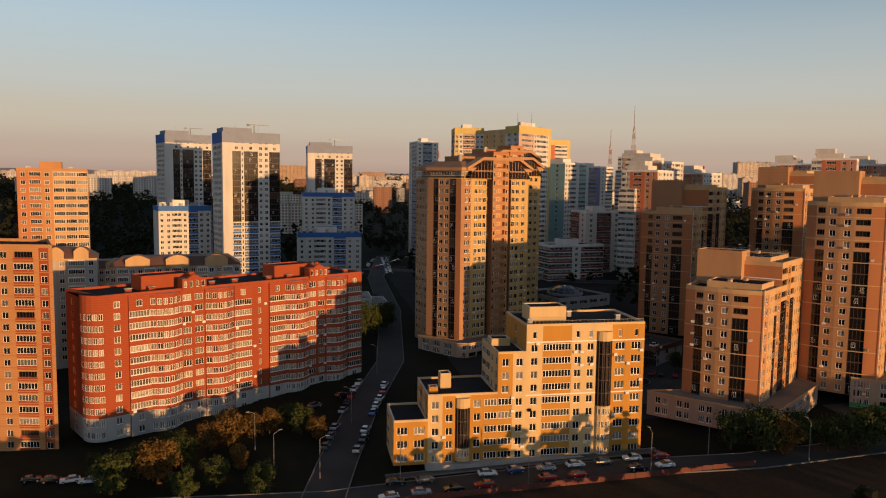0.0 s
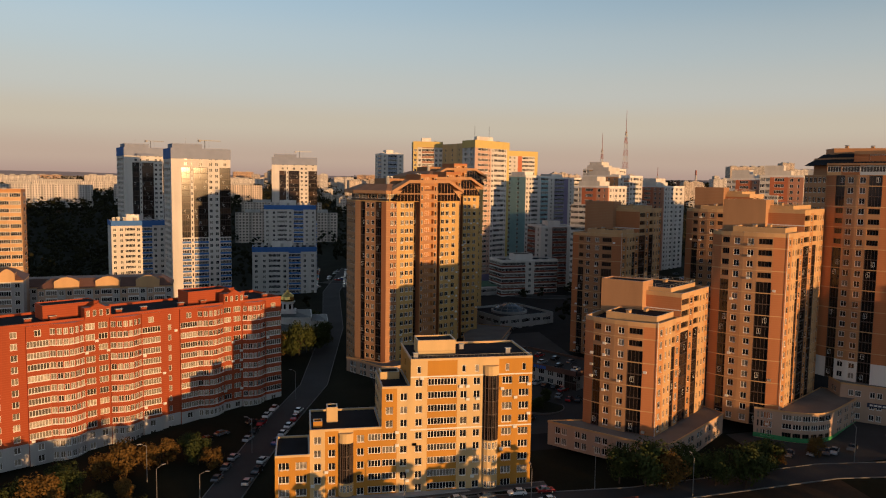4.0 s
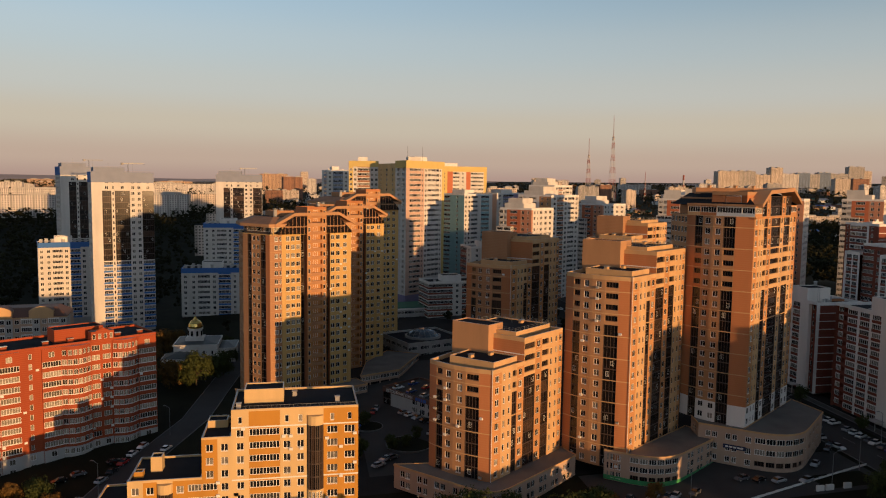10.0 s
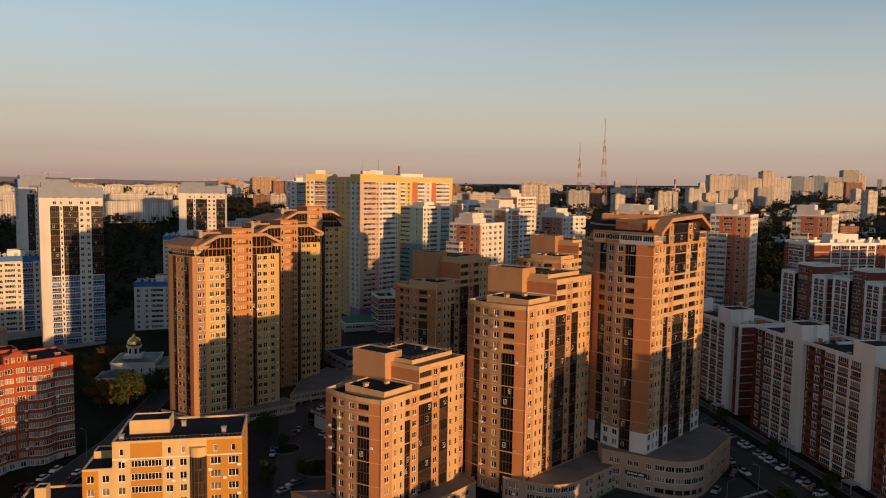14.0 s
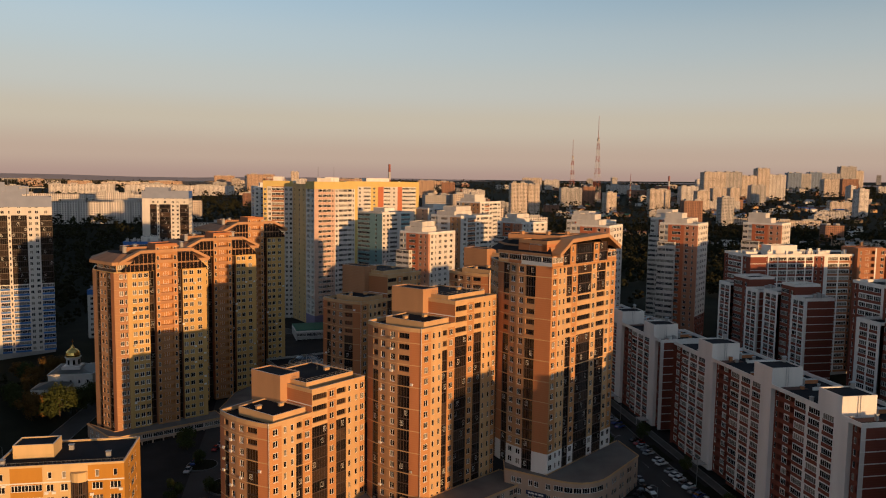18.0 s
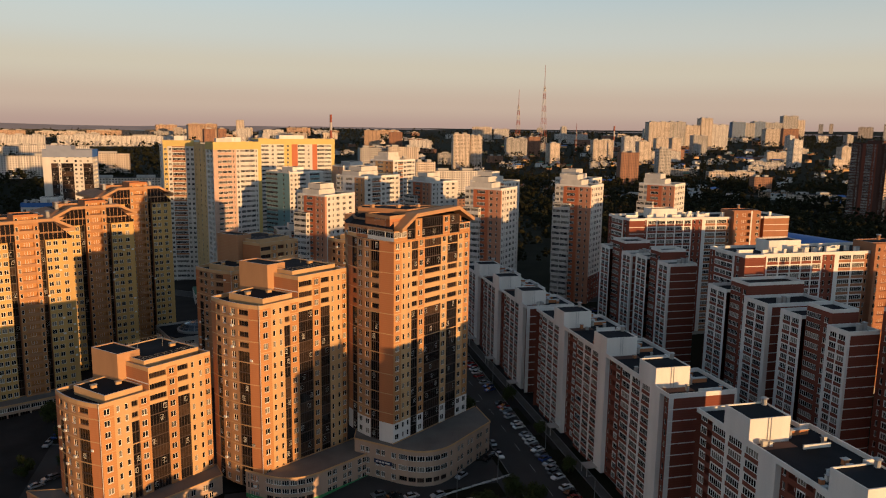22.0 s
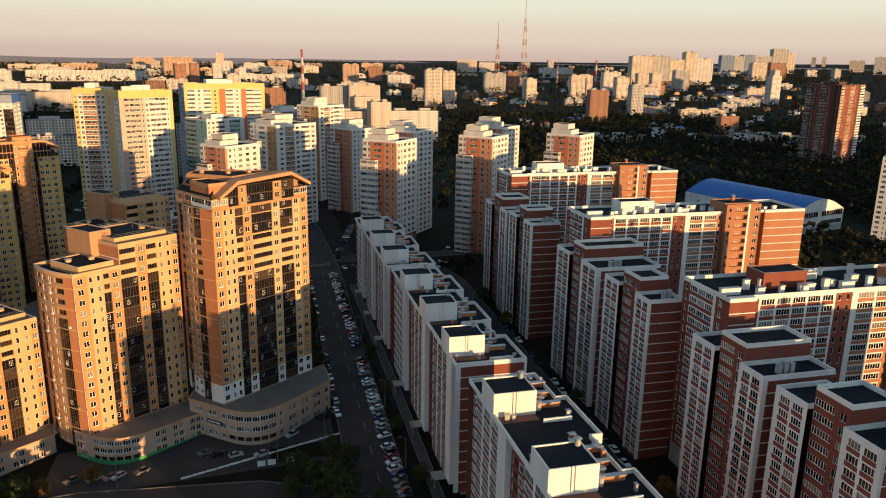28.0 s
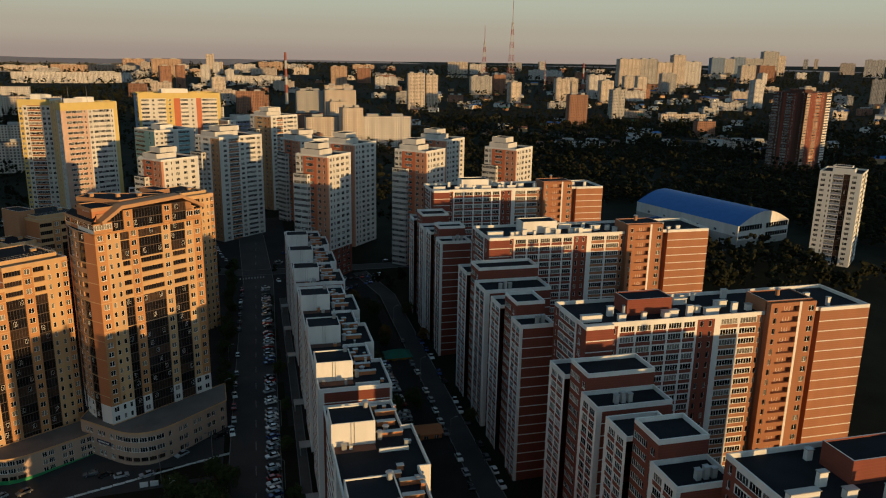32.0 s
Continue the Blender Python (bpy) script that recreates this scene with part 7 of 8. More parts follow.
# long panel blocks to the north-west
for row in range(11):
    y = 560 + row * 95
    x = -640 - row * 20
    while x < 60 + row * 14:
        w = rng.choice((46, 60, 76, 100))
        if rng.random() < 0.06 and not (-130 < x < 80 and y < 620) and not (-620 < x < -50 and y < 1120):
            mat = rng.choice(("far_white", "far_white", "far_white", "far_cream", "far_grey"))
            far_block(x, y + rng.uniform(-22, 22), rng.choice((4, 8, 14, 20)), w, 14, rng.choice((24, 27, 27, 30)), mat, "long %s panel block with flat roof" % FAR[mat], boxes=rng.choice((3, 4, 5)))
        x += w + rng.uniform(16, 70)
# scattered blocks and towers to the north and north-east
for k in range(130):
    az, r = radians(rng.uniform(-6, 53)), rng.uniform(1500, 3900)
    x, y = 150 + r * math.sin(az), r * math.cos(az)
    tall = rng.random() < 0.22
    mat = rng.choice(("far_white", "far_cream", "far_cream", "far_brick", "far_grey"))
    if tall:
        far_block(x, y, rng.uniform(-25, 20), rng.uniform(22, 34), 20, rng.uniform(40, 66), mat, "distant %s tower block" % FAR[mat], boxes=1)
    else:
        far_block(x, y, rng.uniform(-25, 20), rng.uniform(34, 80), 13, rng.choice((9, 12, 15, 18, 27)), mat, "distant %s apartment block" % FAR[mat], boxes=2)
for k in range(9):
    az, r = radians(rng.uniform(-44, 2)), rng.uniform(1500, 3900)
    x, y = 150 + r * math.sin(az), r * math.cos(az)
    mat = rng.choice(("far_white", "far_white", "far_cream"))
    far_block(x, y, rng.uniform(0, 22), rng.uniform(80, 190), 16, rng.choice((27, 30, 33)), mat, "long distant %s panel block" % FAR[mat], boxes=4)
for k in range(18):
    az, r = radians(rng.uniform(-2, 14)), rng.uniform(600, 1250)
    x, y = 150 + r * math.sin(az), r * math.cos(az)
    mat = rng.choice(("far_white", "far_cream", "far_brick"))
    far_block(x, y, rng.uniform(-10, 30), rng.uniform(26, 60), 16, rng.choice((27, 30, 40, 52)), mat, "%s apartment block in the middle distance" % FAR[mat], boxes=2)


def cottage_mesh(w, d, h, wall, roof):
    m = Mesh()
    m.prism([(0, 0), (w, 0), (w, d), (0, d)], -1.5, h, wall, cap=False)
    m.poly([(-0.4, -0.4, h - 0.1), (w + 0.4, -0.4, h - 0.1), (w + 0.4, d / 2, h + 2.6), (-0.4, d / 2, h + 2.6)], roof)
    m.poly([(w + 0.4, d + 0.4, h - 0.1), (-0.4, d + 0.4, h - 0.1), (-0.4, d / 2, h + 2.6), (w + 0.4, d / 2, h + 2.6)], roof)
    m.poly([(0, 0, h), (0, d / 2, h + 2.4), (0, d, h)], wall)
    m.poly([(w, 0, h), (w, d, h), (w, d / 2, h + 2.4)], wall)
    m.box(w * 0.3, w * 0.3 + 0.6, d * 0.4, d * 0.4 + 0.6, h, h + 3.2, "brick_orange")
    return m.data("cottage")


cot = [cottage_mesh(14, 9, 5.5, "plaster_cream", "roof_metal_brown"), cottage_mesh(20, 10, 6, "plaster_white", "zinc"), cottage_mesh(12, 10, 4.5, "brick_tan", "roof_metal_green"), cottage_mesh(26, 12, 6, "plaster_cream", "roof_metal_blue")]
cot_label = ["cream cottage with a brown gabled roof among trees", "white house with a pale metal roof among trees", "brick cottage with a green roof among trees", "long pale house with a blue metal roof"]
for k in range(120):
    az, r = radians(rng.uniform(13, 52)), 1000 + 1.05 * rng.uniform(0, 1540)
    x, y = 150 + r * math.sin(az), r * math.cos(az)
    i = rng.choice((0, 0, 1, 1, 2, 3))
    ob = new("house", cot[i])
    ob.location, ob.rotation_euler = (x, y, ground_z(x, y) + 1.0), (0, 0, rng.uniform(-0.7, 0.7))
    tagged(ob, cot_label[i], "house", "houses among the trees")

town = random.Random(31)
for k in range(70):
    az, r = radians(town.uniform(22, 48)), town.uniform(1500, 2700)
    x, y = 150 + r * math.sin(az), r * math.cos(az)
    i = town.choice((0, 0, 1, 2, 3))
    ob = new("house", cot[i])
    ob.location, ob.rotation_euler = (x, y, ground_z(x, y) + 1.0), (0, 0, town.uniform(-0.7, 0.7))
    tagged(ob, cot_label[i], "house", "houses among the trees")
for k in range(34):
    az, r = radians(town.uniform(-24, 12)), town.uniform(2250, 3900)
    x, y = 150 + r * math.sin(az), r * math.cos(az)
    mat = town.choice(("far_white", "far_cream", "far_tan", "far_grey"))
    far_block(x, y, town.uniform(-6, 20), town.uniform(40, 120), 16, town.choice((12, 15, 18, 27)), mat, "low %s apartment block on the far plain" % FAR[mat], boxes=2)

# ---------------- masts and chimneys ----------------
def mast(x, y, h, w, label):
    """A lattice mast in red and white sections with a thin top."""
    t = thing("radio_mast", (x, y, ground_z(x, y)), label, "mast", "radio masts")
    n = 12
    for k in range(n):
        m = Mesh()
        foot = ground_z(x, y) - 0.5 if k == 0 else 2 + h * 0.78 * k / n
        za, zb = foot, 2 + h * 0.78 * (k + 1) / n
        ra, rb = w * (1 - 0.82 * k / n), w * (1 - 0.82 * (k + 1) / n)
        mat = "mast_red" if k % 2 == 0 else "mast_white"
        ca = [(x + ra * sx, y + ra * sy, za) for sx, sy in ((-1, -1), (1, -1), (1, 1), (-1, 1))]
        cb = [(x + rb * sx, y + rb * sy, zb) for sx, sy in ((-1, -1), (1, -1), (1, 1), (-1, 1))]
        for i in range(4):
            j = (i + 1) % 4
            m.tube(ca[i], cb[i], 0.42, 0.38, mat, 5)
            m.tube(ca[i], cb[j], 0.22, 0.22, mat, 4)
            m.tube(ca[j], cb[i], 0.22, 0.22, mat, 4)
            m.tube(cb[i], cb[j], 0.22, 0.22, mat, 4)
        part("mast_section", m, t)
    m = Mesh()
    m.tube((x, y, 2 + h * 0.76), (x, y, 2 + h), 0.8, 0.5, "mast_red", 6)
    m.tube((x, y, 2 + h * 0.74), (x, y, 2 + h * 0.76), 3.2, 3.2, "mast_white", 8)
    part("mast_top", m, t)


mast(893, 2044, 212, 9, "tall red and white lattice radio mast")
mast(1008, 2135, 291, 11, "tallest red and white lattice radio mast with a thin top")
mast(1130, 2160, 120, 3, "slim lattice mast with a wide head")


def chimney(x, y, h, r, label):
    t = thing("chimney", (x, y, ground_z(x, y)), label, "chimney", "striped chimneys")
    n = 7
    for k in range(n):
        m = Mesh()
        m.tube((x, y, 2 + h * k / n if k else ground_z(x, y) - 0.5), (x, y, 2 + h * (k + 1) / n), r * (1 - 0.35 * k / n), r * (1 - 0.35 * (k + 1) / n), "mast_white" if k % 2 or k < 2 else "mast_red", 12)
        part("chimney_section", m, t)


chimney(315, 1694, 124, 4.0, "tall red and white striped power-station chimney")
chimney(1250, 2140, 112, 4.0, "red and white striped chimney on the skyline")

# unseen blocks added south-east to throw long evening shade over woods and hall
for k in range(-1, 11):
    q, h = 720 + k * 84, 24 if k < 0 else 30 if k < 2 else 44
    far_block(125 + 0.866 * q, -216 + 0.5 * q, 30, 66, 14, h, "far_cream", "unseen cream block added south-east to shade the woods", boxes=3, group="panel blocks beyond the woods")

# far hills on the horizon, paled by haze put into their colour
hm = Mesh()
prev = None
for k in range(61):
    a = radians(-62 + 124 * k / 60)
    h = 92 + 10 * noise.noise((k * 0.23, 2.1, 0.4)) + 6 * noise.noise((k * 0.9, 7.1, 0.4))
    b = (150 + 4300 * math.sin(a), 4300 * math.cos(a) - 100)
    c = (150 + 4750 * math.sin(a), 4750 * math.cos(a) - 100)
    if prev:
        pb, pc, ph = prev
        hm.poly([(*pb, -5), (*b, -5), (*c, h), (*pc, ph)], "hill_hazed")
    prev = (b, c, h)
rm = Mesh()
prev = None
for k in range(181):
    a = radians(-62 + 124 * k / 180)
    h = 70 + 7 * noise.noise((k * 0.21, 3.1, 0.4)) + 7 * noise.noise((k * 1.9, 9.1, 0.4))
    b = (150 + 4220 * math.sin(a), 4220 * math.cos(a) - 100)
    if prev:
        pb, ph = prev
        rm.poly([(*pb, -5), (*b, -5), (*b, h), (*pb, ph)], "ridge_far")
    prev = (b, h)
solo("backdrop_ridge", rm, "dark wooded ridge below the horizon", "woods", kind="structure")
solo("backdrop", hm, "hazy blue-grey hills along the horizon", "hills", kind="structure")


# ---------------- trees ----------------
def crown_mesh(mat, seed, h=9.0, r=3.4, leaves=2400):
    """A crown of many small leaf sprays gathered in uneven lobes, with gaps."""
    rg = random.Random(seed)
    m = Mesh()
    lobes = []
    for k in range(22):
        a, t = rg.uniform(0, 6.28), rg.uniform(0.08, 1.0)
        rr = r * (1.05 - 0.55 * abs(t - 0.55) * 1.6) * rg.uniform(0.3, 1.0)
        lobes.append((Vector((rr * math.cos(a), rr * math.sin(a), h * (0.16 + 0.78 * t))), r * rg.uniform(0.28, 0.55)))
    for k in range(leaves):
        c, lr = lobes[k % len(lobes)]
        d = Vector((rg.gauss(0, 1), rg.gauss(0, 1), rg.gauss(0, 0.8))).normalized()
        p = c + d * lr * rg.uniform(0.55, 1.08)
        n = (d + Vector((rg.uniform(-0.7, 0.7), rg.uniform(-0.7, 0.7), rg.uniform(-0.3, 0.9)))).normalized()
        x = n.orthogonal().normalized()
        y = n.cross(x)
        s = rg.uniform(0.22, 0.42)
        m.poly([tuple(p + x * s), tuple(p + y * s * 0.7), tuple(p - x * s), tuple(p - y * s * 0.7)], mat)
    return m


def trunk_mesh(seed, h=9.0):
    rg = random.Random(seed)
    m = Mesh()
    m.tube((0, 0, -0.4), (0.1, 0.05, h * 0.35), 0.26, 0.19, "bark", 8)
    m.tube((0.1, 0.05, h * 0.35), (0.0, 0.1, h * 0.8), 0.19, 0.06, "bark", 7)
    for k in range(7):
        a, z = rg.uniform(0, 6.28), h * rg.uniform(0.28, 0.6)
        e = Vector((math.cos(a) * rg.uniform(1.4, 2.6), math.sin(a) * rg.uniform(1.4, 2.6), z + rg.uniform(1.0, 2.6)))
        m.tube((0.08, 0.05, z), tuple(e), 0.1, 0.03, "bark", 5)
    return m


TREES = [(trunk_mesh(s).data("trunk"), crown_mesh(mt, s + 40, 9.0, r).data("crown")) for s, mt, r in ((1, "leaves_green", 4.4), (2, "leaves_green", 3.6), (3, "leaves_autumn", 4.2), (4, "leaves_autumn", 3.4))]
TLAB = ["leafy green tree with a broad uneven crown", "slender green tree with a gappy crown", "autumn tree with orange-brown leaves", "slender yellowing autumn tree"]


def tree(x, y, kind, size, turn):
    t = thing("tree", (x, y, ground_z(x, y)), TLAB[kind], "tree", "street and yard trees")
    t.rotation_euler, t.scale = (0, 0, turn), (size, size, size * 1.05)
    for nm, me in zip(("trunk", "crown"), TREES[kind]):
        o = new(nm, me)
        o.parent = t


rt = random.Random(11)
spots = [(-36, 170, 0, 1.0), (-31, 166, 2, 1.1), (-27, 173, 0, 1.0), (-22, 182, 2, 1.0), (-17, 184, 2, 1.1), (-12, 187, 2, 0.95), (-8, 189, 3, 1.0), (-30, 178, 0, 0.9), (-40, 163, 0, 1.0), (0, 186, 0, 0.9), (4, 182, 2, 0.8), (-3, 192, 0, 0.8), (-45, 172, 1, 0.9), (-18, 160, 0, 1.0), (-8, 154, 0, 0.9), (-24, 156, 1, 0.9), (-14, 168, 3, 0.8),
         (99, 152, 0, 1.1), (104, 149, 0, 1.2), (109, 147, 2, 1.0), (114, 149, 0, 1.2), (120, 146, 0, 1.1), (126, 143, 0, 1.2), (131, 147, 1, 1.1), (136, 150, 0, 0.9), (141, 153, 2, 0.7), (153, 155, 2, 0.6),
         (207, 142, 0, 0.9), (211, 138, 0, 1.0), (216, 134, 0, 1.1), (212, 131, 1, 1.0), (219, 128, 0, 1.0), (205, 134, 0, 0.9),
         (-2, 338, 2, 1.2), (3, 342, 2, 1.3), (8, 346, 2, 1.2), (-7, 345, 0, 1.2), (32, 338, 0, 1.0), (-12, 350, 2, 1.1), (36, 318, 0, 0.8), (5, 300, 0, 0.9), (12, 292, 0, 0.9), (22, 284, 1, 0.9), (25, 286, 0, 1.5), (19, 288, 0, 1.4), (30, 290, 0, 1.4), (15, 285, 2, 1.3), (34, 297, 0, 1.4), (3, 318, 2, 1.3), (-1, 310, 0, 1.2)]
for x, y, k, s in spots:
    tree(x, y, k, s * rt.uniform(0.68, 0.92), rt.uniform(0, 6.28))
for k in range(26):
    tree(rt.choice((269, 275, 281, 297)) + rt.uniform(-1, 1), rt.uniform(60, 300), rt.choice((0, 0, 1, 3)), rt.uniform(0.5, 0.8), rt.uniform(0, 6.28))
for k in range(10):
    tree(218.5 + rt.uniform(-1, 1), 205 + k * 16, rt.choice((0, 1)), rt.uniform(0.6, 0.9), rt.uniform(0, 6.28))

# woods: jagged clumps, several to a tree, joined
PHI = (1 + 5 ** 0.5) / 2
ICO_V = np.array([(-1, PHI, 0), (1, PHI, 0), (-1, -PHI, 0), (1, -PHI, 0), (0, -1, PHI), (0, 1, PHI), (0, -1, -PHI), (0, 1, -PHI), (PHI, 0, -1), (PHI, 0, 1), (-PHI, 0, -1), (-PHI, 0, 1)]) / 1.9
ICO_F = [(0, 11, 5), (0, 5, 1), (0, 1, 7), (0, 7, 10), (0, 10, 11), (1, 5, 9), (5, 11, 4), (11, 10, 2), (10, 7, 6), (7, 1, 8), (3, 9, 4), (3, 4, 2), (3, 2, 6), (3, 6, 8), (3, 8, 9), (4, 9, 5), (2, 4, 11), (6, 2, 10), (8, 6, 7), (9, 8, 1)]


def woods(name, places, mat, label, seed, clumps=8):
    ra = np.random.RandomState(seed)
    vs, fs, off = [], [], 0
    tri = np.array(ICO_F)
    for x, y, h in places:
        z = ground_z(x, y)
        for c in range(clumps):
            a, t = ra.uniform(0, 6.28), ra.uniform(0.25, 1.0)
            rad = h * 0.30 * (1.1 - 0.5 * t) * ra.uniform(0.2, 1.0)
            cen = np.array((x + rad * math.cos(a), y + rad * math.sin(a), z + h * (0.12 + 0.8 * t)))
            s = h * ra.uniform(0.07, 0.155)
            v = ICO_V * (s * ra.uniform(0.45, 1.35, (12, 1))) * np.array((1, 1, 0.85)) + cen
            vs.append(v)
            fs.append(tri + off)
            off += 12
    me = bpy.data.meshes.new(name)
    me.from_pydata(np.vstack(vs).tolist(), [], np.vstack(fs).tolist())
    me.materials.append(MATS[mat])
    ob = new(name, me)
    return tagged(ob, label, "woods", "", "stuff")


def clear(x, y):
    if 425 < x < 610 and 335 < y < 500 or 545 < x < 620 and 270 < y < 340 or 755 < x < 845 and 620 < y < 700:
        return False
    return not (abs((y - 1216) + (x - 560) * 0.9) < 40 and x > 380)


rw = random.Random(21)
# ground that houses and roads take up, kept free of yard trees
TAKEN = ((-45, 15, 380, 425), (-85, 15, 410, 450), (0, 45, 420, 450), (-95, -45, 485, 525), (0, 45, 490, 580), (80, 165, 405, 500), (150, 235, 455, 600), (180, 275, 355, 470), (255, 330, 310, 420), (320, 410, 320, 430), (230, 300, 440, 540), (220, 240, 290, 640), (60, 140, 250, 365), (130, 200, 375, 425), (5, 32, 300, 335), (30, 62, 290, 560), (125, 220, 240, 300))
gp, ap, wp, fp = [], [], [], []
while len(gp) < 4000:
    az, r = radians(rw.uniform(17, 56)), 380 + 1050 * rw.random() ** 0.8
    x, y = 170 + r * math.sin(az), r * math.cos(az)
    if x > 405 and clear(x, y) and noise.noise((x * 0.012, y * 0.012, 0.3)) > -0.42:
        gp.append((x, y, rw.uniform(8, 14)))
while len(ap) < 1100:
    az, r = radians(rw.uniform(12, 54)), 620 + 1500 * rw.random()
    x, y = 170 + r * math.sin(az), r * math.cos(az)
    if clear(x, y):
        ap.append((x, y, rw.uniform(7, 13)))
while len(wp) < 800:
    x, y = rw.uniform(-330, -50), rw.uniform(330, 560)
    if not (-110 < x < -40 and 395 < y < 530) and x + 0.3 * (y - 330) < -70:
        wp.append((x, y, rw.uniform(8, 13)))
while len(fp) < 10000:
    az, r = radians(rw.uniform(-46, 54)), 560 + 3600 * rw.random()
    x, y = 150 + r * math.sin(az), r * math.cos(az)
    if r < 1500 or noise.noise((x * 0.004, y * 0.004, 2.3)) > -0.25:
        fp.append((x, y, rw.uniform(9, 14) * (1.0 + r / 4500)))
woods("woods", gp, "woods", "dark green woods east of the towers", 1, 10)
woods("woods", ap, "woods_brown", "autumn trees scattered through the woods", 2, 6)
while len(wp) < 1700:
    x, y = rw.uniform(-430, -50), rw.uniform(478, 745)
    if not (-110 < x < -40 and 478 < y < 530):
        wp.append((x, y, rw.uniform(8, 13)))
while len(wp) < 2900:
    x, y = rw.uniform(-600, -60), rw.uniform(740, 1110)
    wp.append((x, y, rw.uniform(9, 14)))
while len(wp) < 4700:
    x, y = rw.uniform(-760, 150), rw.uniform(1060, 1720)
    wp.append((x, y, rw.uniform(9, 14)))
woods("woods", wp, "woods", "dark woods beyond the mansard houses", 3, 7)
# out-of-view trees added to shade the road and the yellow house's foot
shade_p = [(rw.uniform(-60, 205), rw.uniform(72, 112), rw.uniform(9, 13)) for k in range(150)]
shade_p = [(x, y, h * (0.8 if x < 90 else 1.1)) for x, y, h in shade_p]
woods("woods", shade_p, "woods", "unseen trees added south of the road to cast shade", 5, 12)
yp = []
while len(yp) < 420:
    x, y = rw.uniform(-60, 420), rw.uniform(296, 640)
    if noise.noise((x * 0.02, y * 0.02, 1.3)) > 0.0 and not any(bx0 < x < bx1 and by0 < y < by1 for bx0, bx1, by0, by1 in TAKEN):
        yp.append((x, y, rw.uniform(6, 10)))
for k in range(900):
    x, y = rw.uniform(405, 800), rw.uniform(255, 560)
    if clear(x, y) and not (425 < x < 610 and 335 < y < 500):
        yp.append((x, y, rw.uniform(7, 12)))
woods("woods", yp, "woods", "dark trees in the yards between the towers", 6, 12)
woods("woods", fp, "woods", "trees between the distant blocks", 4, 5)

# ---------------- cars ----------------
def car_meshes(col):
    """Body, glasshouse and wheel of a small car, drawn along x, 4.3 m long."""
    body, glass = Mesh(), Mesh()
    prof = [(-2.1, 0.35), (-2.15, 0.75), (-1.95, 0.98), (-1.2, 1.02), (1.0, 0.98), (1.9, 0.82), (2.12, 0.6), (2.1, 0.32)]
    w, w2 = 0.86, 0.80
    for sgn in (1, -1):
        pts = [(x, sgn * (w if z < 0.9 else w2), z) for x, z in prof]
        body.poly(pts[::-1] if sgn > 0 else pts, col)
    for i in range(len(prof)):
        (x0, z0), (x1, z1) = prof[i], prof[(i + 1) % len(prof)]
        a, b = (w if z0 < 0.9 else w2), (w if z1 < 0.9 else w2)
        body.poly([(x0, -a, z0), (x0, a, z0), (x1, b, z1), (x1, -b, z1)][::-1], col)
    body.poly([(-1.2, -0.62, 1.44), (0.2, -0.62, 1.47), (0.2, 0.62, 1.47), (-1.2, 0.62, 1.44)], col)
    lo = [(-1.75, -0.78, 0.99), (0.95, -0.78, 0.98), (0.95, 0.78, 0.98), (-1.75, 0.78, 0.99)]
    hi = [(-1.2, -0.62, 1.435), (0.2, -0.62, 1.465), (0.2, 0.62, 1.465), (-1.2, 0.62, 1.435)]
    for i in range(4):
        j = (i + 1) % 4
        glass.poly([lo[i], lo[j], hi[j], hi[i]], "car_glass")
    return body.data("car"), glass.data("glasshouse")


wheel = Mesh()
wheel.tube((0, -0.1, 0), (0, 0.1, 0), 0.32, 0.32, "rubber", 12)
wheel.tube((0, 0.1, 0), (0, -0.1, 0), 0.315, 0.315, "rubber", 12)
wheel.tube((0, -0.09, 0), (0, -0.115, 0), 0.19, 0.18, "zinc", 10)
wheel.tube((0, 0.09, 0), (0, 0.115, 0), 0.19, 0.18, "zinc", 10)
wheel_data = wheel.data("wheel")
CARS = {c: car_meshes("car_" + c) for c in ("white", "black", "silver", "red", "blue", "grey")}
rc_ = random.Random(77)


def car(x, y, head, z=None):
    c = rc_.choice(("white", "white", "white", "silver", "silver", "black", "black", "grey", "grey", "red", "blue"))
    b, gdat = CARS[c]
    ob = new("car", b)
    ob.location, ob.rotation_euler = (x, y, ground_z(x, y) + 0.12 if z is None else z), (0, 0, radians(head))
    tagged(ob, "%s parked car beside the kerb" % c, "car", "parked cars")
    o = new("glasshouse", gdat)
    o.parent = ob
    for sx in (-1.3, 1.32):
        for sy in (-0.78, 0.78):
            wv = new("wheel", wheel_data)
            wv.parent, wv.location = ob, (sx, sy, 0.31)


def car_row(a, b, n, head, skip=0.12, jit=0.3):
    for k in range(n):
        if rc_.random() > skip:
            q = lerp(a, b, (k + 0.5) / n)
            car(q[0] + rc_.uniform(-jit, jit), q[1] + rc_.uniform(-jit, jit), head + rc_.uniform(-5, 5) + (180 if rc_.random() < 0.4 else 0))


car_row((233.2, 92), (234.2, 214), 42, 20, 0.08)
car_row((234.6, 224), (235.5, 322), 26, 20, 0.2)
car_row((221.5, 170), (224.0, 330), 18, 92, 0.25)
car_row((277.5, 166), (277.5, 214), 17, 0, 0.05)
car_row((271.0, 168), (271.0, 212), 15, 0, 0.1)
car_row((295.9, 92), (296.6, 240), 20, 90, 0.25)
car_row((287.0, 70), (288.6, 236), 22, 90, 0.3)
car_row((268, 300), (290, 312), 8, 70, 0.1)
car_row((268, 318), (296, 322), 9, 80, 0.1)
car_row((16, 150.6), (84, 151.4), 10, 3, 0.15)
car_row((14, 144.6), (90, 146.6), 11, 2, 0.25)
car_row((12.5, 168), (26, 222), 9, 70, 0.15)
car_row((5.2, 172), (18, 226), 9, 72, 0.15)
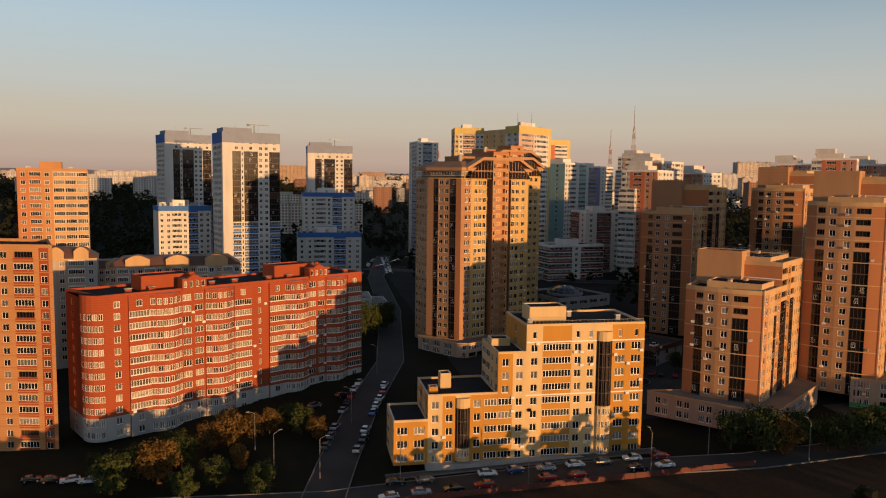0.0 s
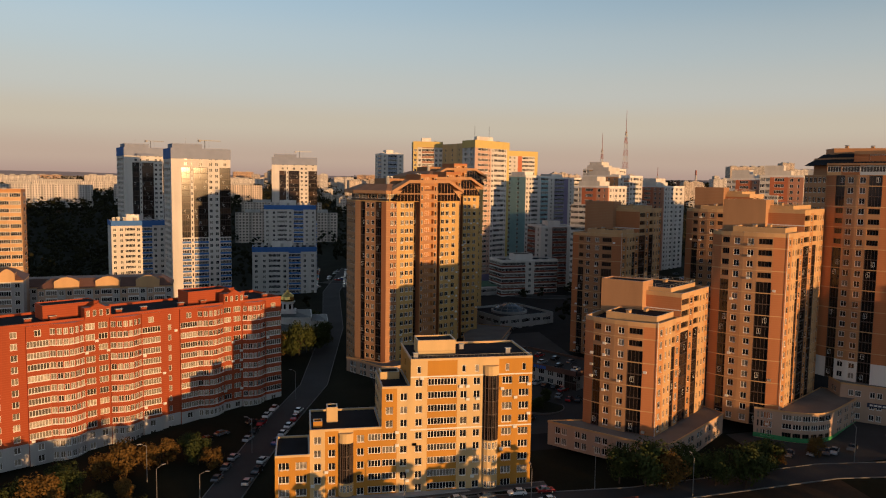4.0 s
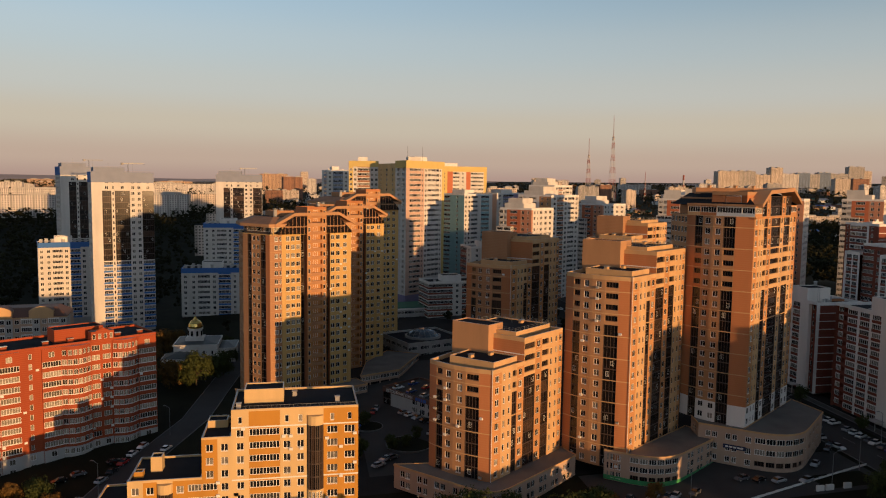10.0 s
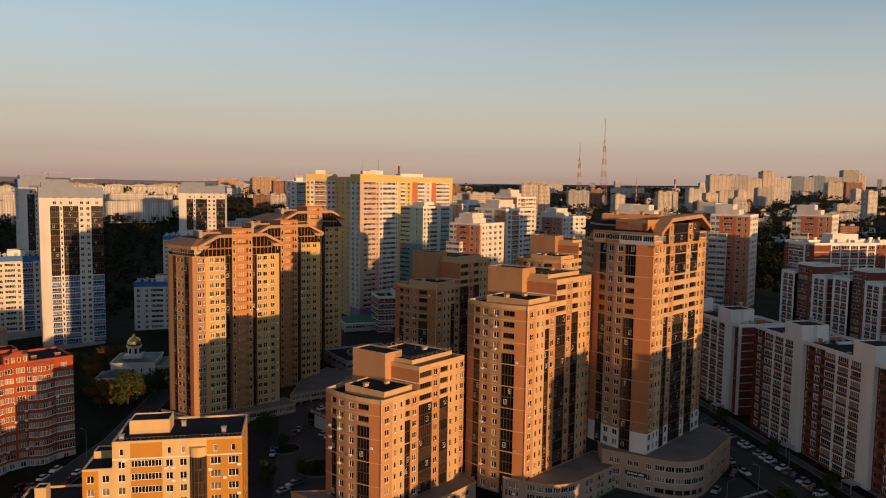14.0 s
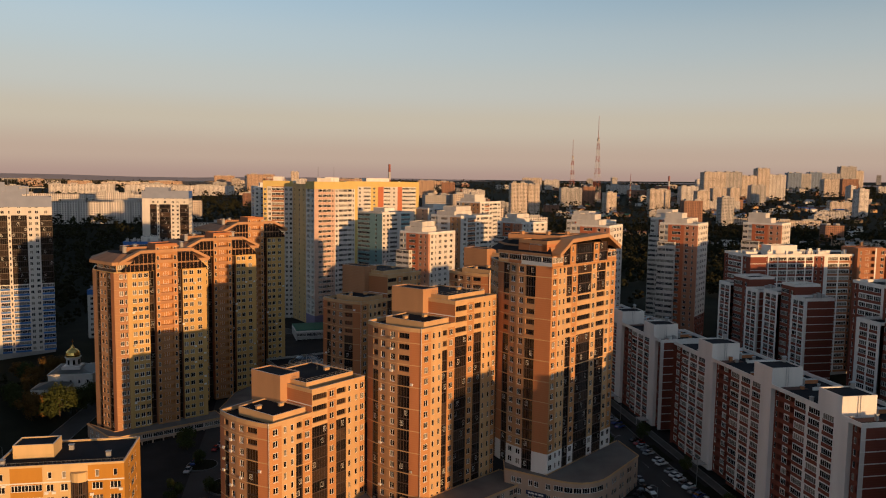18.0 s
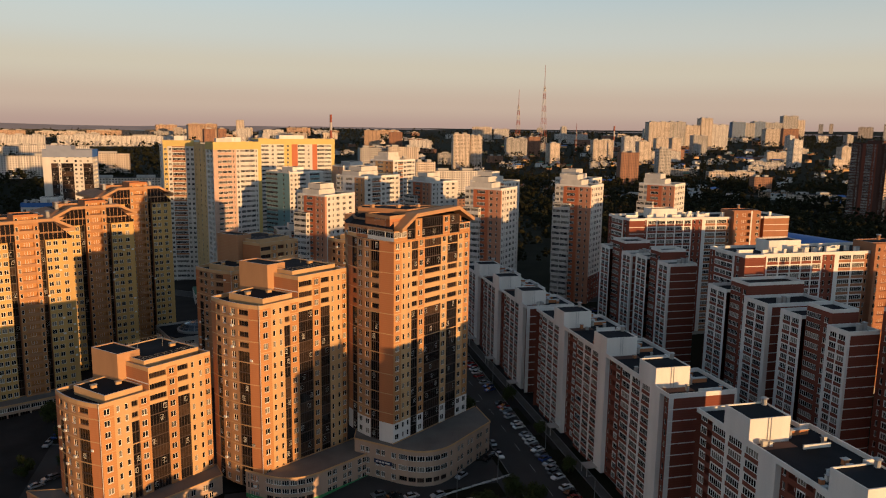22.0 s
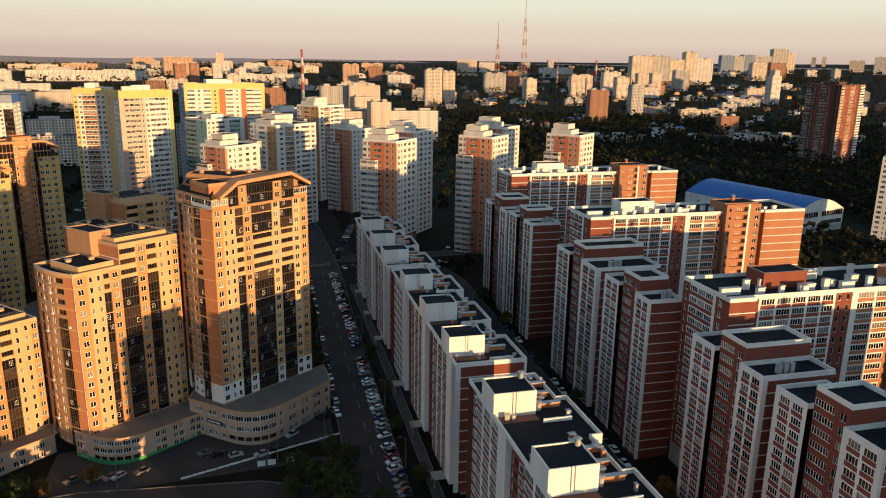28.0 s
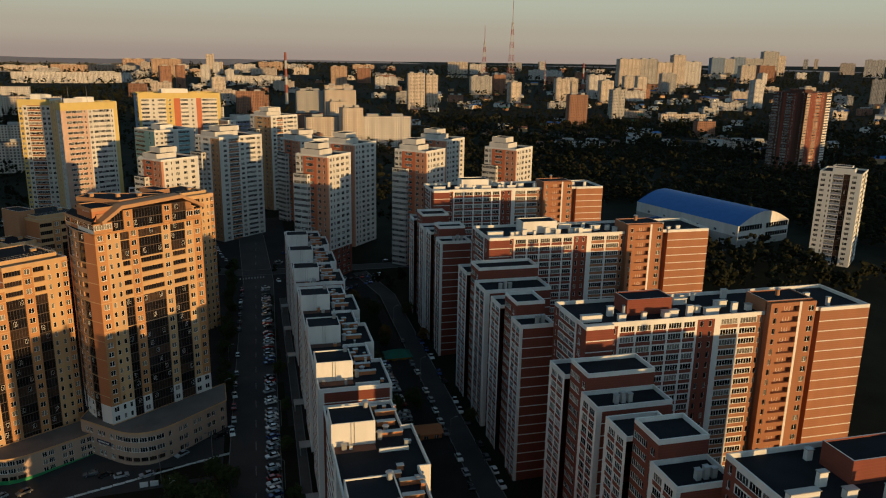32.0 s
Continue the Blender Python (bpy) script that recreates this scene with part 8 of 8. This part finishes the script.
car_row((-10, 194), (14, 214), 6, 33, 0.3)
car_row((-62, 176), (-44, 170), 4, 10, 0.2)
car_row((146, 158), (170, 156), 6, 40, 0.1, 1.2)
car_row((176, 163), (200, 156), 6, 20, 0.2, 0.6)
car_row((205, 164), (222, 178), 5, 38, 0.2, 0.4)
car_row((36, 440), (52, 520), 9, 70, 0.2, 1.5)

# ---------------- lamps, fences, kiosks ----------------
pole = Mesh()
pole.tube((0, 0, -0.2), (0, 0, 9.0), 0.11, 0.07, "lamp_metal", 7)
pole.tube((0, 0, 9.0), (1.3, 0, 9.7), 0.06, 0.05, "lamp_metal", 6)
head = Mesh()
head.box(1.2, 2.1, -0.16, 0.16, 9.62, 9.78, "lamp_metal", bottom=True)
pole_d, head_d = pole.data("pole"), head.data("lamp_head")
for x, y, r in ((4, 158, 0), (-6, 164, 30), (21, 153, 90), (47, 144, 90), (75, 144.5, 90), (92, 150, 90), (-11, 179, 200), (13, 190, 160), (24, 232, 160), (28, 290, 180), (112, 142, 90), (160, 150, 90), (202, 153, 0), (216, 160, 180), (219, 196, 0), (219.5, 226, 0), (236.5, 140, 180), (237, 176, 180), (237.5, 232, 180), (287.5, 150, 0), (288, 195, 0), (288.5, 250, 0)):
    t = thing("street_lamp", (x, y, ground_z(x, y)), "grey metal street lamp with a curved arm", "street lamp", "street lamps")
    t.rotation_euler = (0, 0, radians(r))
    for nm, me in (("pole", pole_d), ("lamp_head", head_d)):
        o = new(nm, me)
        o.parent = t
fn = thing("site_fence", (50, 142.6, ground_z(50, 142.6)), "orange-red sheet fence along the road, darkened as in shade", "fence")
for k in range(32):
    x0_, x1_ = 16 + k * 2.6, 16 + k * 2.6 + 2.52
    m = Mesh()
    za = ground_z(x0_, 142.6)
    m.box(x0_, x1_, 142.55, 142.62, za - 0.1, za + 1.3, "fence_orange_shaded")
    part("panel", m, fn)
fr2 = thing("lawn_fence", (205, 148, ground_z(205, 148)), "low pale metal fence round the grass", "fence")
for k in range(14):
    m = Mesh()
    q0, q1 = lerp((176, 150.5), (221, 163), k / 14), lerp((176, 150.5), (221, 163), (k + 0.96) / 14)
    a = math.atan2(q1[1] - q0[1], q1[0] - q0[0])
    T = Matrix.Translation((q0[0], q0[1], ground_z(*q0))) @ Matrix.Rotation(a, 4, "Z")
    m.box(0, math.hypot(q1[0] - q0[0], q1[1] - q0[1]), -0.04, 0.04, 0.1, 0.75, "trim_white", T)
    part("panel", m, fr2)
for k, x in enumerate((197.5, 200.3, 205.5)):
    m = Mesh()
    m.box(x - 1.1, x + 1.1, 151.4, 151.9, ground_z(x, 151) + 0.0, ground_z(x, 151) + 1.5, "trim_white")
    solo("concrete_block", m, "pale concrete barrier block on the grass edge", "barrier", "barrier blocks", base=(x, 151.6, ground_z(x, 151)))
B = Building("kiosk", (281, 160, -1), "small red-brown kiosk with a pitched roof", category="kiosk")
B.facade((276, 155), (286, 155), -1.4, 1, 3.2, [(1, "w", "brick_orange")] * 3)
B.facade((286, 155), (286, 161), -1.4, 1, 3.2, [(1, "w", "brick_orange")])
B.facade((286, 161), (276, 161), -1.4, 1, 3.2, [(1, "b", "brick_orange")])
B.facade((276, 161), (276, 155), -1.4, 1, 3.2, [(1, "w", "brick_orange")])
m = Mesh()
m.poly([(275.5, 154.5, 1.7), (286.5, 154.5, 1.7), (286.5, 158, 3.2), (275.5, 158, 3.2)], "brick_orange")
m.poly([(286.5, 161.5, 1.7), (275.5, 161.5, 1.7), (275.5, 158, 3.2), (286.5, 158, 3.2)], "brick_orange")
part("roof", m, B.ob)
B.done()
B = Building("pavilion", (284, 219, 0), "yellow pavilion with a dark green hipped roof", category="pavilion")
P = [(279, 215), (289, 215), (289, 222), (279, 222)]
for i in range(4):
    B.facade(P[i], P[(i + 1) % 4], -0.5, 1, 3.2, [(1, "w", "plaster_yellow")] * 3)
m = Mesh()
O = inset(P, -0.6)
for i in range(4):
    a, b = O[i], O[(i + 1) % 4]
    t0, t1 = ((282, 218.5), (286, 218.5))
    top = {0: [t1, t0], 1: [t1], 2: [t0, t1], 3: [t0]}[i]
    m.poly([(*a, 2.7), (*b, 2.7)] + [(*c, 5.0) for c in top], "roof_metal_green")
part("roof", m, B.ob, "dark green hipped roof")
B.done()
# entrance canopies along the foot of the slabs
for yy in (130, 158, 186, 226, 254, 282, 70, 98):
    m = Mesh()
    gz = ground_z(241, yy)
    m.box(241.6, 245.2, yy - 2, yy + 2, gz + 2.7, gz + 2.95, "concrete", bottom=True)
    m.box(241.8, 242.0, yy - 1.9, yy - 1.7, gz, gz + 2.7, "concrete")
    m.box(241.8, 242.0, yy + 1.7, yy + 1.9, gz, gz + 2.7, "concrete")
    solo("entrance_canopy", m, "concrete entrance canopy on two posts", "canopy", "entrance canopies", base=(243, yy, gz))


# ---------------- shops, hall and car parks behind the corner towers ----------------
def shop_building():
    z0, fh = -4.6, 3.3
    B = Building("shop_building", (104, 238, z0), "dark two-storey shop with a white lettered fascia and roof parking", category="shop")
    P = [(94.4, 247.4), (114.0, 219.0), (128.8, 229.2), (109.2, 257.6)]
    front = [(2.6, "D", "plaster_grey"), (6.5, "b", "plaster_grey"), (2.4, "W", "plaster_grey"), (2.4, "W", "plaster_grey"), (2.4, "W", "plaster_grey"), (2.4, "W", "plaster_grey"), (3.0, "D", "plaster_grey")]
    for i in range(4):
        B.facade(P[i], P[(i + 1) % 4], z0, 2, 2.55, front if i == 0 else [(2.4, "w", "plaster_grey"), (2.4, "b", "plaster_grey")] * 3)
        B.strip(P[i], P[(i + 1) % 4], z0 + 5.0, z0 + 6.7, 0.3, "roof_metal_brown")
    m = Mesh()
    m.poly([(*q, z0 + 5.9) for q in P], "asphalt")
    part("roof", m, B.ob)
    u = Vector((P[1][0] - P[0][0], P[1][1] - P[0][1])).normalized()
    n = Vector((u.y, -u.x))
    ang = math.atan2(u.y, u.x)
    for text, s0, size in (("\u0414\u0415\u0422\u0421\u041a\u0418\u0419 \u041c\u0410\u0413\u0410\u0417\u0418\u041d", 2.0, 1.35),):
        cu = bpy.data.curves.new("lettering", "FONT")
        cu.body, cu.size, cu.extrude = text, size, 0.05
        ob = new("lettering", cu)
        p = Vector(P[0]) + u * s0 + n * 0.38
        ob.parent = B.ob
        ob.matrix_basis = Matrix.Translation(-B.ob.location) @ Matrix.Translation((p.x, p.y, z0 + 5.35)) @ Matrix.Rotation(ang, 4, "Z") @ Matrix.Rotation(radians(90), 4, "X")
        cu.materials.append(MATS["trim_white"])
    for s0, s1 in ((17.2, 18.4), (18.7, 19.5), (19.8, 20.6), (20.9, 22.4)):
        m = Mesh()
        a, b = Vector(P[0]) + u * s0 + n * 0.34, Vector(P[0]) + u * s1 + n * 0.34
        m.poly([(a.x, a.y, z0 + 5.2), (b.x, b.y, z0 + 5.2), (b.x, b.y, z0 + 6.3), (a.x, a.y, z0 + 6.3)], "sign_blue")
        part("sign_bar", m, B.ob)
    B.done()
    for k in range(9):
        q = rel(P, 0.12 + 0.2 * (k % 5), 0.2 + 0.2 * (k % 5), 0.2 if k < 5 else 0.62, 0.7)[0]
        car(q[0], q[1], math.degrees(ang) + 90 + rc_.uniform(-8, 8), z0 + 5.82)


shop_building()


def dome_hall():
    B = Building("trade_hall", (126, 322, -3.4), "dark flat-roofed hall with a low glass dome", category="hall")
    P = rect_pts((112, 306), 20, 30, 28)
    for i in range(4):
        B.facade(P[i], P[(i + 1) % 4], -3.4, 2, 3.4, [(3, "L", "plaster_grey", "plaster_grey"), (1, "b", "plaster_grey")] * 5)
    B.top_off(P, 3.4, 0.9, "plaster_grey")
    c = rel(P, 0.5, 0.51, 0.5, 0.51)[0]
    ring = Mesh()
    ring.tube((*c, 3.4), (*c, 4.4), 8.4, 8.4, "concrete", 24)
    part("dome_kerb", ring, B.ob)
    n = 16
    for k in range(n):
        a, b = 2 * math.pi * k / n, 2 * math.pi * (k + 1) / n - 0.03
        m = Mesh()
        for j in range(4):
            e0, e1 = radians(10 + 20 * j), radians(10 + 20 * (j + 1) - 1.5)
            m.poly([(c[0] + 7.8 * math.cos(e) * math.cos(t), c[1] + 7.8 * math.cos(e) * math.sin(t), 3.4 + 4.2 * math.sin(e)) for t, e in ((a, e0), (b, e0), (b, e1), (a, e1))], "glass_dome")
        part("dome_pane", m, B.ob)
    inner = Mesh()
    for (r0, za), (r1, zb_) in zip(((7.6, 4.0), (6.6, 5.4), (4.6, 6.7), (1.6, 7.4)), ((6.6, 5.4), (4.6, 6.7), (1.6, 7.4), (0.1, 7.5))):
        inner.tube((*c, za), (*c, zb_), r0, r1, "zinc", 24, cap=False)
    part("dome_frame", inner, B.ob)
    B.done()


dome_hall()


def island(x, y, r, label):
    """A round planted island with a raised kerb."""
    m, n = Mesh(), 28
    z = ground_z(x, y)
    for k in range(n):
        a, b = 2 * math.pi * k / n, 2 * math.pi * (k + 1) / n
        q = [(x + rr * math.cos(t), y + rr * math.sin(t)) for rr, t in ((r, a), (r, b), (r - 0.3, b), (r - 0.3, a))]
        m.poly([(*q[0], z - 0.3), (*q[1], z - 0.3), (*q[1], z + 0.32), (*q[0], z + 0.32)], "kerb_stone")
        m.poly([(*p, z + 0.32) for p in q], "kerb_stone")
        m.poly([(*q[3], z + 0.28), (*q[2], z + 0.28), (x, y, z + 0.34)], "lawn")
    solo("traffic_island", m, label, "traffic island", "traffic islands", base=(x, y, z))


island(98, 207, 7.2, "round grassed traffic island with a pale kerb")
island(87, 225, 5.0, "smaller round grassed island with a pale kerb")
car_row((86, 192), (93, 199), 3, 40, 0.0, 0.8)
car_row((104, 214), (116, 206), 4, 60, 0.1, 0.8)
car_row((89, 236), (92, 242), 2, 80, 0.0, 0.3)
car_row((99, 236), (111, 218), 6, 35, 0.1, 0.3)
car_row((82, 212), (88, 246), 6, 80, 0.2, 0.6)
car_row((118, 204), (134, 214), 5, 120, 0.2, 0.6)
car_row((219, 345), (205, 420), 10, 95, 0.2, 0.8)
car_row((240, 326), (262, 330), 5, 100, 0.1, 0.6)
car_row((268, 305), (268, 335), 7, 5, 0.1, 0.4)
for x, y, k, sz in ((92, 203, 0, 0.5), (101, 211, 1, 0.45), (97, 205, 0, 0.4), (86, 226, 0, 0.5), (80, 240, 0, 0.8), (82, 200, 1, 0.7), (118, 214, 0, 0.6), (238, 214, 0, 0.6), (239, 186, 1, 0.5), (238, 160, 0, 0.5), (239, 132, 1, 0.6), (217, 150, 0, 0.7), (221, 143, 0, 0.8), (226, 118, 0, 0.9), (231, 110, 0, 0.9)):
    tree(x, y, k, sz, x * 0.7)


def far_cars():
    """Parked cars of the distant lots, too many and too small to tell apart."""
    rg = random.Random(8)
    m = Mesh()
    rows = [((-135 + 9 * k, 398), (-120 + 9 * k, 470), 22) for k in range(7)] + [((33, 432), (38, 540), 26), ((52, 432), (60, 540), 26), ((64, 380), (96, 392), 10), ((66, 388), (98, 400), 10), ((48, 470), (86, 540), 18), ((20, 470), (30, 490), 6), ((300, 345), (345, 330), 14), ((318, 318), (326, 290), 8), ((610, 345), (640, 390), 14), ((616, 340), (648, 386), 14), ((425, 318), (520, 338), 18), ((240, 345), (262, 430), 20), ((196, 440), (206, 520), 18), ((70, 560), (130, 570), 14)]
    for a, b, n in rows:
        d = math.degrees(math.atan2(b[1] - a[1], b[0] - a[0])) + 80
        for k in range(n):
            if rg.random() < 0.2:
                continue
            q = lerp(a, b, (k + rg.uniform(0.3, 0.7)) / n)
            T = Matrix.Translation((*q, ground_z(*q) + 0.15)) @ Matrix.Rotation(radians(d + rg.uniform(-6, 6)), 4, "Z")
            c = "car_" + rg.choice(("white", "white", "silver", "black", "black", "grey", "grey", "red", "blue"))
            m.box(-2.1, 2.1, -0.85, 0.85, 0.2, 0.9, c, T)
            lo = [(-1.7, -0.78, 0.9), (0.9, -0.78, 0.9), (0.9, 0.78, 0.9), (-1.7, 0.78, 0.9)]
            hi = [(-1.2, -0.62, 1.42), (0.25, -0.62, 1.45), (0.25, 0.62, 1.45), (-1.2, 0.62, 1.42)]
            lo, hi = [tuple(T @ Vector(p)) for p in lo], [tuple(T @ Vector(p)) for p in hi]
            for i in range(4):
                j = (i + 1) % 4
                m.poly([lo[i], lo[j], hi[j], hi[i]], "car_glass")
            m.poly(hi, c)
    solo("parked_cars", m, "rows of parked cars in the distant lots", "cars", kind="stuff")


far_cars()
